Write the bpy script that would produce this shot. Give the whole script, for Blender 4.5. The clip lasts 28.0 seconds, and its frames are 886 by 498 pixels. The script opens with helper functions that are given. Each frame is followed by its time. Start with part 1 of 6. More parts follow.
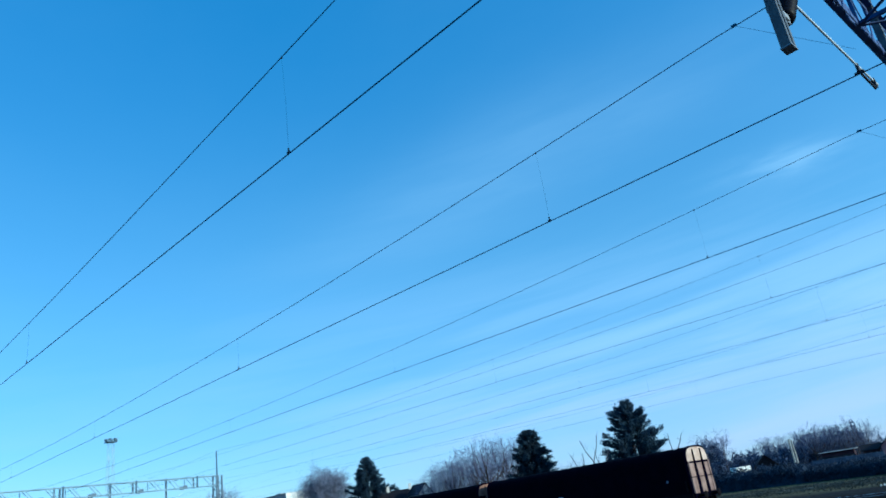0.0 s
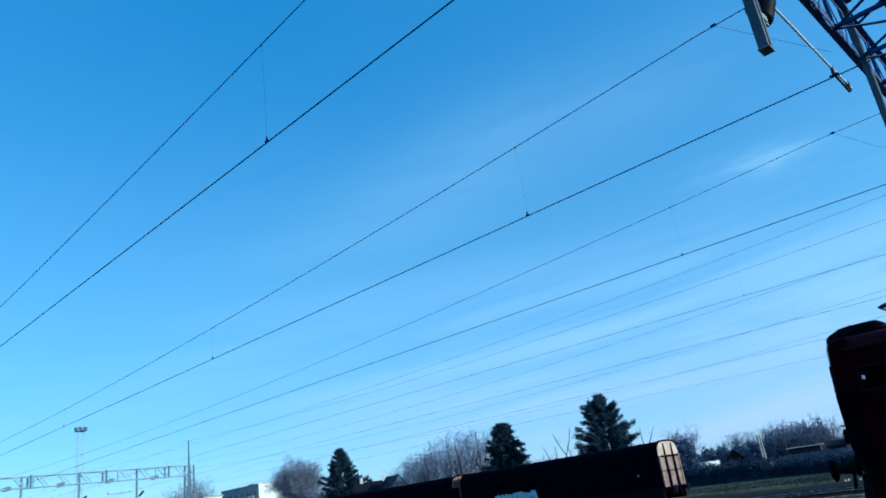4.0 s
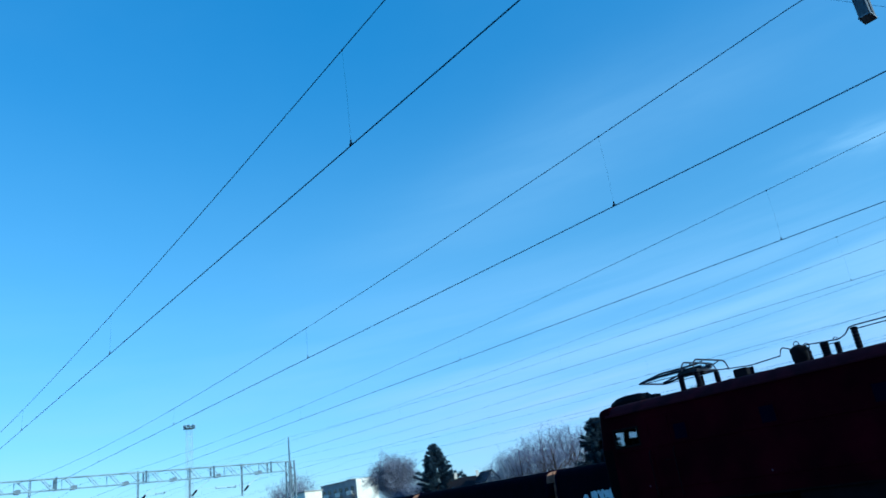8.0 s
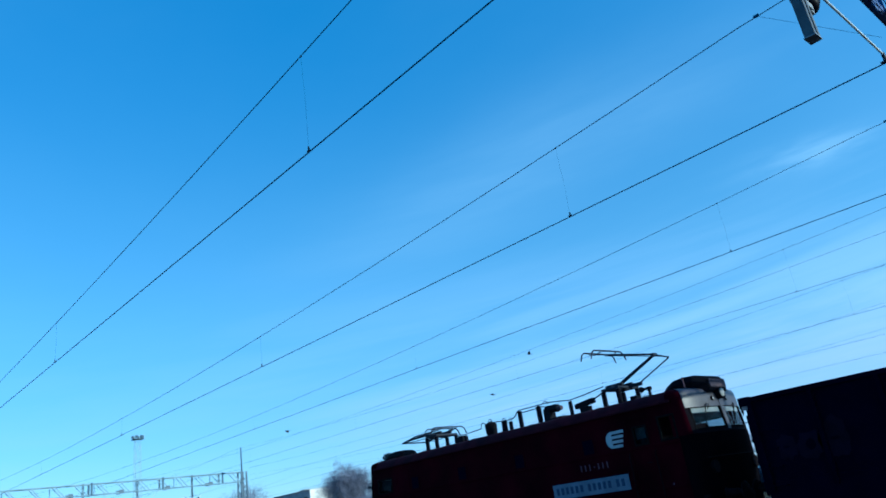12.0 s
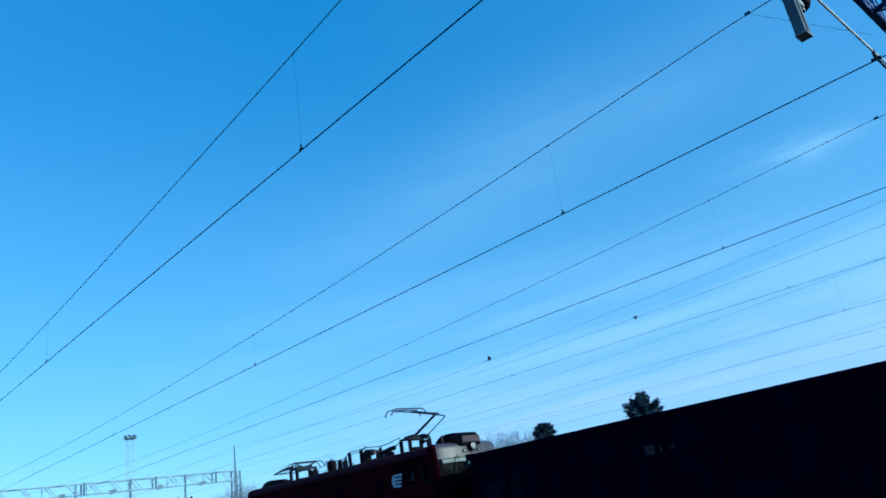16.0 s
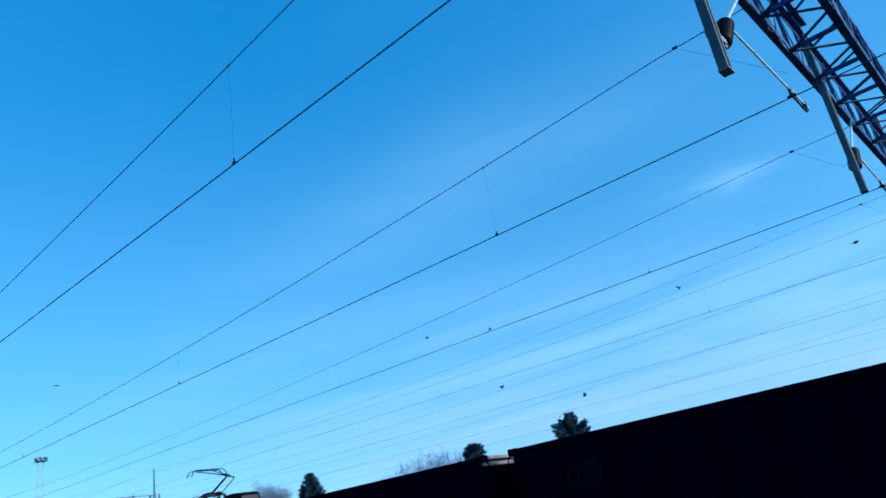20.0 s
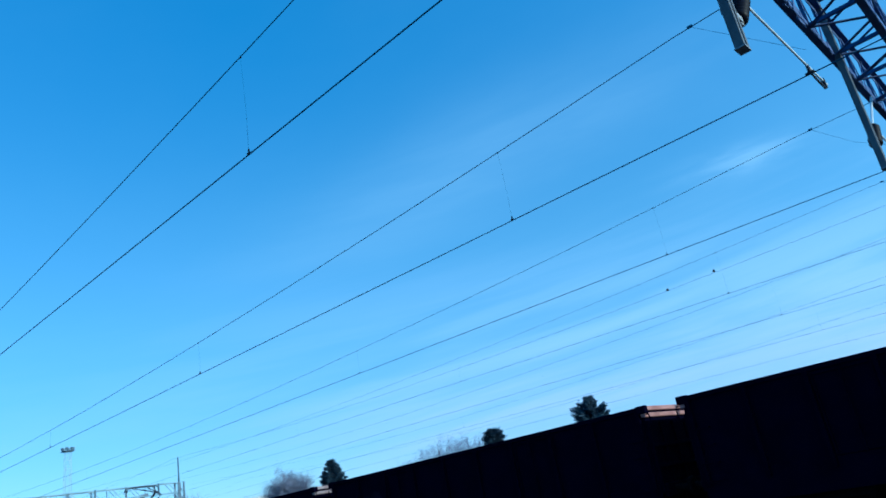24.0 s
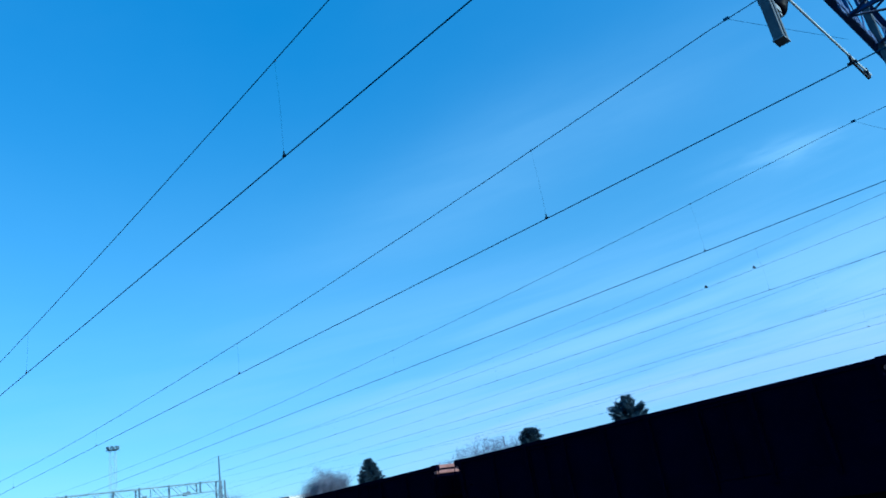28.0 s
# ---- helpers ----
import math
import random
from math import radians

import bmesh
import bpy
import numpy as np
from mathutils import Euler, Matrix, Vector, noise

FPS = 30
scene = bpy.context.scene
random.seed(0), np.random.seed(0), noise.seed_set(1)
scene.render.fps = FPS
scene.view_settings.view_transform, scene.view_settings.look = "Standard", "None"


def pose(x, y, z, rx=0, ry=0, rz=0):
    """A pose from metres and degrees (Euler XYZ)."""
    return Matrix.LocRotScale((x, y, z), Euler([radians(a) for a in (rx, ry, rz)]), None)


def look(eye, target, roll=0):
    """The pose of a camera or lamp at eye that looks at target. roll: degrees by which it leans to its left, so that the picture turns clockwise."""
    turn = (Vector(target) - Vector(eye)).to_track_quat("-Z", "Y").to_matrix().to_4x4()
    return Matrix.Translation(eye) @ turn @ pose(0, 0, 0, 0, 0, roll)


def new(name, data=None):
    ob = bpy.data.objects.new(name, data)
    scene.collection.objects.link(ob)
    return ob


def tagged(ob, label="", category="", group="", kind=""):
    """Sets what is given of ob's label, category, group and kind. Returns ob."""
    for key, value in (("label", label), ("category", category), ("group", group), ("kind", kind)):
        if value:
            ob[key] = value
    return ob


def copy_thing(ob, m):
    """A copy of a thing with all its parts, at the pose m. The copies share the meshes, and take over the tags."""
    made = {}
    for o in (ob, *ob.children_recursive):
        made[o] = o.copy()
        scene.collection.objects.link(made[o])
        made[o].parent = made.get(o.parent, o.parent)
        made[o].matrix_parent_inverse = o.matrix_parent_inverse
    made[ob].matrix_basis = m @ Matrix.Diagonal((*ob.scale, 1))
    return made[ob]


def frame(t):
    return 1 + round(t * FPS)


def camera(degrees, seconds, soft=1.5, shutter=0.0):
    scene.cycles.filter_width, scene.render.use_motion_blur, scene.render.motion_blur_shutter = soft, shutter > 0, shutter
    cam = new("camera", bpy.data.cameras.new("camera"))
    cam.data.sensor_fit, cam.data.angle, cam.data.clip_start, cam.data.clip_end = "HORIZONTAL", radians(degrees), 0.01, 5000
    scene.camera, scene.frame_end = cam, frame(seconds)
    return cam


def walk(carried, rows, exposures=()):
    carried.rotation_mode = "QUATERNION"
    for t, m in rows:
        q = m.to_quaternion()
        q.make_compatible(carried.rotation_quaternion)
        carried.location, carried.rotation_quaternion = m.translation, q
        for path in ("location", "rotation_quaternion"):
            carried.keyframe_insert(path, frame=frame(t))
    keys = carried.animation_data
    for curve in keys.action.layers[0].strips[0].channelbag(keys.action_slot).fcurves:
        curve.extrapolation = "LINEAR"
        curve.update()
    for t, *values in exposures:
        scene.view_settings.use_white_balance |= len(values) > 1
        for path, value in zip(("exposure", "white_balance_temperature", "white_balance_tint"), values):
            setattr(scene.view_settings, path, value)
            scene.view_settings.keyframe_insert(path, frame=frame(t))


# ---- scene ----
cam = camera(63.64, 28.0, 1.7)
PATH = [
    (0.0, pose(0, 0, 1.6, 110.30, 8.12, -43.19)),
    (0.5, pose(0, 0, 1.6, 110.46, 7.78, -42.84)),
    (1.0, pose(0, 0, 1.6, 109.92, 7.92, -43.90)),
    (1.5, pose(0, 0, 1.6, 109.73, 7.98, -45.33)),
    (2.0, pose(0, 0, 1.6, 109.93, 7.95, -45.67)),
    (2.5, pose(0, 0, 1.6, 109.39, 7.76, -45.35)),
    (4.5, pose(0, 0, 1.6, 109.43, 7.77, -45.21)),
    (5.0, pose(0, 0, 1.6, 109.34, 7.74, -44.49)),
    (5.5, pose(0, 0, 1.6, 109.22, 7.51, -41.22)),
    (6.0, pose(0, 0, 1.6, 109.04, 7.47, -37.67)),
    (6.5, pose(0, 0, 1.6, 109.38, 7.28, -37.29)),
    (7.0, pose(0, 0, 1.6, 109.53, 7.43, -37.65)),
    (7.5, pose(0, 0, 1.6, 110.05, 7.52, -38.02)),
    (8.0, pose(0, 0, 1.6, 110.04, 7.47, -38.02)),
    (8.5, pose(0, 0, 1.6, 110.10, 7.52, -38.51)),
    (9.0, pose(0, 0, 1.6, 110.16, 7.55, -38.58)),
    (9.5, pose(0, 0, 1.6, 110.19, 7.41, -39.52)),
    (10.0, pose(0, 0, 1.6, 110.24, 7.40, -40.34)),
    (10.5, pose(0, 0, 1.6, 110.19, 7.62, -40.99)),
    (11.0, pose(0, 0, 1.6, 110.42, 8.19, -41.08)),
    (11.5, pose(0, 0, 1.6, 110.35, 8.25, -41.52)),
    (12.0, pose(0, 0, 1.6, 110.27, 8.10, -41.44)),
    (12.5, pose(0, 0, 1.6, 110.34, 7.76, -41.18)),
    (13.0, pose(0, 0, 1.6, 110.12, 7.94, -41.74)),
    (13.5, pose(0, 0, 1.6, 109.93, 8.12, -41.98)),
    (15.5, pose(0, 0, 1.6, 109.82, 8.47, -41.51)),
    (16.0, pose(0, 0, 1.6, 110.02, 8.47, -41.90)),
    (16.5, pose(0, 0, 1.6, 110.19, 8.55, -42.20)),
    (17.0, pose(0, 0, 1.6, 110.76, 7.94, -42.75)),
    (17.5, pose(0, 0, 1.6, 109.25, 8.55, -43.03)),
    (18.0, pose(0, 0, 1.6, 109.38, 7.60, -44.41)),
    (18.5, pose(0, 0, 1.6, 111.00, 7.38, -44.79)),
    (19.0, pose(0, 0, 1.6, 111.40, 8.59, -46.98)),
    (19.5, pose(0, 0, 1.6, 111.03, 8.96, -46.92)),
    (20.0, pose(0, 0, 1.6, 110.74, 9.18, -47.33)),
    (20.5, pose(0, 0, 1.6, 110.57, 9.73, -47.49)),
    (21.0, pose(0, 0, 1.6, 109.97, 9.92, -47.54)),
    (21.5, pose(0, 0, 1.6, 110.12, 9.62, -47.38)),
    (23.5, pose(0, 0, 1.6, 110.02, 9.80, -46.08)),
    (24.0, pose(0, 0, 1.6, 109.90, 9.76, -45.74)),
    (24.5, pose(0, 0, 1.6, 109.88, 9.80, -45.88)),
    (25.0, pose(0, 0, 1.6, 109.56, 9.78, -45.97)),
    (25.5, pose(0, 0, 1.6, 110.62, 9.03, -46.30)),
    (26.0, pose(0, 0, 1.6, 110.44, 9.77, -45.42)),
    (26.5, pose(0, 0, 1.6, 109.68, 9.55, -44.61)),
    (27.0, pose(0, 0, 1.6, 109.62, 9.65, -44.96)),
    (27.5, pose(0, 0, 1.6, 109.65, 9.96, -43.99)),
    (28.0, pose(0, 0, 1.6, 110.32, 9.45, -42.89)),
]
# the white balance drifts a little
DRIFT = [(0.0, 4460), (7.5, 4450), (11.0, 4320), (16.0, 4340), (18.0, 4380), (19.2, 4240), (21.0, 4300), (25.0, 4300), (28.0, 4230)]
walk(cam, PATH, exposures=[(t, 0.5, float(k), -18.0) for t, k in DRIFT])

# ---- light ----
SUN_EL, SUN_AZ = radians(18), radians(160)
world = bpy.data.worlds.new("sky")
scene.world = world
world.use_nodes = True
wn, wl = world.node_tree.nodes, world.node_tree.links
wn.clear()
sky = wn.new("ShaderNodeTexSky")
sky.sky_type, sky.sun_disc = "NISHITA", False
sky.sun_elevation, sky.sun_rotation = SUN_EL, SUN_AZ
sky.air_density, sky.dust_density, sky.ozone_density = 1.0, 0.2, 2.5
sky_co = wn.new("ShaderNodeTexCoord")


def wnode(kind, **vals):
    n = wn.new(kind)
    for k, v in vals.items():
        n.inputs[k].default_value = v
    return n


def wmath(op, a, b=None):
    n = wn.new("ShaderNodeMath")
    n.operation = op
    for i, v in enumerate((a, b)):
        if v is None:
            continue
        if isinstance(v, (int, float)):
            n.inputs[i].default_value = v
        else:
            wl.new(v, n.inputs[i])
    return n.outputs[0]


def wdot(vec):
    n = wn.new("ShaderNodeVectorMath")
    n.operation = "DOT_PRODUCT"
    wl.new(sky_co.outputs["Generated"], n.inputs[0])
    n.inputs[1].default_value = vec
    return n.outputs["Value"]


# thin even high haze, then cirrus: long streaks along one bearing, denser towards the horizon
ALONG = Vector((0.58, -0.81, 0.1)).normalized()
ACROSS = ALONG.cross(Vector((0, 0, 1))).normalized()
LIFT = ALONG.cross(ACROSS)


def wmix(fac, a, colour):
    n = wn.new("ShaderNodeMix")
    n.data_type = "RGBA"
    if isinstance(fac, (int, float)):
        n.inputs[0].default_value = fac
    else:
        wl.new(fac, n.inputs[0])
    wl.new(a, n.inputs[6])
    if isinstance(colour, tuple):
        n.inputs[7].default_value = (*colour, 1)
    else:
        wl.new(colour, n.inputs[7])
    return n.outputs[2]


def streaks(along, across, lift, scale, lo, hi, seed):
    co = wn.new("ShaderNodeCombineXYZ")
    for k, (v, f) in enumerate(((ALONG, along), (ACROSS, across), (LIFT, lift))):
        wl.new(wmath("ADD", wmath("MULTIPLY", wdot(tuple(v)), f), seed), co.inputs[k])
    n = wnode("ShaderNodeTexNoise", Scale=scale, Detail=6.0, Roughness=0.55, Distortion=0.25)
    wl.new(co.outputs[0], n.inputs["Vector"])
    r = wn.new("ShaderNodeMapRange")
    r.interpolation_type = "SMOOTHSTEP"
    r.inputs["From Min"].default_value, r.inputs["From Max"].default_value = lo, hi
    wl.new(n.outputs["Fac"], r.inputs["Value"])
    return r.outputs[0]


def wramp(v, lo, hi):
    r = wn.new("ShaderNodeMapRange")
    r.interpolation_type = "SMOOTHSTEP"
    r.inputs["From Min"].default_value, r.inputs["From Max"].default_value = lo, hi
    wl.new(v, r.inputs["Value"])
    return r.outputs[0]


def wglow(centre, along, normal, la, ln):
    """A soft elongated patch of thin cloud about one direction."""
    a2 = wmath("POWER", wmath("DIVIDE", wdot(along), la), 2.0)
    b2 = wmath("POWER", wmath("DIVIDE", wdot(normal), ln), 2.0)
    e = wmath("POWER", 2.718, wmath("MULTIPLY", wmath("ADD", a2, b2), -1.0))
    return wmath("MULTIPLY", e, wmath("GREATER_THAN", wdot(centre), 0.5))


up_dot = wdot((0, 0, 1))
lowness = wmath("SUBTRACT", 1.0, wramp(up_dot, 0.04, 0.4))
mist = wmath("MULTIPLY", wmath("SUBTRACT", 1.0, wramp(up_dot, 0.12, 0.62)), 0.09)
eastness = wmath("ADD", wmath("MULTIPLY", wramp(wdot((1, 0, 0)), 0.3, 0.95), 0.8), 0.2)
broad = wmath("MULTIPLY", streaks(0.5, 1.6, 1.6, 1.0, 0.34, 0.86, 3.1), 0.125)
band_noise = streaks(0.9, 3.0, 14.0, 1.7, 0.36, 0.7, 7.7)
bands = wmath("MULTIPLY", wmath("MULTIPLY", lowness, eastness), wmath("ADD", wmath("MULTIPLY", band_noise, 0.5), 0.2))
veil = wmath("MULTIPLY", wglow((0.719, 0.54, 0.437), (0.491, -0.84, 0.229), (0.491, 0.05, -0.87), 0.3, 0.06), wmath("ADD", wmath("MULTIPLY", streaks(1.2, 4.0, 9.0, 1.4, 0.3, 0.75, 5.2), 0.2), 0.13))
# one brighter wisp
WISP, WISP_DIR, WISP_N = (0.903, 0.252, 0.349), (0.279, -0.96, -0.022), (0.329, 0.117, -0.937)
glow = wglow(WISP, WISP_DIR, WISP_N, 0.075, 0.018)
wisp = wmath("MULTIPLY", glow, wmath("ADD", wmath("MULTIPLY", streaks(2.5, 9.0, 22.0, 2.2, 0.3, 0.7, 1.3), 0.36), 0.05))
high = wmath("MINIMUM", wmath("ADD", wmath("ADD", broad, veil), wisp), 0.8)
cloud = wmath("MINIMUM", wmath("ADD", bands, mist), 0.8)
low_tone = wn.new("ShaderNodeRGB")
low_tone.outputs[0].default_value = (0.9, 1.75, 4.9, 1)
haze = wn.new("ShaderNodeMix")
haze.data_type = "RGBA"
haze.inputs[0].default_value = 0.3
wl.new(sky.outputs["Color"], haze.inputs[6])
wl.new(wmix(wramp(up_dot, 0.25, 0.62), wmix(wramp(up_dot, 0.04, 0.3), low_tone.outputs[0], (0.75, 2.75, 5.1)), (0.33, 2.36, 5.55)), haze.inputs[7])
hazy = haze.outputs[2]
low_cloud = wn.new("ShaderNodeRGB")
low_cloud.outputs[0].default_value = (4.5, 4.3, 5.75, 1)
veiled = wmix(cloud, wmix(high, hazy, (3.7, 4.5, 5.6)), wmix(wramp(up_dot, 0.06, 0.22), low_cloud.outputs[0], (4.6, 5.0, 6.1)))
bg = wn.new("ShaderNodeBackground")
bg.inputs["Strength"].default_value = 0.11
wl.new(veiled, bg.inputs["Color"])
wout = wn.new("ShaderNodeOutputWorld")
wl.new(bg.outputs[0], wout.inputs[0])

sun = new("sun", bpy.data.lights.new("sun", "SUN"))
sun.data.energy, sun.data.angle, sun.data.color = 4.0, radians(0.5), (1.0, 0.76, 0.54)
to_sun = Vector((math.sin(SUN_AZ) * math.cos(SUN_EL), math.cos(SUN_AZ) * math.cos(SUN_EL), math.sin(SUN_EL)))
sun.matrix_world = look(tuple(to_sun * 200), (0, 0, 0))


# ---- materials ----
def material(name, base, rough=0.6, metal=0.0, second=None, scale=6.0, fine=60.0, bump=0.15, spec=0.25, island=0.0):
    """Two tones mixed by a coarse noise, a fine grain over it, roughness variation and relief."""
    m = bpy.data.materials.new(name)
    m.use_nodes = True
    nt = m.node_tree
    nodes, links = nt.nodes, nt.links
    p = nodes["Principled BSDF"]
    second = second or tuple(c * 0.75 for c in base)
    co = nodes.new("ShaderNodeTexCoord")
    src = co.outputs["Object"]
    coarse, grain = nodes.new("ShaderNodeTexNoise"), nodes.new("ShaderNodeTexNoise")
    coarse.inputs["Scale"].default_value, grain.inputs["Scale"].default_value = scale, fine
    coarse.inputs["Detail"].default_value, grain.inputs["Detail"].default_value = 5.0, 3.0
    for n in (coarse, grain):
        links.new(src, n.inputs["Vector"])
    r = nodes.new("ShaderNodeValToRGB")
    r.color_ramp.elements[0].position, r.color_ramp.elements[1].position = 0.36, 0.66
    r.color_ramp.elements[0].color, r.color_ramp.elements[1].color = (*second, 1), (*base, 1)
    links.new(coarse.outputs["Fac"], r.inputs["Fac"])
    hsv = nodes.new("ShaderNodeHueSaturation")
    links.new(r.outputs["Color"], hsv.inputs["Color"])
    mr = nodes.new("ShaderNodeMapRange")
    mr.inputs["To Min"].default_value, mr.inputs["To Max"].default_value = 0.72, 1.25
    links.new(grain.outputs["Fac"], mr.inputs["Value"])
    value = mr.outputs["Result"]
    if island:
        geo = nodes.new("ShaderNodeNewGeometry")
        info = nodes.new("ShaderNodeObjectInfo")
        add = nodes.new("ShaderNodeMath")
        add.operation = "ADD"
        links.new(geo.outputs["Random Per Island"], add.inputs[0])
        links.new(info.outputs["Random"], add.inputs[1])
        mr2 = nodes.new("ShaderNodeMapRange")
        mr2.inputs["From Max"].default_value = 2.0
        mr2.inputs["To Min"].default_value, mr2.inputs["To Max"].default_value = 1 - island, 1 + island
        links.new(add.outputs[0], mr2.inputs["Value"])
        mul = nodes.new("ShaderNodeMath")
        mul.operation = "MULTIPLY"
        links.new(value, mul.inputs[0])
        links.new(mr2.outputs["Result"], mul.inputs[1])
        value = mul.outputs[0]
    links.new(value, hsv.inputs["Value"])
    links.new(hsv.outputs["Color"], p.inputs["Base Color"])
    rr = nodes.new("ShaderNodeMapRange")
    rr.inputs["To Min"].default_value, rr.inputs["To Max"].default_value = max(rough - 0.12, 0.02), min(rough + 0.12, 1)
    links.new(coarse.outputs["Fac"], rr.inputs["Value"])
    links.new(rr.outputs["Result"], p.inputs["Roughness"])
    p.inputs["Metallic"].default_value = metal
    p.inputs["Specular IOR Level"].default_value = spec
    if bump:
        b = nodes.new("ShaderNodeBump")
        b.inputs["Strength"].default_value, b.inputs["Distance"].default_value = bump, 0.02
        links.new(grain.outputs["Fac"], b.inputs["Height"])
        links.new(b.outputs["Normal"], p.inputs["Normal"])
    return m


def glass_material(name, tint, rough=0.05, ior=1.5):
    m = bpy.data.materials.new(name)
    m.use_nodes = True
    nodes, links = m.node_tree.nodes, m.node_tree.links
    nodes.clear()
    tr, gl = nodes.new("ShaderNodeBsdfTransparent"), nodes.new("ShaderNodeBsdfGlossy")
    tr.inputs["Color"].default_value = (*tint, 1)
    gl.inputs["Roughness"].default_value = rough
    fr = nodes.new("ShaderNodeFresnel")
    fr.inputs["IOR"].default_value = ior
    mx, out = nodes.new("ShaderNodeMixShader"), nodes.new("ShaderNodeOutputMaterial")
    links.new(fr.outputs[0], mx.inputs[0])
    links.new(tr.outputs[0], mx.inputs[1])
    links.new(gl.outputs[0], mx.inputs[2])
    links.new(mx.outputs[0], out.inputs[0])
    return m


GALV = material("galvanised_steel", (0.25, 0.28, 0.33), 0.55, 0.6, (0.15, 0.16, 0.19), 5, 90, 0.1)
BOOM = material("weathered_boom_paint", (0.06, 0.11, 0.29), 0.6, 0.1, (0.034, 0.06, 0.18), 4, 70, 0.15)
POST_STEEL = material("dull_grey_post_steel", (0.1, 0.125, 0.16), 0.6, 0.0, (0.07, 0.085, 0.115), 5, 80, 0.1)
# far portals: sunlit paleness and distance haze put into both steel colours
FARLATTICE = material("haze_pale_portal_lattice", (0.3, 0.42, 0.52), 0.75, 0.0, (0.2, 0.29, 0.37), 1.2, 20, 0)
FARSTEEL = material("haze_dulled_portal_steel", (0.18, 0.24, 0.31), 0.75, 0.0, (0.11, 0.15, 0.2), 1.2, 20, 0)
TUBE = material("bright_zinc_tube", (0.6, 0.68, 0.78), 0.35, 0.0, (0.48, 0.55, 0.64), 8, 120, 0.05)
COPPER = material("oxidised_copper_wire", (0.005, 0.075, 0.17), 0.8, 0.0, (0.004, 0.055, 0.125), 9, 120, 0)
BRONZE = material("bronze_messenger_wire", (0.008, 0.1, 0.21), 0.8, 0.0, (0.006, 0.07, 0.15), 9, 120, 0)
PORCELAIN = material("dark_glazed_porcelain", (0.0045, 0.0055, 0.014), 0.5, 0, (0.003, 0.0035, 0.008), 5, 50, 0, spec=0.06)
CONCRETE = material("weathered_concrete", (0.42, 0.4, 0.37), 0.85, 0, (0.28, 0.27, 0.25), 1.5, 30, 0.3)
BALLAST = material("oily_track_ballast", (0.055, 0.05, 0.045), 0.95, 0, (0.03, 0.027, 0.025), 0.8, 14, 0.8)
RAILSTEEL = material("rusty_rail_side", (0.1, 0.05, 0.03), 0.7, 0.4, (0.06, 0.032, 0.02), 6, 60, 0.2)
RAILHEAD = material("polished_rail_head", (0.55, 0.56, 0.58), 0.28, 1.0, (0.45, 0.45, 0.46), 6, 60, 0)
SLEEPER = material("grey_sleeper_concrete", (0.2, 0.19, 0.17), 0.9, 0, (0.12, 0.11, 0.1), 4, 40, 0.3, island=0.25)
# red darkened to hold the deep shade on the body side
LOCO_RED = material("shade_dark_red_loco_paint", (0.024, 0.0005, 0.005), 0.85, 0, (0.007, 0.0003, 0.0024), 0.7, 40, 0.06, spec=0.02)
LOCO_ROOF = material("sooty_pinkish_roof_paint", (0.034, 0.006, 0.013), 0.85, 0, (0.016, 0.004, 0.009), 2.2, 35, 0.12, spec=0.06)
LOCO_DARK = material("black_underframe_grime", (0.007, 0.0058, 0.009), 0.9, 0, (0.004, 0.0034, 0.0055), 4, 50, 0.25, spec=0.05)
PANTO = material("dark_pantograph_steel", (0.013, 0.018, 0.038), 0.65, 0.0, (0.008, 0.011, 0.022), 6, 80, 0.05)
ROOF_UNIT = material("grimy_dark_roof_unit", (0.009, 0.009, 0.014), 0.75, 0, (0.005, 0.005, 0.008), 3, 40, 0.15, spec=0.08)
RUBBER = material("black_rubber", (0.007, 0.007, 0.008), 0.9, spec=0.03)
WHITE_SIGN = material("dusty_white_sign_paint", (0.4, 0.42, 0.46), 0.5, 0, (0.3, 0.32, 0.36), 5, 60, 0.03)
SIGN_BLUE = material("faded_blue_lettering", (0.05, 0.06, 0.12), 0.7, 0, (0.035, 0.045, 0.09), 9, 60, 0)
PLATE = material("dull_blue_sign_board", (0.15, 0.17, 0.24), 0.6, 0, (0.11, 0.13, 0.19), 3, 40, 0.03)
NUM_PAINT = material("pale_numeral_paint", (0.075, 0.04, 0.06), 0.7)
LAMP_GLASS = material("lamp_glass", (0.3, 0.3, 0.3), 0.15, 0.0, (0.2, 0.2, 0.2), 9, 60, 0)
# near-black wagon paint: the deep shade on the sides is in the colour
GONDOLA = material("shade_dark_wagon_paint", (0.0021, 0.0017, 0.0105), 0.95, 0, (0.0013, 0.0012, 0.0075), 1.4, 30, 0.1, spec=0.01)
# end beams paler: sunlight on the wagon ends is put into both tones
LILAC_END = material("sunlit_lilac_wagon_end", (0.3, 0.26, 0.28), 0.75, 0, (0.19, 0.15, 0.165), 2.5, 35, 0.25)
GONDOLA_END = material("sunlit_oxide_wagon_end", (0.36, 0.2, 0.19), 0.75, 0, (0.24, 0.12, 0.115), 2.5, 35, 0.25)
# near-black hood: the deep shade on its side is put into the colour
HOOD = material("shade_black_tarpaulin", (0.0017, 0.0017, 0.0066), 0.9, 0, (0.001, 0.001, 0.0044), 1.2, 25, 0.2, spec=0.02)
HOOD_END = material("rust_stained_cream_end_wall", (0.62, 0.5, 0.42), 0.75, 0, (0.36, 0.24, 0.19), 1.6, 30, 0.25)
END_PANEL = material("faded_pinkish_end_panel", (0.33, 0.23, 0.2), 0.8, 0, (0.13, 0.08, 0.07), 1.4, 30, 0.25)
GRAFFITI = material("pale_spray_paint", (0.55, 0.6, 0.66), 0.6, 0, (0.42, 0.47, 0.55), 3, 40, 0)
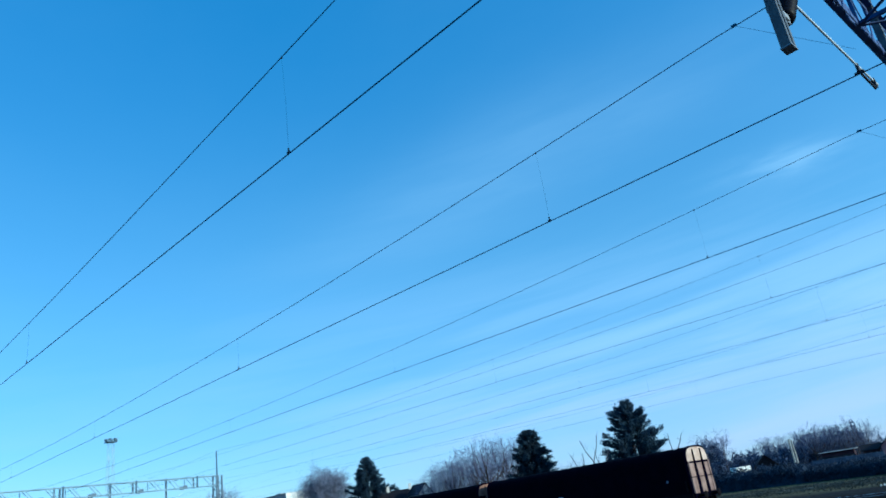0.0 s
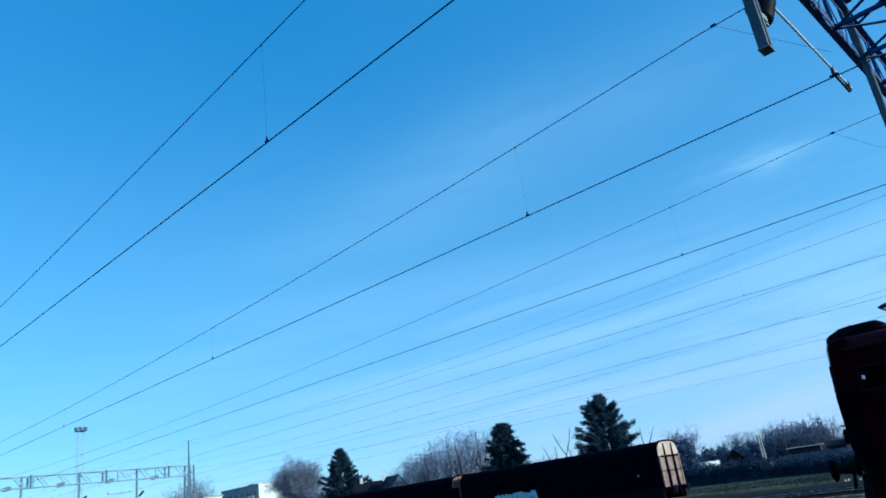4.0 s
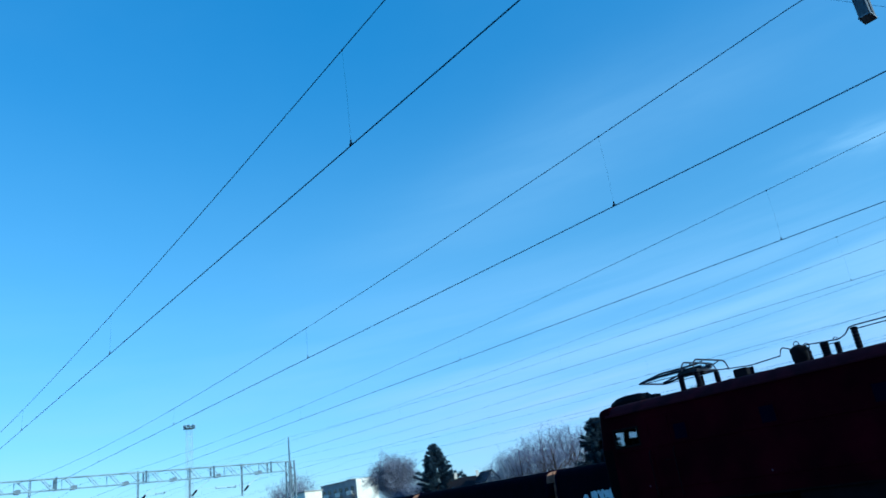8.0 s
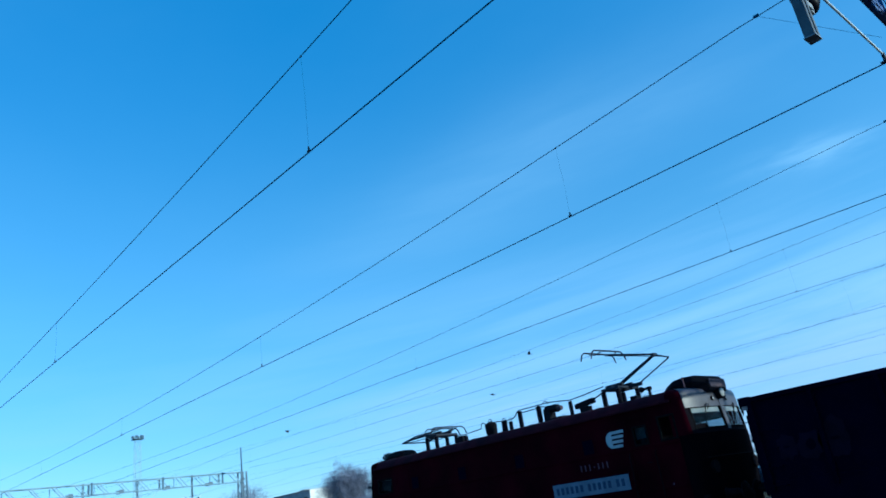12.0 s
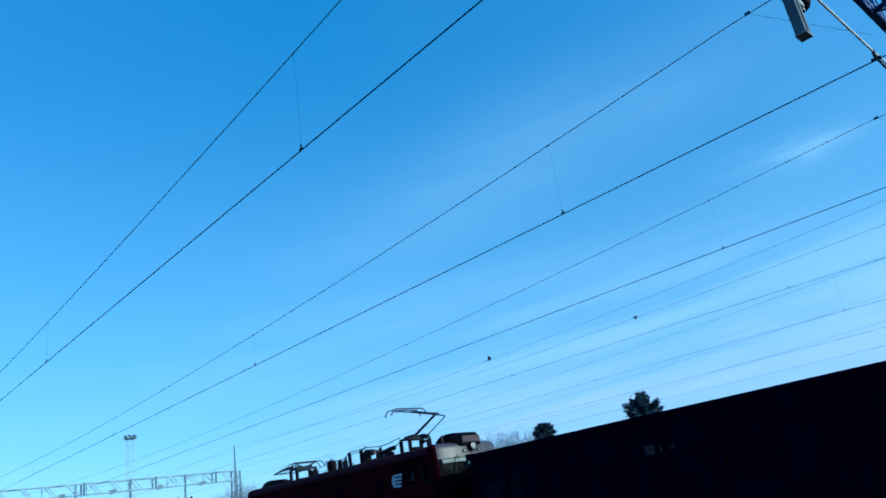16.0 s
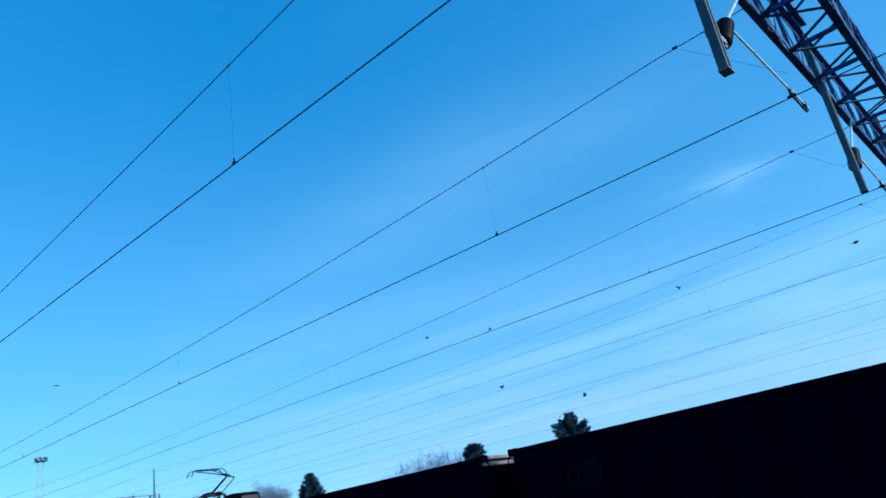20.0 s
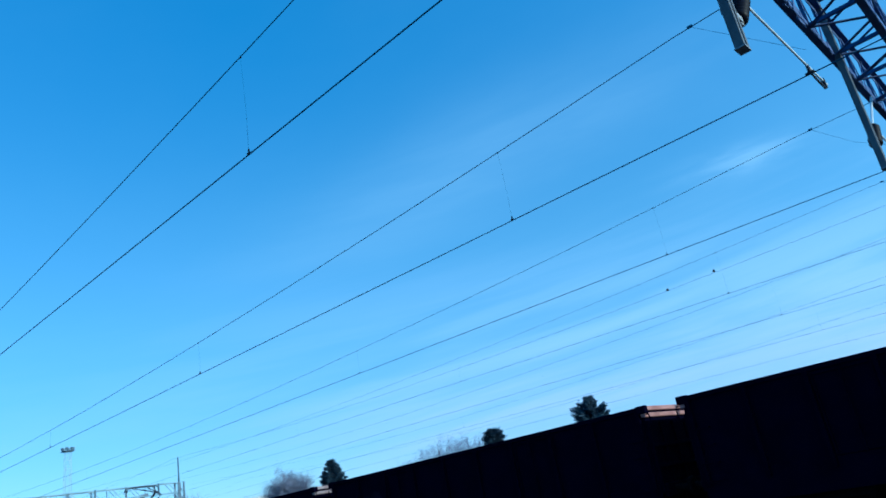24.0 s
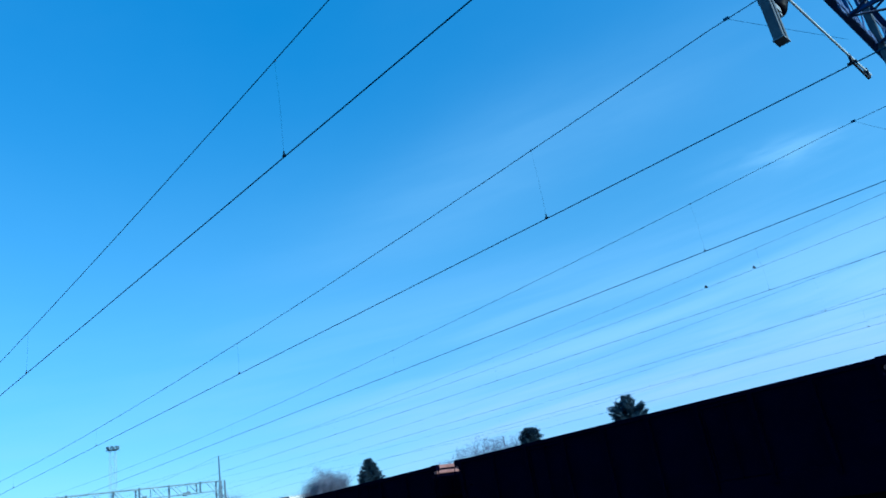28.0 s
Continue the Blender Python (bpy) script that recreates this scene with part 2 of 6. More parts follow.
PLASTER = material("white_plaster", (0.8, 0.79, 0.76), 0.85, 0, (0.7, 0.69, 0.66), 0.6, 12, 0.1)
PLASTER_GREY = material("grey_plaster", (0.36, 0.36, 0.37), 0.88, 0, (0.28, 0.28, 0.29), 0.6, 12, 0.1)
PANEL = material("pale_grey_panel_wall", (0.36, 0.36, 0.39), 0.88, 0, (0.28, 0.28, 0.31), 0.6, 12, 0.1)
NUM_BAR = material("worn_stencil_paint", (0.04, 0.035, 0.045), 0.9, spec=0.05)
# scrub colour with a blue distance haze mixed in
BRUSH = material("haze_blued_undergrowth", (0.09, 0.115, 0.2), 0.9, 0, (0.06, 0.078, 0.14), 0.5, 9, 0.1, island=0.3)
FENCE = material("dark_grey_fence_concrete", (0.14, 0.14, 0.19), 0.9, 0, (0.09, 0.092, 0.13), 0.8, 14, 0.2)
# paler copy of the twigs: distance haze put into the colour
TWIG_HAZE = material("haze_pale_twigs", (0.25, 0.27, 0.37), 0.9, 0, (0.155, 0.165, 0.235), 0.4, 9, 0.1, island=0.25)
SHEDWALL = material("dark_red_brown_boards", (0.045, 0.022, 0.035), 0.9, 0, (0.025, 0.015, 0.025), 1.2, 18, 0.2)
PINKWALL = material("faded_pink_plaster", (0.42, 0.24, 0.27), 0.88, 0, (0.3, 0.16, 0.19), 0.8, 12, 0.15)
BRICKRED = material("brick_red_wall", (0.36, 0.1, 0.12), 0.85, 0, (0.26, 0.075, 0.09), 1, 14, 0.2)
ROOFTILE = material("old_clay_roof", (0.012, 0.011, 0.018), 0.9, 0, (0.008, 0.0075, 0.013), 1.2, 18, 0.4)
ROOFSHEET = material("light_fibre_cement_roof", (0.42, 0.41, 0.4), 0.8, 0, (0.3, 0.3, 0.29), 1, 14, 0.2)
DARKGLASS = material("dark_window_glass", (0.03, 0.035, 0.045), 0.08, 0, (0.02, 0.024, 0.03), 2, 20, 0)
GRASS = material("dry_winter_grass", (0.06, 0.068, 0.06), 0.95, 0, (0.034, 0.039, 0.036), 0.3, 9, 0.9, island=0.2)
# hedge, needle and twig colours below carry a blue distance haze
HEDGE = material("haze_blued_hedge_leaves", (0.034, 0.052, 0.095), 0.9, 0, (0.019, 0.03, 0.058), 0.9, 12, 0.2, island=0.2)
NEEDLE = material("haze_blued_needles", (0.027, 0.052, 0.085), 0.8, 0, (0.015, 0.029, 0.052), 0.7, 9, 0.1, island=0.45)
BARK = material("grey_brown_bark", (0.085, 0.075, 0.085), 0.9, 0, (0.055, 0.048, 0.055), 2.5, 25, 0.4)
TWIG = material("haze_blued_twigs", (0.17, 0.18, 0.28), 0.9, 0, (0.115, 0.125, 0.2), 0.4, 9, 0.1, island=0.25)
FEATHER = material("dark_grey_feathers", (0.045, 0.045, 0.05), 0.7, 0, (0.025, 0.025, 0.03), 20, 90, 0.05)
# distant tower steels blued and paled: the haze is in their colour
HEADSTEEL = material("dark_lamp_head_steel", (0.11, 0.17, 0.24), 0.8, 0.0, (0.075, 0.12, 0.17), 1.2, 20, 0)
TOWERSTEEL = material("haze_pale_tower_steel", (0.4, 0.5, 0.54), 0.7, 0.0, (0.28, 0.37, 0.41), 2, 30, 0)
SIDEGLASS = glass_material("dull_side_glass", (0.58, 0.62, 0.66), 0.1, 1.04)
SCREENGLASS = glass_material("dusty_windscreen_glass", (0.78, 0.8, 0.82), 0.06, 1.25)
# the wagon's shadow on the cab end, put into its colour as black
CAB_SHADE = material("shade_black_cab_end", (0.0028, 0.0024, 0.0045), 0.95, 0, (0.0018, 0.0016, 0.003), 1.6, 30, 0.1, spec=0.01)
CAP = material("faded_grey_cab_brow", (0.065, 0.063, 0.084), 0.42, 0, (0.042, 0.038, 0.052), 2.2, 30, 0.08, spec=0.3)
AC_SHELL = material("grimy_dark_shell", (0.0035, 0.0035, 0.0065), 0.6, 0, (0.002, 0.002, 0.004), 3, 40, 0.04, spec=0.03)
# pink of the roof unit's sunlit end, also used on the transformer tip
AC_END = material("pinkish_end_tone", (0.07, 0.05, 0.065), 0.7, 0, (0.045, 0.03, 0.04), 5, 50, 0.1)
VISOR = material("grey_sun_visor", (0.36, 0.38, 0.38), 0.6, 0, (0.27, 0.29, 0.3), 4, 40, 0)
WINDOW_PANEL = material("grey_green_window_panel", (0.16, 0.2, 0.21), 0.8, 0, (0.09, 0.12, 0.13), 4, 30, 0)
# rust darkened for the shaded end walls of the far wagons
POSTRUST = material("gap_shaded_rust", (0.26, 0.15, 0.11), 0.8, 0, (0.16, 0.085, 0.06), 2.2, 30, 0.25)
FADED_SPRAY = material("faded_violet_spray_paint", (0.0062, 0.0036, 0.015), 0.9, 0, (0.004, 0.0024, 0.009), 3, 30, 0, spec=0.05)

GROUNDMAT = bpy.data.materials.new("yard_ground")
GROUNDMAT.use_nodes = True


def ground_nodes():
    """Oily ballast near the tracks, dry grass past the yard's edge, blended with a ragged border."""
    nodes, links = GROUNDMAT.node_tree.nodes, GROUNDMAT.node_tree.links
    p = nodes["Principled BSDF"]
    co = nodes.new("ShaderNodeTexCoord")
    sep = nodes.new("ShaderNodeSeparateXYZ")
    links.new(co.outputs["Object"], sep.inputs[0])
    big, small, mid = (nodes.new("ShaderNodeTexNoise") for _ in range(3))
    for n, s in ((big, 0.12), (small, 9.0), (mid, 1.1)):
        n.inputs["Scale"].default_value, n.inputs["Detail"].default_value = s, 6.0
        links.new(co.outputs["Object"], n.inputs["Vector"])
    add = nodes.new("ShaderNodeMath")
    add.operation = "MULTIPLY_ADD"
    add.inputs[1].default_value = 14.0
    links.new(big.outputs["Fac"], add.inputs[0])
    links.new(sep.outputs["X"], add.inputs[2])
    edge = nodes.new("ShaderNodeMapRange")
    edge.inputs["From Min"].default_value, edge.inputs["From Max"].default_value = 62.0, 70.0
    links.new(add.outputs[0], edge.inputs["Value"])
    stone, grass = nodes.new("ShaderNodeValToRGB"), nodes.new("ShaderNodeValToRGB")
    for r, a, b in ((stone, (0.008, 0.008, 0.009), (0.028, 0.027, 0.028)), (grass, (0.06, 0.06, 0.03), (0.2, 0.17, 0.09))):
        r.color_ramp.elements[0].position, r.color_ramp.elements[1].position = 0.3, 0.7
        r.color_ramp.elements[0].color, r.color_ramp.elements[1].color = (*a, 1), (*b, 1)
    links.new(small.outputs["Fac"], stone.inputs["Fac"])
    links.new(mid.outputs["Fac"], grass.inputs["Fac"])
    mx = nodes.new("ShaderNodeMix")
    mx.data_type = "RGBA"
    links.new(edge.outputs["Result"], mx.inputs[0])
    links.new(stone.outputs["Color"], mx.inputs[6])
    links.new(grass.outputs["Color"], mx.inputs[7])
    links.new(mx.outputs[2], p.inputs["Base Color"])
    p.inputs["Roughness"].default_value = 0.95
    p.inputs["Specular IOR Level"].default_value = 0.05
    b = nodes.new("ShaderNodeBump")
    b.inputs["Strength"].default_value, b.inputs["Distance"].default_value = 0.8, 0.05
    links.new(small.outputs["Fac"], b.inputs["Height"])
    links.new(b.outputs["Normal"], p.inputs["Normal"])


ground_nodes()


# ---- mesh tools ----
class Geo:
    """Collects vertices and faces of one mesh."""

    def __init__(self):
        self.v, self.f = [], []

    def add(self, verts, faces):
        n = len(self.v)
        self.v += [tuple(p) for p in verts]
        self.f += [tuple(i + n for i in fc) for fc in faces]
        return self

    def box(self, lo, hi, m=None):
        (a, b, c), (d, e, g) = lo, hi
        vs = [(a, b, c), (d, b, c), (d, e, c), (a, e, c), (a, b, g), (d, b, g), (d, e, g), (a, e, g)]
        if m is not None:
            vs = [m @ Vector(p) for p in vs]
        return self.add(vs, [(3, 2, 1, 0), (4, 5, 6, 7), (0, 1, 5, 4), (1, 2, 6, 5), (2, 3, 7, 6), (3, 0, 4, 7)])

    def bar(self, p, q, w, h=None, up=(0, 0, 1)):
        """A straight bar of rectangular section from p to q."""
        p, q = Vector(p), Vector(q)
        d = q - p
        d.normalize()
        u = Vector(up)
        if abs(d.dot(u)) > 0.98:
            u = Vector((1, 0, 0))
        s = d.cross(u).normalized()
        u = s.cross(d)
        h = h or w
        vs = []
        for o in (p, q):
            for i, j in ((-1, -1), (1, -1), (1, 1), (-1, 1)):
                vs.append(o + s * (i * w / 2) + u * (j * h / 2))
        return self.add(vs, [(3, 2, 1, 0), (4, 5, 6, 7), (0, 1, 5, 4), (1, 2, 6, 5), (2, 3, 7, 6), (3, 0, 4, 7)])

    def angle(self, p, q, w, t=0.012, up=(0, 0, 1), flip=1):
        """An L-profile from p to q."""
        p, q = Vector(p), Vector(q)
        d = (q - p).normalized()
        u = Vector(up)
        if abs(d.dot(u)) > 0.98:
            u = Vector((1, 0, 0))
        s = d.cross(u).normalized() * flip
        u = s.cross(d) * flip
        self.bar(p + s * w / 2, q + s * w / 2, w, t, up)
        return self.bar(p + u * w / 2, q + u * w / 2, t, w, up)

    def tube(self, pts, r, n=8, caps=True, r1=None):
        """A round tube along points, tapering from r to r1."""
        pts = [Vector(p) for p in pts]
        k = len(pts)
        r1 = r if r1 is None else r1
        base = len(self.v)
        side = None
        for i, p in enumerate(pts):
            d = (pts[min(i + 1, k - 1)] - pts[max(i - 1, 0)]).normalized()
            if side is None:
                side = d.cross(Vector((0, 0, 1)) if abs(d.z) < 0.95 else Vector((1, 0, 0))).normalized()
            else:
                side = (side - d * side.dot(d)).normalized()
            up = side.cross(d)
            rad = r + (r1 - r) * i / max(k - 1, 1)
            for j in range(n):
                a = 2 * math.pi * j / n
                self.v.append(tuple(p + side * (math.cos(a) * rad) + up * (math.sin(a) * rad)))
        for i in range(k - 1):
            for j in range(n):
                a, b = base + i * n + j, base + i * n + (j + 1) % n
                self.f.append((a, b, b + n, a + n))
        if caps:
            self.f.append(tuple(base + j for j in reversed(range(n))))
            self.f.append(tuple(base + (k - 1) * n + j for j in range(n)))
        return self

    def lathe(self, profile, m=None, n=16):
        """Turns (radius, height) pairs about z."""
        base = len(self.v)
        for r, z in profile:
            for j in range(n):
                a = 2 * math.pi * j / n
                p = Vector((r * math.cos(a), r * math.sin(a), z))
                self.v.append(tuple(m @ p if m is not None else p))
        for i in range(len(profile) - 1):
            for j in range(n):
                a, b = base + i * n + j, base + i * n + (j + 1) % n
                self.f.append((a, b, b + n, a + n))
        self.f.append(tuple(base + j for j in reversed(range(n))))
        self.f.append(tuple(base + (len(profile) - 1) * n + j for j in range(n)))
        return self

    def loft(self, rings, caps=True):
        """Joins closed rings of equal length."""
        base, n = len(self.v), len(rings[0])
        for ring in rings:
            self.v += [tuple(p) for p in ring]
        for i in range(len(rings) - 1):
            for j in range(n):
                a, b = base + i * n + j, base + i * n + (j + 1) % n
                self.f.append((a, b, b + n, a + n))
        if caps:
            self.f.append(tuple(base + j for j in reversed(range(n))))
            self.f.append(tuple(base + (len(rings) - 1) * n + j for j in range(n)))
        return self

    def mesh(self, name, mat, bevel=0.0, smooth=False):
        me = bpy.data.meshes.new(name)
        me.from_pydata(self.v, [], self.f)
        if bevel:
            bm = bmesh.new()
            bm.from_mesh(me)
            bmesh.ops.recalc_face_normals(bm, faces=bm.faces)
            sharp = [e for e in bm.edges if len(e.link_faces) == 2 and e.calc_face_angle() > 0.6]
            bmesh.ops.bevel(bm, geom=sharp, offset=bevel, segments=1, affect="EDGES", clamp_overlap=True)
            bm.to_mesh(me)
            bm.free()
        if smooth:
            me.polygons.foreach_set("use_smooth", [True] * len(me.polygons))
            me.set_sharp_from_angle(angle=radians(42))
        me.materials.append(mat)
        me.update()
        return me


def part(name, geo, mat, parent, label="", bevel=0.0, smooth=False, m=None):
    """One mesh object under a thing or a part."""
    me = geo if isinstance(geo, bpy.types.Mesh) else geo.mesh(name, mat, bevel, smooth)
    ob = new(name, me)
    ob.parent = parent
    if m is not None:
        ob.matrix_local = m
    if label:
        ob["label"] = label
    return ob


def thing(name, label, category, m=None, group="", kind="", geo=None, mat=None, bevel=0.0, smooth=False):
    ob = new(name, geo.mesh(name, mat, bevel, smooth) if geo else None)
    if m is not None:
        ob.matrix_basis = m
    return tagged(ob, label, category, group, kind)


def T(x, y, z):
    return Matrix.Translation((x, y, z))


def aim(p, q):
    """The pose at p whose z axis points to q."""
    d = Vector(q) - Vector(p)
    return Matrix.Translation(p) @ d.to_track_quat("Z", "Y").to_matrix().to_4x4()


def bearing(az, dist, z=0.0):
    """A place at a bearing (degrees left of +y) and distance from the viewpoint."""
    a = radians(az)
    return Vector((-math.sin(a) * dist, math.cos(a) * dist, z))


# ---- the yard's plan ----
TRACKS = [3.92, 8.45, 13.15, 18.43, 24.1, 30.3, 36.4]
SIDING_X, SIDING_Z = 45.4, -0.7
BED = -0.2
CONTACT_Z, NEAR_Y, FAR_Y, SPAN = 5.48, 1.35, 58.5, 57.15
MAST_X = 29.5
# height at mid-span and sag of each messenger wire
SAGS = [(6.063, 0.001164), (5.995, 0.00113), (5.908, 0.00101), (6.084, 0.00098), (6.002, 0.001126), (6.07, 0.0011), (6.03, 0.0012)]


def ground_z(x):
    """The yard is level, then falls to the siding and the fields."""
    u = min(max((x - 32.5) / 7.5, 0), 1)
    return BED - 0.68 * u * u * (3 - 2 * u)


# ---- ground and tracks ----
def build_ground():
    xs = [-3000, -800, -200, -60, -20, -5, 0, 10, 20, 30, 32.5, 34, 35, 36, 37, 38, 39, 40, 45, 50, 55, 60, 70, 80, 100, 140, 220, 500, 1200, 3000]
    ys = [-3000, -800, -200, -80, -40, -20, 0, 10, 20, 40, 60, 80, 100, 140, 200, 350, 800, 1500, 3000]
    g = Geo()
    g.v = [(x, y, ground_z(x) + (0.06 * math.sin(x * 0.7 + y * 0.4) if x > 50 and abs(x) < 200 else 0)) for y in ys for x in xs]
    n = len(xs)
    g.f = [(j * n + i, j * n + i + 1, (j + 1) * n + i + 1, (j + 1) * n + i) for j in range(len(ys) - 1) for i in range(n - 1)]
    thing("ground", "dark oily yard ground with dry winter grass beyond", "ground", kind="structure", geo=g, mat=GROUNDMAT, smooth=True)


def rail_geo(y0, y1):
    foot, head = Geo(), Geo()
    prof = [(-0.06, -0.16), (0.06, -0.16), (0.06, -0.145), (0.012, -0.12), (0.012, -0.04), (0.035, -0.03), (0.035, -0.006), (-0.035, -0.006), (-0.035, -0.03), (-0.012, -0.04), (-0.012, -0.12), (-0.06, -0.145)]
    foot.loft([[(x, y, z) for x, z in prof] for y in (y0, y1)])
    hp = [(-0.034, -0.006), (0.034, -0.006), (0.03, 0.0), (-0.03, 0.0)]
    head.loft([[(x, y, z + 0.001) for x, z in hp] for y in (y0, y1)])
    return foot.mesh("rail", RAILSTEEL), head.mesh("rail_head", RAILHEAD)


def build_tracks():
    foot, head = rail_geo(-90, 170)
    sl = Geo()
    for k in range(433):
        y = -90 + k * 0.6
        sl.box((-1.25, y - 0.13, -0.32), (1.25, y + 0.13, -0.175))
    sleepers = sl.mesh("sleepers", SLEEPER)
    dull = bpy.data.meshes.new_from_object(bpy.data.objects.new("dull_head", head))
    dull.materials.clear()
    dull.materials.append(RAILSTEEL)
    bed = Geo().loft([[(-2.3, y, -0.45), (2.3, y, -0.45), (1.6, y, -0.195), (-1.6, y, -0.195)] for y in (-90, 170)]).mesh("ballast_bed", BALLAST)
    for i, x in enumerate(TRACKS + [SIDING_X]):
        z = SIDING_Z if x == SIDING_X else 0.0
        if x == TRACKS[-1]:
            z = -0.25
        t = thing("railway_track", "steel rails on concrete sleepers in oily ballast", "track", T(x, 0, z), group="yard tracks", kind="structure")
        for s in (-0.7525, 0.7525):
            r = part("rail", foot, None, t, "rust-brown rail", m=T(s, 0, 0))
            part("rail_head", dull if x >= TRACKS[-1] else head, None, r, "rusty disused running surface" if x >= TRACKS[-1] else "polished running surface")
        tagged(part("sleeper_row", sleepers, None, t, "concrete sleepers"), kind="stuff")
        part("ballast_bed", bed, None, t, "dark oily stone ballast")


# ---- overhead line ----
def insulator(p, q, r, name, parent, sheds=7):
    """A ribbed porcelain body between two points."""
    ln = (Vector(q) - Vector(p)).length
    prof = [(r * 0.35, 0)]
    for i in range(sheds):
        z = ln * (i + 0.2) / sheds
        prof += [(r * 0.8, z), (r, z + ln * 0.35 / sheds), (r * 0.96, z + ln * 0.55 / sheds), (r * 0.8, z + ln * 0.65 / sheds)]
    prof.append((r * 0.35, ln))
    return part(name, Geo().lathe(prof, aim(p, q), 14), PORCELAIN, parent, "ribbed dark glazed porcelain insulator", smooth=True)


def messenger_z(y, i):
    u = (y - (NEAR_Y + SPAN / 2))
    u -= math.floor((u + SPAN / 2) / SPAN) * SPAN
    return SAGS[i][0] + SAGS[i][1] * u * u


def build_gantry(y, x0, x1, columns, posts, spikes, detailed, steel, splices):
    """A lattice portal across the tracks: four angle chords, bracing on four faces, drop posts with steady arms."""
    g = thing("portal_gantry", "weathered grey steel lattice portal spanning the tracks", "gantry", T(0, y, 0), group="portal gantries")
    ya, yb, za, zb = (-0.686, -0.03, 6.52, 7.3) if detailed else (-0.655, -0.005, 6.38, 7.2)
    # only the far portals take the haze-paled lattice colour
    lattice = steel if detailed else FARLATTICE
    for yy, zz, s in ((ya, za, -1), (yb, za, -1 if detailed else 1), (ya, zb, 1), (yb, zb, -1)):
        c = Geo().angle((x0, yy, zz), (x1, yy, zz), (0.09 if zz == za else 0.08) if detailed else (0.055 if zz == za else 0.06), 0.014, (0, 0, 1 if zz == za else -1), s)
        part("chord", c, lattice, g, "riveted steel angle chord", bevel=0.003)
    step = 0.56 if detailed else 1.45
    n = int((x1 - x0) / step)
    step = (x1 - x0) / n
    dz, dy = zb - za, yb - ya
    w = 0.045 if detailed else 0.06
    diag_side = Geo().bar((0, 0, 0), (step, 0, dz), w, 0.012, (0, 1, 0)).mesh("diagonal_brace", lattice)
    diag_side_r = Geo().bar((0, 0, dz), (step, 0, 0), w, 0.012, (0, 1, 0)).mesh("diagonal_brace", lattice)
    diag_bot = Geo().bar((0, 0, 0), (step, dy, 0), w, 0.012).mesh("bottom_brace", lattice)
    diag_bot_r = Geo().bar((0, dy, 0), (step, 0, 0), w, 0.012).mesh("bottom_brace", lattice)
    cross = Geo().bar((0, 0, 0), (0, dy, 0), w, 0.05).mesh("cross_strut", lattice)
    upright = Geo().bar((0, 0, 0), (0, 0, dz), w, 0.045).mesh("upright_strut", lattice)
    slim = Geo().bar((0, 0, 0), (0, 0, dz), 0.03, 0.03).mesh("upright_strut", lattice)
    batten = Geo().box((-0.05, -0.012, -0.05), (0.05, 0.012, 0.06)).mesh("batten", lattice)
    if not detailed:
        diag_side = diag_side_r = Geo().bar((0.1, 0, dz), (0.1 + 0.5 * step, 0, 0), 0.075, 0.012, (0, 1, 0)).mesh("diagonal_brace", lattice)
    for i in range(n):
        x = x0 + i * step
        for yy in (ya, yb):
            part("diagonal_brace", diag_side if i % 2 else diag_side_r, None, g, m=T(x, yy, za))
        part("bottom_brace", diag_bot if i % 2 else diag_bot_r, None, g, m=T(x, ya, za + 0.006))
        if i % 2 == 0:
            part("top_brace", diag_bot, None, g, m=T(x, ya, zb - 0.006))
            part("cross_strut", cross, None, g, m=T(x, ya, za + 0.03))
            part("upright_strut", upright, None, g, m=T(x, yb, za))
        if detailed:
            part("upright_strut", slim, None, g, m=T(x, ya if i % 2 else yb, za))
            part("batten", batten, None, g, "small riveted batten", m=T(x + 0.5 * step, yb, za + 0.05))
    gusset = Geo().box((-0.16, -0.008, -0.12), (0.16, 0.008, 0.16)).mesh("gusset_plate", steel, 0.004)
    for i in range(int((x1 - x0) / 3.5)):
        x = x0 + 1.6 + i * 3.5
        for yy in (ya - 0.012, yb + 0.012):
            part("gusset_plate", gusset, None, g, "riveted steel gusset plate", m=T(x, yy, za + 0.05))
    splice = Geo().bar((0, 0, -0.03), (0, 0, dz + 0.05), 0.14, 0.03, (0, 1, 0)).mesh("splice_plate", BOOM if detailed else HEADSTEEL)
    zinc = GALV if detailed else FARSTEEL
    for sx in splices:
        for yy in (ya - 0.03, yb + 0.03):
            part("splice_plate", splice, None, g, "bolted splice plate", m=T(sx, yy, za))
    for cx in columns:
        col = Geo()
        for sx in (-0.3, 0.3):
            for sy in (ya, yb):
                col.angle((cx + sx, sy, BED - 0.1), (cx + sx * 0.75, sy, zb), 0.1, 0.014)
        for k in range(14):
            z0, z1 = BED + k * 0.5, BED + (k + 1) * 0.5
            s = 1 if k % 2 else -1
            for sy in (ya, yb):
                col.bar((cx - 0.28 * s, sy, z0), (cx + 0.28 * s, sy, z1), 0.05, 0.012, (0, 1, 0))
            for sx in (-0.28, 0.28):
                col.bar((cx + sx, ya if s > 0 else yb, z0), (cx + sx, yb if s > 0 else ya, z1), 0.012, 0.05)
        part("column", col, zinc, g, "lattice steel column")
        part("footing", Geo().box((cx - 0.6, ya - 0.35, BED - 0.5), (cx + 0.6, yb + 0.35, BED + 0.25)), CONCRETE, g, "concrete footing", bevel=0.03)
    if detailed:
        part("top_runner", Geo().box((x0, -0.2, zb + 0.01), (10.4, -0.12, zb + 0.13)), steel, g, "dark channel lying along the boom", bevel=0.004)
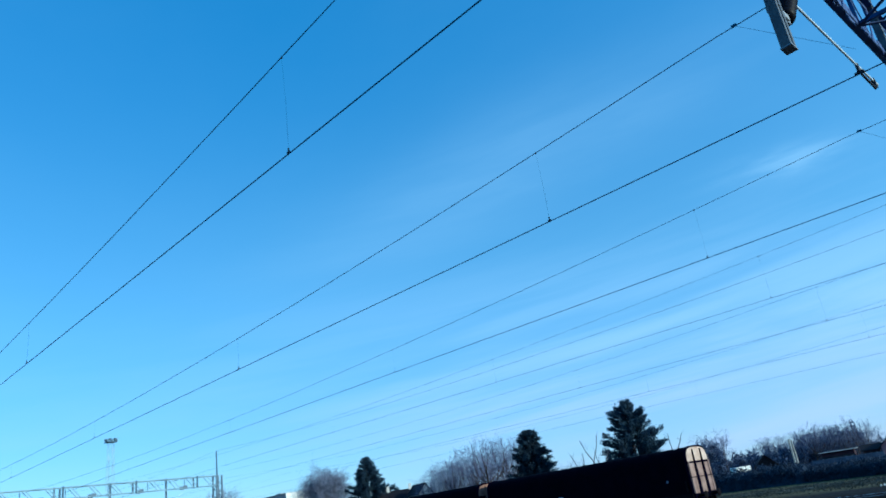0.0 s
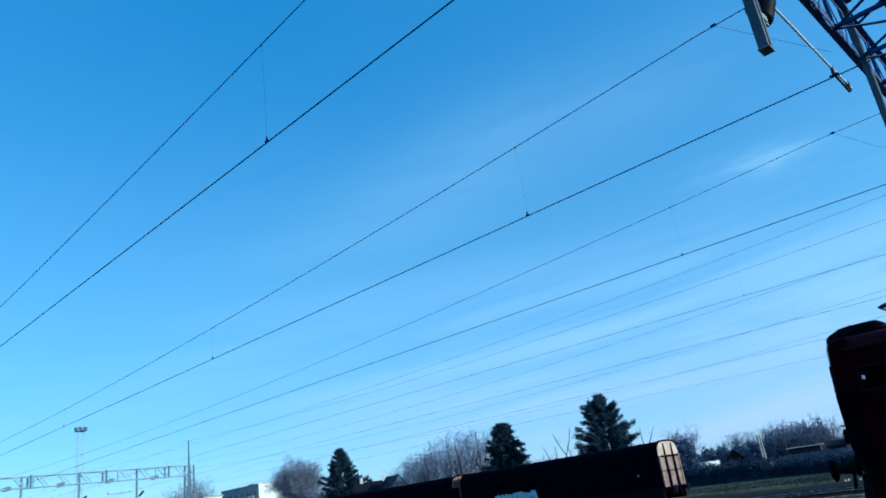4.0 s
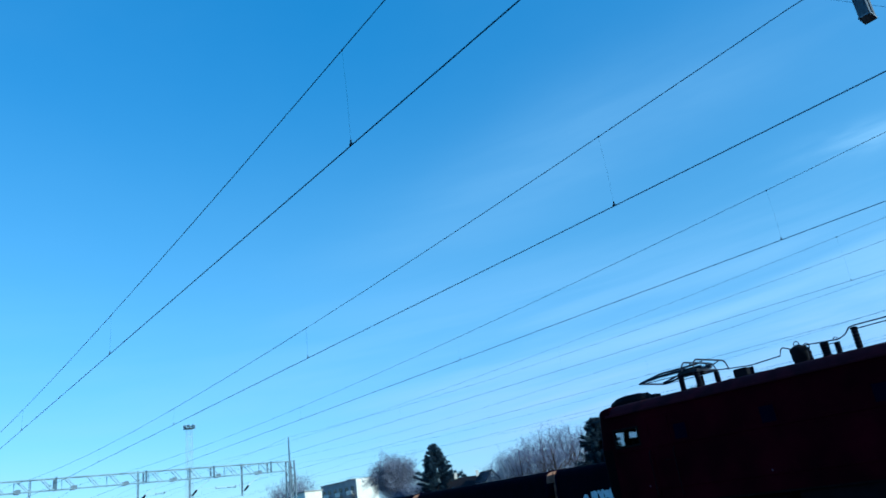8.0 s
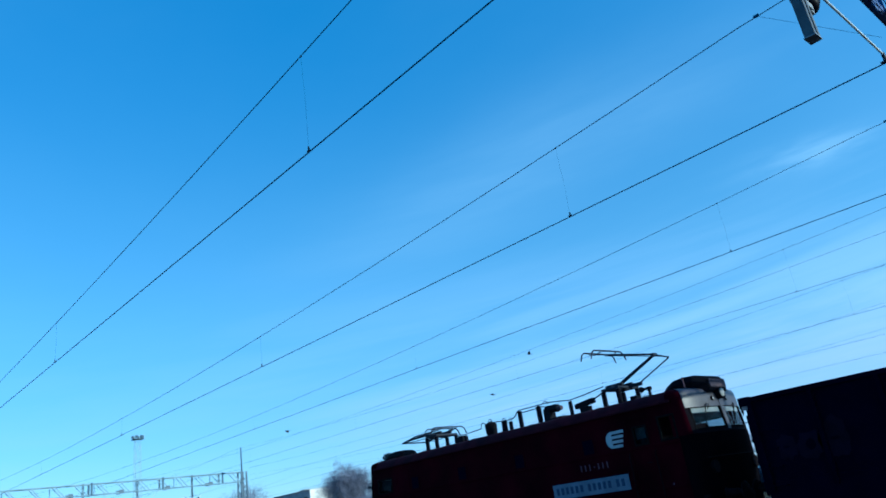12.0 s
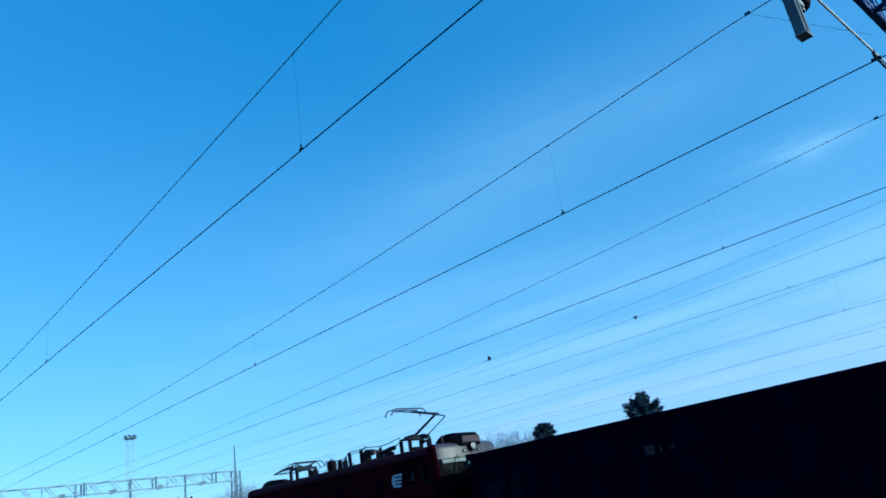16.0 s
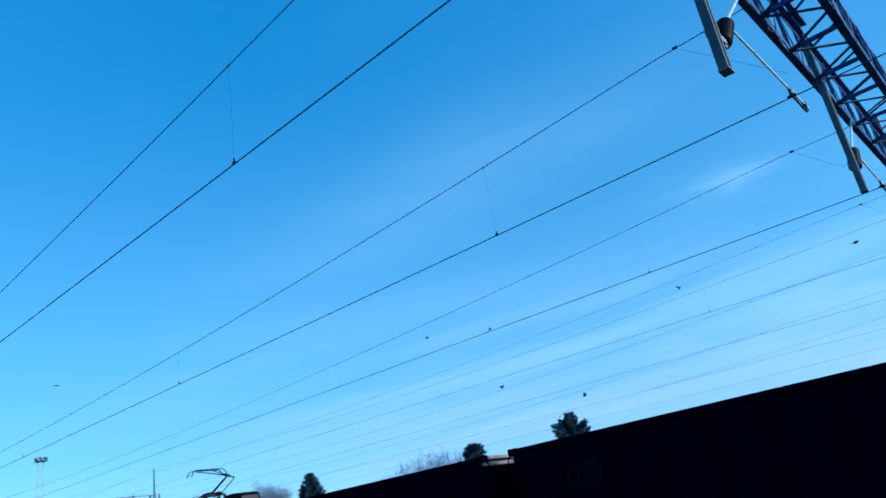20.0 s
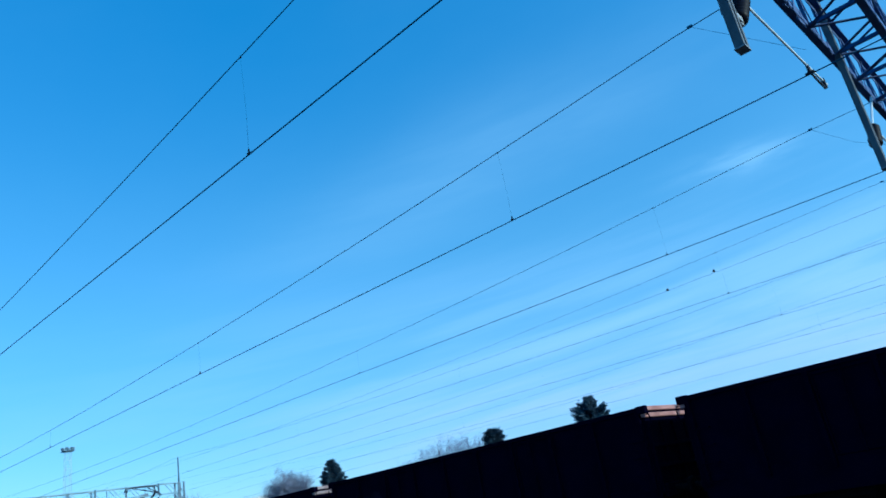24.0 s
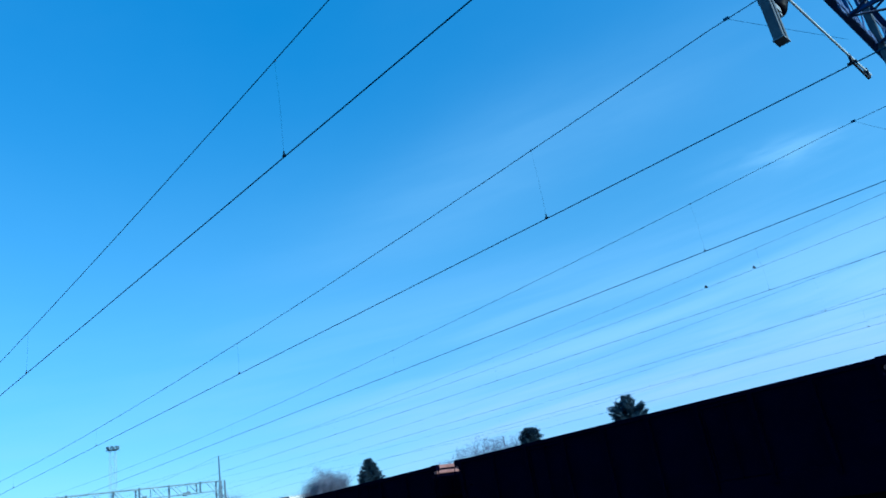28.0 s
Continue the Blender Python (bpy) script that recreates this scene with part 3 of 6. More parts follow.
    for cx in spikes:
        part("spike", Geo().tube([(cx, -0.33, zb - 0.1), (cx, -0.33, 9.22)], 0.07, 10, r1=0.05), GALV if detailed else HEADSTEEL, g, "slim feeder spike")
    for px, wire, tip in posts:
        yp = 0.02
        top = zb + (0.5 if detailed else 0.1)
        qx, qy, foot = (px - 0.17, yp - 0.045, tip - 0.11) if detailed else (px, yp, tip)
        channel = []
        for k in (-1, 1):
            c = [(0.066, -0.075), (0.066, 0.006), (0.022, 0.006), (0.022, -0.006), (0.054, -0.006), (0.054, -0.063), (0.022, -0.063), (0.022, -0.075)]
            channel.append(Geo().loft([[(qx + k * u, qy + v, z) for u, v in c[::k]] for z in (foot, top)]))
        drop = part("drop_post", channel[0], POST_STEEL if detailed else zinc, g, "hanging post of two steel channels", bevel=0.002)
        part("post_channel", channel[1], POST_STEEL if detailed else zinc, drop, bevel=0.002)
        if detailed:
            for zz in (za + 0.06, zb - 0.06):
                part("bolt_plate", Geo().box((qx - 0.16, qy - 0.005, zz - 0.09), (qx + 0.16, qy + 0.03, zz + 0.09)), steel, drop, bevel=0.004)
        part("end_plate", Geo().box((qx - 0.07, qy - 0.08, foot - 0.012), (qx + 0.07, qy + 0.012, foot)), GALV, drop)
        br = Geo().box((qx + 0.066, yp - 0.08, tip + 0.32), (px + 0.2, yp, tip + 0.38)).box((px + 0.17, yp - 0.07, tip + 0.3), (px + 0.23, yp - 0.01, tip + 0.42))
        part("bracket", br, zinc, drop, bevel=0.004)
        a, b = Vector((px + 0.2, yp - 0.04, tip + 0.36)), Vector((px + 0.55, yp - 0.04, tip + 0.73))
        insulator(a, b, 0.088, "insulator", drop, 6)
        cap = b + (b - a).normalized() * 0.06
        part("insulator_cap", Geo().tube([b, cap, cap + Vector((0.1, 0, 0.02))], 0.045, 10), TUBE, drop, "bright zinc cap", smooth=True)
        part("stay_rod", Geo().tube([cap, (cap.x + 1.2, yp - 0.04, za + 0.02)], 0.019, 8), TUBE, drop, "pale stay rod", smooth=True)
        # the steady arm runs on past the wire
        clamp = Vector((wire, yp - 0.02, CONTACT_Z + 0.11))
        end = clamp + (clamp - cap).normalized() * 0.82
        part("steady_arm", Geo().tube([cap, clamp, end + Vector((0, 0, 0.02))], 0.0135, 10), TUBE, drop, "bright zinc tube arm", smooth=True)
        low = Geo().tube([end - Vector((0.12, 0, 0.02)), end - Vector((0.2, 0, 0.1)), (wire + 0.05, yp - 0.02, CONTACT_Z + 0.03)], 0.014, 8)
        low.box((end.x - 0.2, end.y - 0.02, end.z - 0.08), (end.x - 0.14, end.y + 0.02, end.z + 0.04))
        part("registration_arm", low, PANTO, drop)
        hook = Geo().box((wire - 0.018, yp - 0.07, CONTACT_Z), (wire + 0.018, yp + 0.03, CONTACT_Z + 0.03))
        hook.box((wire - 0.028, yp - 0.035, CONTACT_Z + 0.025), (wire + 0.028, yp - 0.005, CONTACT_Z + 0.13))
        part("wire_clamp", hook, PANTO, drop, bevel=0.004)
    return g


def wire_geo(x, zf, y0, y1, r, step=2.0):
    k = int((y1 - y0) / step)
    return Geo().tube([(x, y0 + (y1 - y0) * i / k, zf(y0 + (y1 - y0) * i / k)) for i in range(k + 1)], r, 6)


def build_overhead():
    shift = [0.0, -0.05, -0.25, 0.7, 1.3, 1.9, 2.6]
    y0, y1 = NEAR_Y - SPAN, NEAR_Y + 2 * SPAN
    clip = Geo().box((-0.011, -0.024, 0.0), (0.011, 0.024, 0.026)).box((-0.006, -0.009, 0.02), (0.006, 0.009, 0.07)).mesh("clip", PANTO)
    for i, x in enumerate(TRACKS):
        t = thing("overhead_line", "dark contact wire hung by droppers from a messenger wire", "overhead line", T(x, 0, 0), group="overhead lines")
        part("contact_wire", wire_geo(0, lambda y: CONTACT_Z, y0, y1, (0.0074, 0.0074, 0.007, 0.0047)[min(i, 3)], 8), COPPER, t, "dark grooved copper contact wire")
        part("messenger_wire", wire_geo(0, lambda y: messenger_z(y, i), y0, y1, (0.0062, 0.0062, 0.0048, 0.0035)[min(i, 3)], 2), BRONZE, t, "sagging bronze messenger wire")
        for s in range(-1, 2):
            for k in range(6):
                y = NEAR_Y + s * SPAN + 4.5 + shift[i] + k * 9.6
                if y > y1 - 1:
                    continue
                zm = messenger_z(y, i)
                d = part("dropper", Geo().tube([(0, y, CONTACT_Z + 0.08), (0.004, y - 0.01, (CONTACT_Z + zm) / 2), (0, y, zm)], 0.0013 if i < 2 else 0.0009, 4), BRONZE, t, "thin dropper wire")
                part("clip", clip, None, d, m=T(0, y, CONTACT_Z) @ Matrix.Diagonal((1, 1, 1, 1) if i < 2 else (0.7, 0.7, 0.75, 1)))
                part("clip", clip, None, d, m=T(0, y, zm - 0.012) @ Matrix.Diagonal((0.6, 0.6, 0.4, 1)))
        ys = NEAR_Y + 1.08
        zm = messenger_z(ys, i)
        st = Geo().tube([(0, ys, zm), (0, ys - 0.55, zm - 0.52), (0, NEAR_Y - 0.05, CONTACT_Z + 0.3)], 0.0022, 5)
        st.box((-0.012, ys - 0.035, zm - 0.016), (0.012, ys + 0.035, zm + 0.016))
        part("stitch_wire", st, BRONZE, t, "thin stitch wire with a clamp")

    def feeder_z(y):
        u = (y - (NEAR_Y + SPAN / 2)) % SPAN
        u = u if u < SPAN / 2 else u - SPAN
        return 8.53 + 0.00083 * u * u
    thing("feeder_wire", "thin dark feeder wire strung over the spikes", "wire", kind="", geo=wire_geo(MAST_X, feeder_z, y0, y1, 0.0055, 2), mat=COPPER)


NEAR_POSTS = [(c - 2.3 if k else 1.3, c, 4.78 if k < 2 else 4.86) for k, c in enumerate(TRACKS)]
NEAR_POSTS[1] = (5.83, 8.45, 4.78)
NEAR_POSTS[2] = (10.74, 13.15, 4.86)
FAR_POSTS = [(1.9, 3.92, 4.8), (5.7, 8.45, 4.8), (9.9, 13.15, 4.8), (17.1, 18.43, 4.8), (21.0, 24.1, 4.8), (25.3, 24.1, 4.8)]
SPLICES = [-0.5, 5.4, 11.4, 17.5, 22.7, 27.6]

build_ground()
build_tracks()
build_gantry(NEAR_Y, -3.0, 39.9, (-2.6, MAST_X, 39.5), NEAR_POSTS, (MAST_X,), True, BOOM, [1.4, 8.6, 15.8, 23.0, 34.0])
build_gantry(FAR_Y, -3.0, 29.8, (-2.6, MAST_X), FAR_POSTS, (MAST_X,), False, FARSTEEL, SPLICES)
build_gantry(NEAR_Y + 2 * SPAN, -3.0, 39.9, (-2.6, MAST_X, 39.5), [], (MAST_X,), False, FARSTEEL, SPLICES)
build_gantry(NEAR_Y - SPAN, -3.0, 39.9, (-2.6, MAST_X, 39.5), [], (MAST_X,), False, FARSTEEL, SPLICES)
build_overhead()


# ---- rolling stock ----
def wheelset(parent, y, r=0.46, z=None):
    """Two wheels on an axle, at y along the vehicle."""
    z = r if z is None else z
    for s in (-1, 1):
        prof = [(0.08, -0.07), (r - 0.06, -0.05), (r + 0.03, -0.06), (r + 0.03, -0.035), (r, -0.03), (r - 0.01, 0.07), (r - 0.06, 0.07), (r - 0.1, 0.03), (0.14, 0.05), (0.1, 0.09)]
        m = T(s * 0.78, y, z) @ pose(0, 0, 0, 0, 90 * s, 0)
        part("wheel", Geo().lathe(prof, m, 24), LOCO_DARK, parent, "grimy steel wheel", smooth=True)
    part("axle", Geo().tube([(-0.78, y, z), (0.78, y, z)], 0.08, 10), LOCO_DARK, parent)


def buffers(parent, y, face, z=1.06):
    """A pair of buffers; face is 1 or -1 along y."""
    for s in (-0.875, 0.875):
        m = T(s, y, z) @ pose(0, 0, 0, -90 * face, 0, 0)
        part("buffer", Geo().lathe([(0.14, 0), (0.14, 0.05), (0.1, 0.07), (0.1, 0.3), (0.075, 0.3), (0.075, 0.45), (0.22, 0.47), (0.24, 0.5), (0.2, 0.53)], m, 18), LOCO_DARK, parent, "greasy steel buffer", smooth=True)
    hook = Geo().tube([(0, y, z - 0.02), (0, y + face * 0.3, z - 0.02), (0, y + face * 0.42, z + 0.06), (0, y + face * 0.36, z + 0.14)], 0.035, 8)
    part("coupling_hook", hook, LOCO_DARK, parent, smooth=True)
    link = Geo().tube([(-0.06, y + face * 0.34, z), (-0.07, y + face * 0.42, z - 0.45), (0.07, y + face * 0.42, z - 0.45), (0.06, y + face * 0.34, z)], 0.022, 6)
    part("coupling_link", link, LOCO_DARK, parent)
    hose = Geo().tube([(0.4, y, z - 0.05), (0.42, y + face * 0.2, z - 0.2), (0.4, y + face * 0.3, z - 0.5), (0.34, y + face * 0.32, z - 0.62)], 0.025, 8)
    part("brake_hose", hose, RUBBER, parent, smooth=True)


def wall_with_openings(y0, y1, z0, z1, x, t, openings):
    """A wall in the plane x with rectangular openings (ya, yb, za, zb)."""
    g = Geo()
    ys = sorted({y0, y1, *[o[0] for o in openings], *[o[1] for o in openings]})
    zs = sorted({z0, z1, *[o[2] for o in openings], *[o[3] for o in openings]})
    for a, b in zip(ys, ys[1:]):
        for c, d in zip(zs, zs[1:]):
            if any(o[0] - 1e-6 <= a and b <= o[1] + 1e-6 and o[2] - 1e-6 <= c and d <= o[3] + 1e-6 for o in openings):
                continue
            g.box((x - t / 2, a, c), (x + t / 2, b, d))
    return g


def ring_frame(x, ya, yb, za, zb, w, t):
    g = Geo()
    for lo, hi in (((x - t, ya - w, za - w), (x + t, ya + 0.01, zb + w)), ((x - t, yb - 0.01, za - w), (x + t, yb + w, zb + w)), ((x - t, ya + 0.01, za - w), (x + t, yb - 0.01, za + 0.01)), ((x - t, ya + 0.01, zb - 0.01), (x + t, yb - 0.01, zb + w))):
        g.box(lo, hi)
    return g


def pantograph(parent, y, raised, face, b):
    """A single-arm pantograph; face 1 bends its knee towards +y."""
    base = part("pantograph", Geo().bar((-0.5, y - b - 0.05, 4.28), (-0.5, y + b + 0.05, 4.28), 0.07).bar((0.5, y - b - 0.05, 4.28), (0.5, y + b + 0.05, 4.28), 0.07).bar((-0.5, y - b, 4.28), (0.5, y - b, 4.28), 0.07).bar((-0.5, y + b, 4.28), (0.5, y + b, 4.28), 0.07).bar((-0.5, y, 4.3), (0.5, y, 4.3), 0.11).bar((0.1, y - 0.25 * face, 4.31), (0.1, y + 0.72 * face, 4.29), 0.07, 0.1), PANTO, parent, "raised single-arm pantograph" if raised else "folded single-arm pantograph", bevel=0.006)
    for sx in (-0.5, 0.5):
        for sy in (-b, b):
            insulator((sx, y + sy, 3.74), (sx, y + sy, 4.24), 0.085, "insulator", base, 7)
            part("insulator_foot", Geo().box((sx - 0.12, y + sy - 0.1, 3.7), (sx + 0.12, y + sy + 0.1, 3.8)), ROOF_UNIT, base, bevel=0.01)
    foot = Vector((0, y - 0.06 * face, 4.36))
    lo, up = Geo(), Geo()
    if raised:
        knee = Vector((0, y + 1.38 * face, 4.97))
        head = Vector((0, y - 0.33 * face, CONTACT_Z - 0.07))
        lo.tube([foot, knee], 0.055, 10, r1=0.042)
        lo.tube([foot + Vector((0.12, 0.7 * face, -0.04)), knee + Vector((0.08, 0.38 * face, -0.18))], 0.02, 6)
        lo.bar(knee + Vector((0.08, 0, -0.02)), knee + Vector((0.08, 0.4 * face, -0.16)), 0.04)
        for s in (-1, 1):
            up.tube([knee + Vector((0.06 * s, 0.05 * face, 0)), head + Vector((0.35 * s, 0, -0.02))], 0.026, 8, r1=0.02)
        up.tube([knee + Vector((0, 0.22 * face, -0.1)), head + Vector((0, 0.1 * face, -0.07))], 0.011, 6)
        up.bar(knee + Vector((-0.1, 0, 0)), knee + Vector((0.1, 0, 0)), 0.09)
        up.tube([knee, knee + Vector((0, 0.26 * face, -0.1))], 0.025, 6)
    else:
        # folded: the arms lie almost flat and meet at a wide crossbar
        knee = Vector((0, y + 1.58 * face, 4.27))
        head = Vector((0, y - 0.25 * face, 4.47))
        for s in (-1, 1):
            lo.tube([(0.5 * s, y + 0.05 * face, 4.36), (0.57 * s, y + 0.9 * face, 4.34), (0.6 * s, knee.y, knee.z)], 0.045, 8, r1=0.025)
            up.tube([(0.55 * s, knee.y - 0.02, knee.z + 0.03), (0.5 * s, y + 0.9 * face, 4.42), head + Vector((0.4 * s, 0, -0.02))], 0.026, 8)
            up.tube([(0.57 * s, knee.y - 0.06, knee.z - 0.02), (0.5 * s, y + (b + 0.06) * face, 4.25)], 0.012, 6)
        lo.tube([(-0.62, knee.y, knee.z), (0.62, knee.y, knee.z)], 0.026, 8)
    part("lower_arm", lo, PANTO, base, smooth=True)
    part("upper_arm", up, PANTO, base, smooth=True)
    hd = Geo()
    for dy in (-0.19, 0.19):
        pts = [(-0.9, head.y + dy, head.z - 0.2), (-0.82, head.y + dy, head.z - 0.03), (-0.7, head.y + dy, head.z + 0.055), (0.7, head.y + dy, head.z + 0.055), (0.82, head.y + dy, head.z - 0.03), (0.9, head.y + dy, head.z - 0.2)]
        hd.tube(pts, 0.022, 6)
        hd.bar((-0.6, head.y + dy, head.z + 0.07), (0.6, head.y + dy, head.z + 0.07), 0.03, 0.02)
    for s in (-0.4, 0.4):
        hd.tube([(s, head.y - 0.21, head.z + 0.02), (s, head.y, head.z - 0.04), (s, head.y + 0.21, head.z + 0.02)], 0.015, 6)
    part("collector_head", hd, PANTO, base, "collector head with curved horns", smooth=True)
    for sx in (-0.25, 0.25):
        part("raising_spring", Geo().tube([(sx, y - 0.3, 4.38), (sx, y + 0.3, 4.38)], 0.045, 8), PANTO, base, smooth=True)


def build_locomotive():
    """A four-axle electric locomotive, 15.5 m over the buffers, origin at its centre on the rail."""
    loco = thing("electric_locomotive", "dark red electric locomotive with one raised pantograph", "locomotive", T(TRACKS[3], 0, 0))
    W, z0, z1 = 1.5, 1.0, 3.45
    openings = [(5.45, 6.25, 2.58, 3.02), (-6.4, -5.96, 2.55, 3.1), (-5.53, -5.16, 2.54, 2.97)]
    part("body", wall_with_openings(-6.45, 6.42, z0, z1, -W, 0.06, openings), LOCO_RED, loco, "red body side darkened for shade")
    part("body_side", wall_with_openings(-6.45, 6.42, z0, z1, W, 0.06, [(5.45, 6.25, 2.58, 3.02), (-6.3, -5.5, 2.6, 3.0), (-4.3, -3.0, 2.6, 3.1)]), LOCO_RED, loco, "red body side darkened for shade")
    part("engine_room_window", Geo().box((W - 0.006, -4.3, 2.6), (W + 0.006, -3.0, 3.1)), SIDEGLASS, loco, "long engine-room window")
    for x in (-W, W):
        for ya, yb, za, zb in openings if x < 0 else ((5.45, 6.25, 2.58, 3.02), (-6.3, -5.5, 2.6, 3.0)):
            w = part("side_window", Geo().box((x - 0.006, ya, za), (x + 0.006, yb, zb)), SIDEGLASS, loco, "cab side glass")
            inner = x - math.copysign(0.06, x)
            if -6 < ya < 0 and x < 0:
                # panel added to keep the sky from showing through the upper window
                part("blind", Geo().box((inner - 0.01, ya - 0.04, za + 0.14), (inner + 0.01, yb + 0.04, zb + 0.04)), WINDOW_PANEL, w, "grey-green panel added behind the upper glass")
            part("window_frame", ring_frame(x, ya, yb, za, zb, 0.045, 0.045), RUBBER, w, "black rubber frame", bevel=0.008)
    # engine-room side: grilles, ribs, portholes
    for y in (4.1, 1.65, -0.95, -3.6):
        fr = part("porthole", ring_frame(-W - 0.03, y - 0.19, y + 0.19, 2.52, 2.92, 0.04, 0.015), LOCO_RED, loco, "small square engine-room window", bevel=0.006)
        part("porthole_pane", Geo().box((-W - 0.036, y - 0.18, 2.53), (-W - 0.031, y + 0.18, 2.91)), GONDOLA, fr, "dark dusty pane")
    for z in (1.35, 2.42):
        part("body_band", Geo().box((-W - 0.05, -6.4, z), (-W - 0.028, 6.36, z + 0.07)), LOCO_RED, loco, bevel=0.006)
    part("gutter", Geo().box((-W - 0.09, -6.45, z1 - 0.03), (-W - 0.02, 6.42, z1 + 0.035)), LOCO_ROOF, loco, "pressed roof gutter", bevel=0.01)
    part("gutter", Geo().box((W + 0.02, -6.45, z1 - 0.03), (W + 0.09, 6.42, z1 + 0.035)), LOCO_ROOF, loco, bevel=0.01)
    part("floor", Geo().box((-W, -6.8, 0.95), (W, 6.75, 1.1)), LOCO_DARK, loco)
    half = [(-1.525, 6.3), (-1.525, 6.68), (-1.5, 6.77), (-1.43, 6.84), (-1.31, 6.89), (-1.0, 6.96), (-0.5, 7.05)]
    bow = half + [(0.0, 7.08)] + [(-x, y) for x, y in half[::-1]]

    def front_y(x):
        """How far the bowed cab front stands out at x."""
        for (xa, ya), (xb, yb) in zip(bow[1:], bow[2:]):
            if xa <= x <= xb:
                return ya + (yb - ya) * (x - xa) / (xb - xa)
        return 6.68

    def rake(z):
        """How far the front leans back at a height."""
        return 0.08 * max(0.0, z - 2.5) / 0.7 if z < 3.2 else 0.08 + 0.1 * (z - 3.2)

    for s in (-1, 1):
        def ring(z, back=0.0, k=1.0):
            return [(x * k, s * (max(y - back, 6.3) if i not in (0, 14) else 6.3), z) for i, (x, y) in enumerate(bow)]

        def at(x, z, out=0.0):
            return Vector((x, s * (front_y(x) - rake(z) + out), z))

        def sheet(xs, z0, z1, t=0.05, out=0.0):
            """A bowed strip of the front between two heights."""
            back = Vector((0, s * t, 0))
            return Geo().loft([[at(x, z0, out), at(x, z1, out), at(x, z1, out) - back, at(x, z0, out) - back] for x in xs])

        flip = (lambda r: r) if s > 0 else (lambda r: r[::-1])
        part("bulkhead", Geo().box((-W + 0.04, s * 2.7 - 0.04, 1.1), (W - 0.04, s * 2.7 + 0.04, z1)), LOCO_DARK, loco)
        part("cab_wall", Geo().box((-W + 0.04, 5.34 if s > 0 else -5.76, 1.1), (W - 0.04 if s > 0 else 0.4, 5.4 if s > 0 else -5.7, z1)), LOCO_DARK, loco)
        part("driver_desk", Geo().box((-1.25, s * 6.4 - 0.3, 1.9), (1.25, s * 6.4 + 0.3, 2.58)), LOCO_DARK, loco, bevel=0.05)
        part("desk_console", Geo().box((-0.75, s * 6.45 - 0.12, 2.58), (-0.1, s * 6.45 + 0.12, 2.84)), LOCO_DARK, loco, "dark instrument console", bevel=0.03)
        seat = Geo().box((-0.85, s * 5.65 - 0.22, 1.9), (-0.4, s * 5.65 + 0.22, 2.1)).box((-0.85, s * 5.4 - 0.06, 2.1), (-0.4, s * 5.4 + 0.06, 2.78))
        part("driver_seat", seat, RUBBER, loco, bevel=0.04)
        part("cab_floor", Geo().box((-W + 0.04, min(s * 4.9, s * 6.7), 1.75), (W - 0.04, max(s * 4.9, s * 6.7), 1.88)), LOCO_DARK, loco)
        part("cab_end", Geo().loft(flip([ring(1.0, 0.08), ring(1.5, 0.0), ring(2.55, 0.0)])), CAB_SHADE, loco, "bowed cab end painted shade-black", smooth=True)
        part("front_rail", Geo().tube([at(x, 1.95, 0.07) for x in (-1.3, -1.0, -0.5, 0, 0.5, 1.0, 1.3)], 0.016, 6), LOCO_DARK, loco, "thin shunter's grab rail", smooth=True)
        part("cab_brow", Geo().loft(flip([ring(3.2, 0.08), ring(3.45, 0.105), ring(3.58, 0.12), ring(3.65, 0.155, 0.985), ring(3.7, 0.235, 0.95), ring(3.735, 0.355, 0.88), ring(3.76, 0.5, 0.76), ring(3.772, 0.68, 0.6)])), LOCO_RED, loco, "dull red rounded cab roof edge", smooth=True)
        xs = [-1.44, -1.31, -1.0, -0.5, 0, 0.5, 1.0, 1.31, 1.44]
        part("brow_panel", sheet(xs, 3.2, 3.48, 0.03, 0.012), CAP, loco, "faded grey panel over the windscreens", smooth=True)
        part("brow_top", Geo().loft([[Vector((x * k, s * (front_y(x) - b + 0.012), z)) for x in xs] + [Vector((x * k, s * (front_y(x) - b - 0.02), z - 0.01)) for x in xs[::-1]] for z, b, k in ((3.48, 0.107, 1.0), (3.58, 0.12, 1.0), (3.65, 0.155, 0.985), (3.7, 0.235, 0.95), (3.735, 0.355, 0.88))]), CAP, loco, smooth=True)
        part("screen_sill", sheet(xs, 2.55, 2.64), LOCO_DARK, loco, "black windscreen sill")
        for xa, xb in ((-1.47, -1.33), (1.33, 1.47)):
            part("corner_post", sheet([xa, xb], 2.64, 3.2, 0.06), LOCO_DARK, loco, "dark windscreen corner post")
        for sx in (-1, 1):
            post = [(sx * 1.525, 6.3), (sx * 1.525, 6.68), (sx * 1.5, 6.77), (sx * 1.45, 6.82), (sx * 1.41, 6.78), (sx * 1.46, 6.62), (sx * 1.46, 6.3)]
            part("corner_panel", Geo().loft([[(x, s * max(y - rake(z), 6.3 if i in (0, 6) else 6.4), z) for i, (x, y) in enumerate(post)] for z in (2.55, 2.9, 3.2)]), LOCO_RED, loco, "rounded red cab corner", smooth=True)
        part("centre_post", sheet([-0.07, 0.07], 2.6, 3.5, 0.07, 0.02), CAP, loco, "faded grey post between the windscreens")
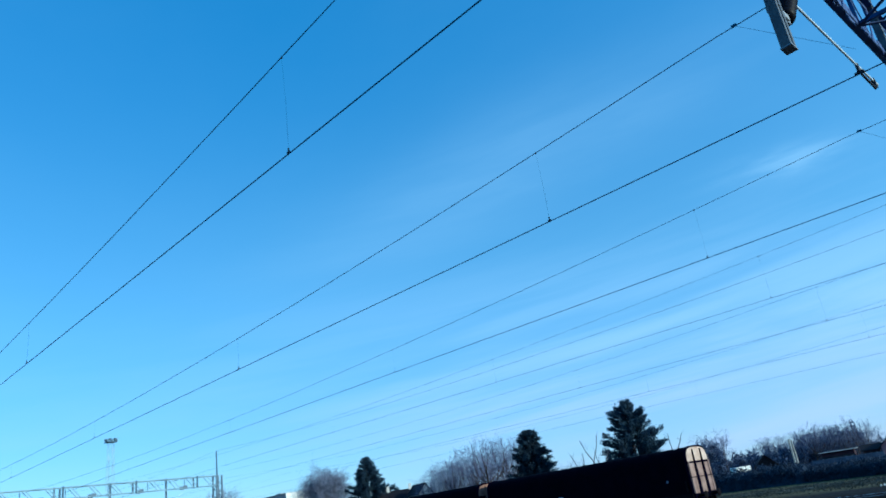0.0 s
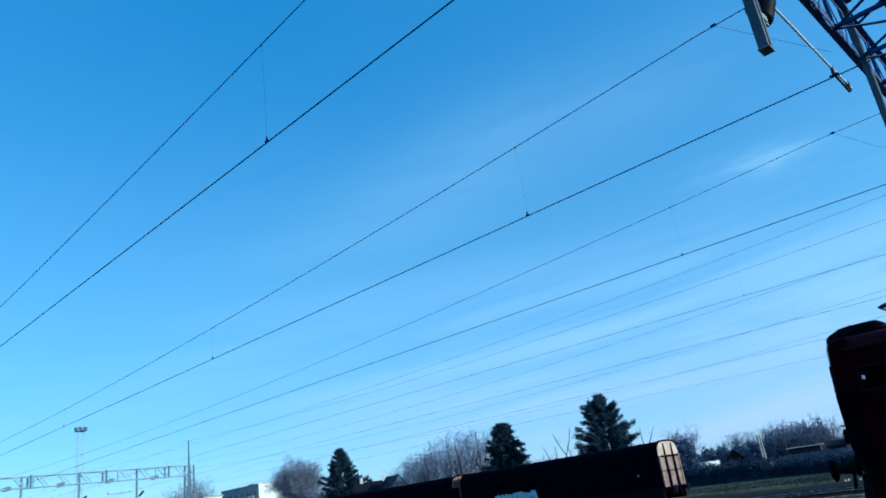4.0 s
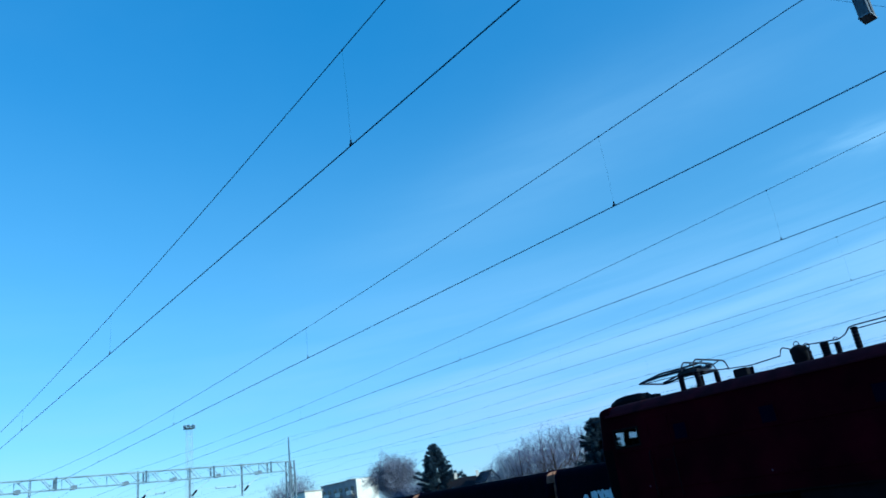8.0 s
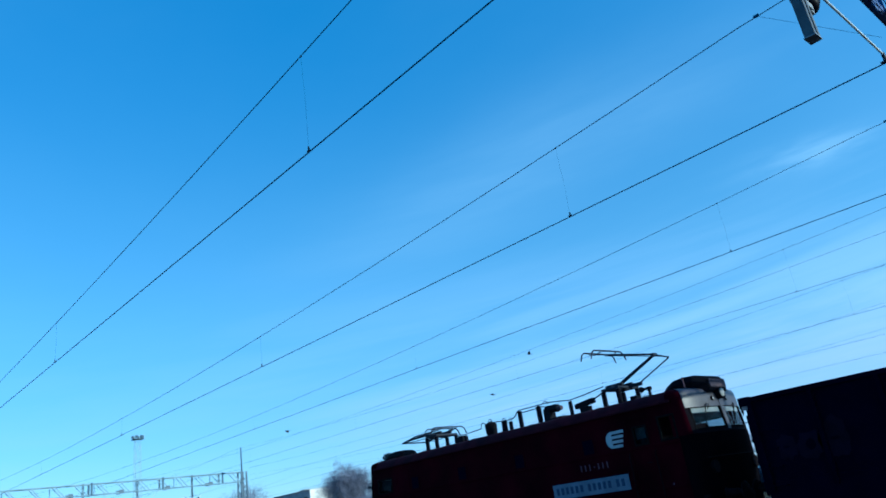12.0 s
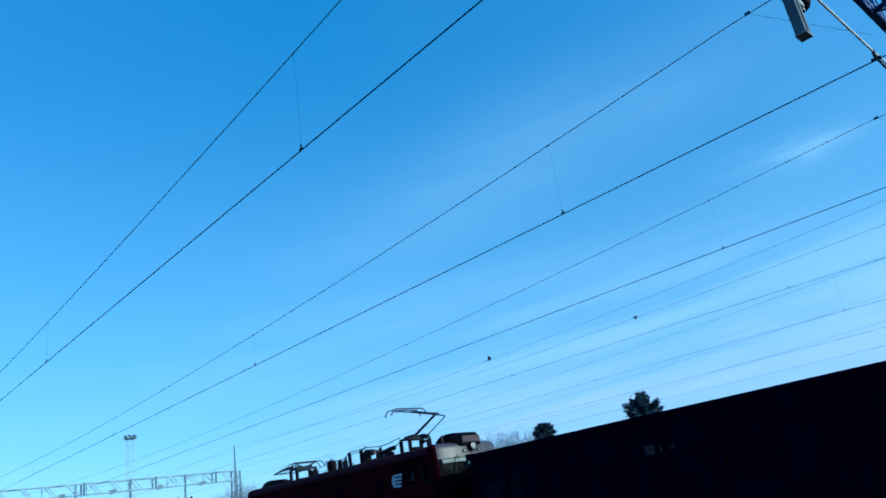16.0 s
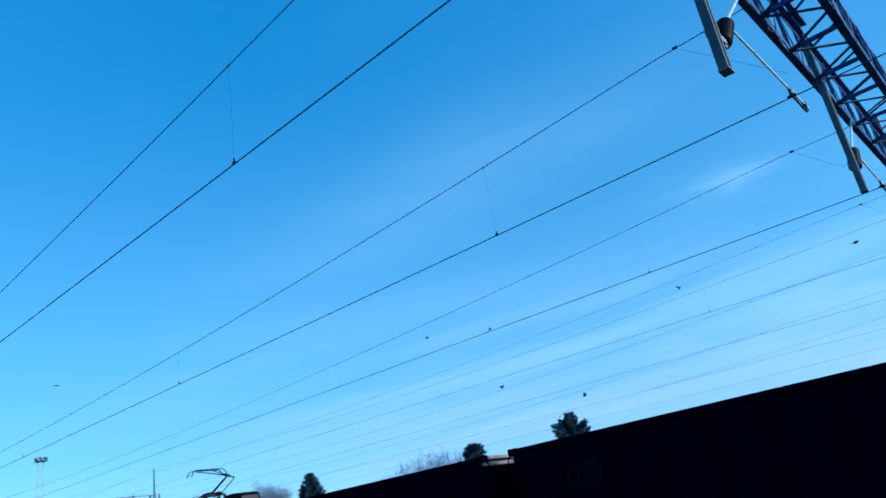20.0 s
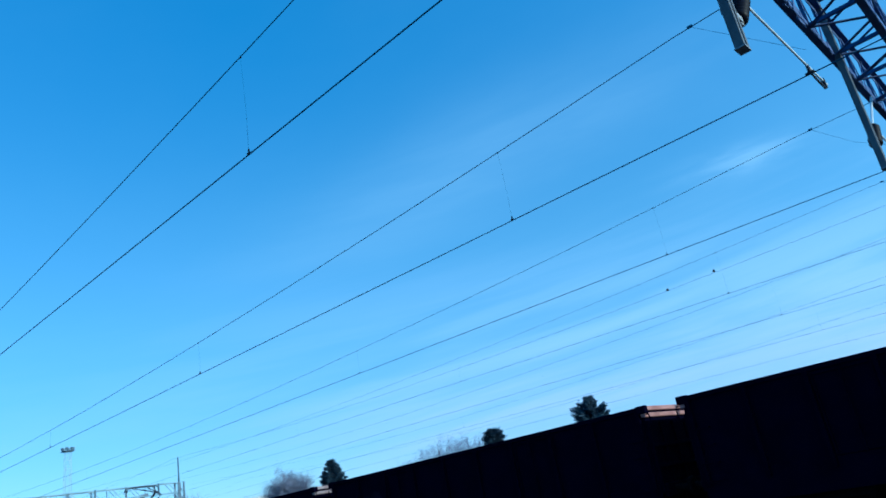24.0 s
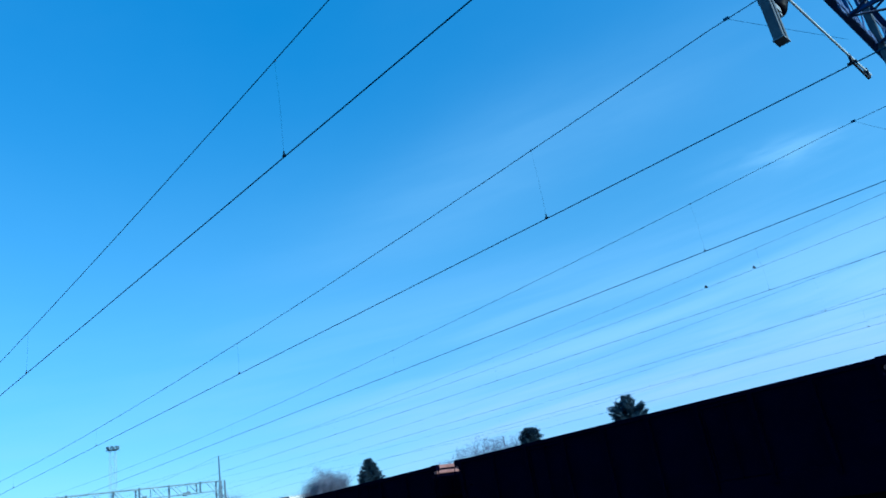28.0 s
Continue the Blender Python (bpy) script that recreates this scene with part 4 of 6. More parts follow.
        for xs2 in ([-1.34, -1.0, -0.5, -0.07], [0.07, 0.5, 1.0, 1.34]):
            g = Geo()
            for xa, xb in zip(xs2, xs2[1:]):
                g.add([at(xa, 2.64, -0.02), at(xb, 2.64, -0.02), at(xb, 3.2, -0.02), at(xa, 3.2, -0.02)], [(0, 1, 2, 3)])
            ws = part("windscreen", g, SCREENGLASS, loco, "bowed windscreen pane", smooth=True)
            part("screen_gasket", sheet(xs2, 2.64, 2.68, 0.04, 0.01).loft([[at(xs2[0], z, 0.01), at(xs2[0] + 0.04, z, 0.01), at(xs2[0] + 0.04, z, -0.04), at(xs2[0], z, -0.04)] for z in (2.64, 3.2)]).loft([[at(xs2[-1] - 0.04, z, 0.01), at(xs2[-1], z, 0.01), at(xs2[-1], z, -0.04), at(xs2[-1] - 0.04, z, -0.04)] for z in (2.64, 3.2)]), RUBBER, ws, "black rubber gasket")
            part("sun_visor", sheet(xs2, 3.06, 3.19, 0.012, -0.05), VISOR, ws, "grey lowered sun visor")
            xm = (xs2[0] + xs2[-1]) / 2
            part("wiper", Geo().tube([at(xm, 3.27, 0.05), at(xm - 0.1, 3.2, 0.06), at(xm - 0.18, 2.85, 0.03)], 0.014, 6).tube([at(xm + 0.06, 3.25, 0.05), at(xm - 0.04, 3.12, 0.05)], 0.012, 5).bar(at(xm - 0.14, 3.06, 0.02), at(xm - 0.24, 2.7, 0.02), 0.024), RUBBER, ws, "black wiper hung from the brow")
        for lx in (-0.36, 0.36):
            m = T(lx, s * (front_y(lx) - 0.12), 3.4) @ pose(0, 0, 0, -90 * s, 0, 0)
            lamp = part("marker_lamp", Geo().lathe([(0.055, -0.06), (0.06, 0.07), (0.05, 0.075)], m, 14), LOCO_DARK, loco, "small round marker lamp", smooth=True)
            part("lens", Geo().lathe([(0.048, 0.06), (0.04, 0.08), (0.02, 0.085)], m, 12), LAMP_GLASS, lamp, smooth=True)
        mirror = part("mirror_bracket", Geo().tube([(1.53, s * 6.55, 3.3), (1.72, s * 6.66, 3.36), (1.76, s * 6.68, 3.2), (1.76, s * 6.68, 2.95), (1.54, s * 6.6, 2.85)], 0.014, 6), RUBBER, loco, "black wire mirror bracket", smooth=True)
        part("mirror", Geo().box((1.71, s * 6.68 - 0.02, 3.0), (1.81, s * 6.68 + 0.02, 3.22)), RUBBER, mirror, bevel=0.008)
        # lamps
        m = T(0, s * 6.98, 3.53) @ pose(0, 0, 0, -90 * s, 0, 0)
        lamp = part("headlight", Geo().lathe([(0.1, -0.3), (0.15, -0.1), (0.155, 0.14), (0.13, 0.14)], m, 18), LOCO_DARK, loco, "round top headlight", smooth=True)
        part("lens", Geo().lathe([(0.125, 0.1), (0.11, 0.15), (0.05, 0.17)], m, 16), LAMP_GLASS, lamp, "clear lamp lens", smooth=True)
        for x in (-1.05, 1.05):
            m = T(x, s * (front_y(x) - 0.02), 1.72) @ pose(0, 0, 0, -90 * s, 0, 0)
            lamp = part("headlight", Geo().lathe([(0.15, -0.05), (0.16, 0.08), (0.13, 0.08)], m, 18), LOCO_DARK, loco, "low round headlight", smooth=True)
            part("lens", Geo().lathe([(0.125, 0.03), (0.11, 0.06), (0.05, 0.075)], m, 16), LAMP_GLASS, lamp, smooth=True)
        part("plough", Geo().loft([[(-1.3, s * 6.75, 0.25), (1.3, s * 6.75, 0.25), (1.2, s * 6.75, 0.95), (-1.2, s * 6.75, 0.95)], [(-1.3, s * 6.98, 0.2), (1.3, s * 6.98, 0.2), (1.2, s * 6.88, 0.95), (-1.2, s * 6.88, 0.95)]]), LOCO_DARK, loco)
        buffers(loco, s * 7.0, s)
        # doors with rails and steps
        ya, yb = (4.45, 5.1) if s > 0 else (-5.66, -4.98)
        door = part("cab_door", ring_frame(-W - 0.02, ya, yb, 1.1, 3.2, 0.03, 0.025), LOCO_RED, loco, "narrow cab door", bevel=0.006)
        part("door_handle", Geo().tube([(-W - 0.08, ya + 0.1, 2.05), (-W - 0.08, ya + 0.24, 2.05)], 0.015, 6), LOCO_DARK, door)
        for yy in (ya - 0.06, yb + 0.06):
            part("handrail", Geo().tube([(-W - 0.03, yy, 1.15), (-W - 0.1, yy, 1.2), (-W - 0.1, yy, 2.3), (-W - 0.03, yy, 2.35)], 0.014, 6), LOCO_DARK, loco)
        st = Geo()
        for k in range(3):
            st.box((-W - 0.02, ya, 0.35 + k * 0.25), (-W + 0.15, yb, 0.38 + k * 0.25))
        part("step_ladder", st, LOCO_DARK, loco)
    # roof: an arched sheet with a flat middle, drawn in at the ends
    sec = lambda y, h, wd: [(x * wd, y, z1 + z * h) for x, z in ((-1.53, 0.0), (-1.51, 0.09), (-1.4, 0.23), (-1.1, 0.3), (-0.5, 0.325), (0.5, 0.325), (1.1, 0.3), (1.4, 0.23), (1.51, 0.09), (1.53, 0.0))]
    part("roof", Geo().loft([sec(-6.34, 0.99, 1.0), sec(-5.8, 1.0, 1.0), sec(5.78, 1.0, 1.0), sec(6.34, 0.99, 1.0)]), LOCO_ROOF, loco, "sooty arched steel roof", smooth=True)
    for k in range(9):
        y = -5.2 + k * 1.3
        part("roof_seam", Geo().tube([(x, y, z1 + z + 0.01) for x, z in ((-1.51, 0.09), (-1.4, 0.23), (-1.1, 0.3), (-0.5, 0.325), (0.5, 0.325), (1.1, 0.3), (1.4, 0.23), (1.51, 0.09))], 0.007, 5), LOCO_ROOF, loco)
    for s in (-1, 1):
        for sx in (-0.62, 0.62):
            walkway = Geo().box((sx - 0.15, min(s * 1.9, s * 2.4), 3.77), (sx + 0.15, max(s * 1.9, s * 2.4), 3.8))
            part("walkway", walkway, LOCO_ROOF, loco)
        if s > 0:
            prof = ((5.62, 0.62, -0.05, 3.8), (5.72, 0.7, 0.05, 3.96), (5.84, 0.72, 0.15, 4.05), (6.1, 0.72, 0.4, 4.06), (6.4, 0.72, 0.7, 4.06), (6.62, 0.71, 0.71, 4.04), (6.86, 0.68, 0.68, 3.95), (6.94, 0.64, 0.64, 3.88))
        else:
            prof = ((5.72, 0.66, 0.66, 3.8), (5.95, 0.74, 0.74, 3.95), (6.15, 0.76, 0.76, 4.05), (6.4, 0.76, 0.76, 4.07), (6.72, 0.74, 0.74, 4.06), (6.98, 0.5, 0.5, 3.98), (7.04, 0.46, 0.46, 3.93))
        ac = Geo().loft([[(-wn, s * d, 3.58), (-wn, s * d, zt - 0.17), (-wn + 0.1, s * d, zt - 0.03), (-wn + 0.22, s * d, zt), (wf - 0.22, s * d, zt), (wf - 0.1, s * d, zt - 0.03), (wf, s * d, zt - 0.17), (wf, s * d, 3.58)] for d, wn, wf, zt in prof])
        unit = part("roof_air_conditioner", ac, AC_SHELL, loco, "grimy dark roof air conditioner", bevel=0.012)
        yc = prof[-1][0]
        # end face coloured pink to show sunlight falling on it
        part("end_grille", Geo().box((-0.42, min(s * yc, s * (yc + 0.03)), 3.68), (0.42, max(s * yc, s * (yc + 0.03)), 3.9)), AC_END, unit, "roof unit end face in sunlit pink", bevel=0.01)
        part("lid_seam", Geo().tube([(-0.5, s * 6.4, prof[4][3] + 0.006), (0.5, s * 6.4, prof[4][3] + 0.006)], 0.012, 5), LOCO_DARK, unit)
        part("junction_box", Geo().box((-1.0, s * 5.05 - 0.1, 3.7), (-0.75, s * 5.05 + 0.1, 3.86)), ROOF_UNIT, loco, "small roof junction box", bevel=0.015)
        if s > 0:
            stub = Geo().box((-0.72, 5.38, 3.68), (-0.56, 5.52, 3.9)).tube([(-0.64, 5.45, 3.88), (-0.64, 5.5, 3.99)], 0.055, 10, r1=0.045)
            part("relief_valve", stub, ROOF_UNIT, loco, "stubby roof valve behind the air conditioner", bevel=0.008)
            continue
        horn = part("horn", Geo().tube([(-0.5, s * 5.3, 3.72), (-0.5, s * 5.3, 4.0)], 0.045, 10).box((-0.56, s * 5.3 - 0.06, 3.97), (-0.44, s * 5.3 + 0.06, 4.07)), ROOF_UNIT, loco, "short roof horn on a stalk", bevel=0.008)
        part("horn_bell", Geo().lathe([(0.03, 0), (0.035, 0.12), (0.085, 0.22), (0.09, 0.24)], T(-0.5, s * 5.28, 4.03) @ pose(0, 0, 0, 90 * s, 0, 0), 14), ROOF_UNIT, horn, smooth=True)
        part("aerial", Geo().tube([(-1.0, -6.66, 3.62), (-1.0, -6.64, 4.02)], 0.022, 6), NUM_PAINT, loco, "stubby pinkish aerial")
    pantograph(loco, -4.03, True, -1, 0.26)
    pantograph(loco, 4.1, False, 1, 0.26)
    # high-voltage gear between the pantographs
    X = -0.58
    for y, h, r in ((2.22, 0.2, 0.055), (0.29, 0.34, 0.11), (0.0, 0.28, 0.075), (-0.46, 0.52, 0.085), (-1.28, 0.52, 0.095), (-2.56, 0.42, 0.07)):
        insulator((X, y, 3.74), (X, y, 3.8 + h), r, "roof_insulator", loco, 7)
    insulator((0.45, -1.0, 3.74), (0.45, -1.0, 4.3), 0.085, "roof_insulator", loco, 7)
    bus = Geo().tube([(X, 3.5, 4.16), (X, 2.75, 4.08), (X, 2.22, 4.03), (X, 1.4, 4.08), (X, 1.36, 4.22), (X, 1.28, 4.26), (X, 1.1, 4.17)], 0.016, 6)
    bus.tube([(X, 0.9, 4.2), (X, 0.4, 4.16), (X, 0.0, 4.13), (X, -0.1, 4.14), (X, -0.24, 4.2), (X, -0.36, 4.33), (X, -0.46, 4.35), (X, -1.28, 4.35), (X, -1.62, 4.36), (X, -2.2, 4.3), (X, -2.56, 4.25), (X, -3.1, 4.29), (X, -3.86, 4.38)], 0.017, 6)
    bus.tube([(X, -0.46, 4.26), (X, -1.28, 4.27)], 0.014, 6).tube([(X, 0.4, 4.08), (X, -0.08, 4.06)], 0.012, 6)
    for y, z, r in ((0.95, 4.24, 0.07), (0.02, 4.12, 0.06), (-1.56, 4.3, 0.1)):
        bus.tube([(X + 0.03, y + r * math.cos(a), z + r * 1.3 * math.sin(a)) for a in [radians(18 * k) for k in range(11)]], 0.011, 5)
    bus.tube([(X, -1.28, 4.33), (0.45, -1.0, 4.31)], 0.013, 6)
    bus.tube([(0.3, 1.1 + 0.07 * math.cos(a), 4.26 + 0.1 * math.sin(a)) for a in [radians(24 * k - 30) for k in range(11)]], 0.012, 5)
    part("bus_bar", bus, PANTO, loco, "thin roof bus bar", smooth=True)
    part("main_breaker", Geo().lathe([(0.12, 0), (0.16, 0.06), (0.195, 0.12), (0.2, 0.3), (0.21, 0.34), (0.2, 0.42), (0.12, 0.46), (0.05, 0.5)], T(X, 0.92, 3.74), 18), ROOF_UNIT, loco, "round main circuit breaker", smooth=True)
    part("surge_arrester", Geo().lathe([(0.07, 0), (0.1, 0.06), (0.07, 0.12), (0.1, 0.2), (0.07, 0.27), (0.09, 0.36), (0.05, 0.5)], T(0.3, 1.1, 3.75), 14), PORCELAIN, loco, smooth=True)
    tr = Geo().tube([(X, -1.6, 4.14), (X, -1.95, 4.13), (X, -2.06, 4.11)], 0.12, 14).box((X - 0.12, -1.78, 3.7), (X + 0.12, -1.54, 4.16))
    part("voltage_transformer", tr, ROOF_UNIT, loco, "dark barrel transformer", smooth=True)
    part("transformer_cap", Geo().tube([(X, -2.06, 4.11), (X, -2.2, 4.1)], 0.085, 12, r1=0.07), AC_END, loco, "pinkish transformer end", smooth=True)
    part("cable_tray", Geo().box((X - 0.18, -2.35, 3.7), (X + 0.18, -1.8, 3.84)), ROOF_UNIT, loco, bevel=0.012)
    part("resistor_box", Geo().box((-0.64, 2.36, 3.7), (-0.3, 2.72, 4.02)), ROOF_UNIT, loco, "low roof resistor box", bevel=0.02)
    sw = Geo().box((X - 0.12, -3.25, 3.7), (X + 0.12, -2.95, 3.95)).bar((X, -2.75, 4.0), (X, -3.45, 4.08), 0.16, 0.15).tube([(X, -3.4, 4.08), (X, -3.75, 4.2)], 0.025, 6)
    part("isolating_switch", sw, ROOF_UNIT, loco, "dark tilted isolating switch", bevel=0.012)
    # lettering on the side that faces the yard
    x = -W - 0.035
    plate = part("name_plate", Geo().box((x - 0.012, -4.72, 1.47), (x, -2.08, 1.87)), PLATE, loco, "dull blue-white sign board", bevel=0.004)
    yy = -2.2
    for n_chars in (6, 5, 2):
        for k in range(n_chars):
            part("letter_bar", Geo().box((x - 0.016, yy - 0.1, 1.58), (x - 0.011, yy, 1.77)), SIGN_BLUE, plate, "faded blue bar")
            yy -= 0.172
        yy -= 0.1
    for k in range(7):
        y = -3.2 - k * 0.15
        part("numeral_bar", Geo().box((x - 0.004, y - (0.06 if k == 3 else 0.045), 2.17 if k == 3 else 2.1), (x, y, 2.2 if k == 3 else 2.27)), NUM_PAINT, loco, "faint pale bar")
    emblem = Geo()
    for k in range(4):
        emblem.box((x - 0.006, -4.76 - 0.03 * k, 2.56 + k * 0.123), (x, -4.44, 2.635 + k * 0.123))
    arc = [(x - 0.006, -4.44 + 0.2 * math.cos(a), 2.782 + 0.222 * math.sin(a)) for a in [radians(-90 + i * 15) for i in range(13)]]
    inner = [(x - 0.006, -4.45, z) for _, _, z in arc]
    vs = arc + inner
    emblem.add(vs, [(i, i + 1, 13 + i + 1, 13 + i) for i in range(12)])
    part("emblem", emblem, WHITE_SIGN, loco, "white striped round emblem")
    for y in (-6.0, -1.9, 1.9, 5.4):
        part("data_patch", Geo().box((x - 0.004, y - 0.022, 1.43), (x, y + 0.022, 1.48)), NUM_PAINT, loco, "small white data patch")
    # bogies and underfloor gear
    for s in (-1, 1):
        yc = s * 3.85
        bg_ = part("bogie", Geo().box((-1.25, yc - 2.0, 0.55), (-1.05, yc + 2.0, 0.85)).box((1.05, yc - 2.0, 0.55), (1.25, yc + 2.0, 0.85)).box((-1.1, yc - 0.35, 0.5), (1.1, yc + 0.35, 0.85)), LOCO_DARK, loco, "black two-axle bogie", bevel=0.03)
        for a in (-1.35, 1.35):
            wheelset(bg_, yc + a, 0.62)
            for sx in (-1.18, 1.18):
                part("axle_box", Geo().box((sx - 0.12, yc + a - 0.2, 0.45), (sx + 0.12, yc + a + 0.2, 0.8)), LOCO_DARK, bg_, bevel=0.03)
        for a in (-0.5, 0.5):
            part("coil_spring", Geo().tube([(-1.2 + 0.09 * math.cos(k * 0.9), yc + a + 0.09 * math.sin(k * 0.9), 0.8 + k * 0.008) for k in range(30)], 0.018, 5), LOCO_DARK, bg_)
    part("battery_box", Geo().box((-1.4, -1.5, 0.4), (1.4, 1.5, 0.98)), LOCO_DARK, loco, bevel=0.04)
    return loco


def build_gondola():
    """An open high-sided wagon, 14.04 m over the buffers, origin at the front edge of its body on the rail."""
    g = thing("gondola_wagon", "open freight wagon with ribbed sides painted shade-dark", "wagon", group="wagons of the moving train")
    L, W, zf, zt = 12.9, 1.42, 1.2, 3.12
    for s in (-1, 1):
        side = part("side_wall", Geo().box((s * W - 0.02, -L, zf), (s * W + 0.02, 0, zt - 0.05)), GONDOLA, g, "steel side sheet painted shade-dark")
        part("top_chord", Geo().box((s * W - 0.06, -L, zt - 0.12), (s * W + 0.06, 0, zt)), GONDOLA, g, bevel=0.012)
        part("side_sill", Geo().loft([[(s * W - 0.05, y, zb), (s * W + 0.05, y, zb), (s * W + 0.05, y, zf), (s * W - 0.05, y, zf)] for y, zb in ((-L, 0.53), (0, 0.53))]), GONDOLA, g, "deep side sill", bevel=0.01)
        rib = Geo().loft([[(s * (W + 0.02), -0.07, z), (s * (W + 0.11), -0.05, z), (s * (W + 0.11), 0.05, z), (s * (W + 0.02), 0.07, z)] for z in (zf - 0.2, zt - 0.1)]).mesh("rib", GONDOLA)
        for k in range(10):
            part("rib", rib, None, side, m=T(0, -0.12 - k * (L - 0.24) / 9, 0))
        for k in (2, 6):
            ya = -0.12 - k * (L - 0.24) / 9
            dr = part("side_door", ring_frame(s * (W + 0.04), ya - 1.3, ya - 0.12, zf + 0.06, zt - 0.2, 0.04, 0.02), GONDOLA, g, "double side door", bevel=0.006)
            part("door_bar", Geo().tube([(s * (W + 0.09), ya - 0.7, zf), (s * (W + 0.09), ya - 0.7, zt - 0.15)], 0.02, 6), GONDOLA, dr)
    for y, f in ((0, 1), (-L, -1)):
        ew = part("end_wall", Geo().box((-W, y - 0.03, zf), (W, y + 0.03, zt - 0.02)), GONDOLA, g, "end wall painted shade-dark")
        part("end_beam", Geo().box((-W - 0.07, y - 0.08, zt - 0.1), (W + 0.07, y + 0.08, zt + 0.012)), GONDOLA_END, ew, "oxide-red top beam with sunlight in its colour", bevel=0.015)
        for sx in (-1, 1):
            part("corner_cap", Geo().box((sx * W - 0.09, y - 0.14, zt - 0.18), (sx * W + 0.09, y + 0.14, zt + 0.02)), GONDOLA, ew, bevel=0.015)
        part("end_beam", Geo().box((-W - 0.05, y + f * 0.03 - 0.07, zt - 0.27), (W + 0.05, y + f * 0.03 + 0.07, zt - 0.16)), GONDOLA_END, ew, bevel=0.015)
        for x in (-1.36, -0.7, 0.0, 0.7, 1.36):
            part("end_post", Geo().box((x - 0.06, y + f * 0.03 - 0.05, zf - 0.2), (x + 0.06, y + f * 0.03 + 0.05, zt - 0.4)), GONDOLA, ew, bevel=0.01)
        for sx in (-1, 1):
            part("grab_rail", Geo().tube([(sx * 1.4, y + f * 0.02, 2.9), (sx * 1.45, y + f * 0.18, 2.92), (sx * 1.46, y + f * 0.21, 2.8), (sx * 1.45, y + f * 0.17, 2.58), (sx * 1.4, y + f * 0.02, 2.55)], 0.016, 6), GONDOLA, g, "bent corner grab rail", smooth=True)
        for z in (1.6, 2.1):
            part("end_beam", Geo().box((-W, y + f * 0.06 - 0.04, z), (W, y + f * 0.06 + 0.04, z + 0.1)), GONDOLA, ew, bevel=0.01)
        part("headstock", Geo().box((-1.35, y + f * 0.02 - 0.12, 0.9), (1.35, y + f * 0.02 + 0.12, 1.22)), GONDOLA, g, bevel=0.015)
        buffers(g, y + f * 0.05, f)
        for k in range(5):
            rung = Geo().tube([(-W - 0.02, y - f * 0.1, 0.7 + k * 0.4), (-W - 0.14, y - f * 0.1, 0.7 + k * 0.4), (-W - 0.14, y - f * 0.5, 0.7 + k * 0.4), (-W - 0.02, y - f * 0.5, 0.7 + k * 0.4)], 0.012, 5)
            part("rung", rung, GONDOLA, g)
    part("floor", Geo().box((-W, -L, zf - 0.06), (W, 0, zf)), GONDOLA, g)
    under = Geo().box((-0.25, -L, 0.85), (-0.12, 0, zf - 0.06)).box((0.12, -L, 0.85), (0.25, 0, zf - 0.06))
    for k in range(7):
        under.box((-W, -0.8 - k * 1.88 - 0.05, 0.92), (W, -0.8 - k * 1.88 + 0.05, zf - 0.06))
    part("underframe", under, LOCO_DARK, g)
    for yc in (-2.0, -L + 2.0):
        b = part("bogie", Geo().box((-1.08, yc - 1.4, 0.34), (-0.94, yc + 1.4, 0.86)).box((0.94, yc - 1.4, 0.34), (1.08, yc + 1.4, 0.86)).box((-1.0, yc - 0.25, 0.42), (1.0, yc + 0.25, 0.82)), LOCO_DARK, g, "black freight bogie", bevel=0.03)
        for a in (-0.9, 0.9):
            wheelset(b, yc + a, 0.46)
            for sx in (-1.02, 1.02):
                part("axle_box", Geo().box((sx - 0.1, yc + a - 0.15, 0.36), (sx + 0.1, yc + a + 0.15, 0.62)), LOCO_DARK, b, bevel=0.02)
    part("brake_cylinder", Geo().tube([(0.5, -L / 2 - 0.4, 0.75), (0.5, -L / 2 + 0.4, 0.75)], 0.2, 14), LOCO_DARK, g, smooth=True)
    return g


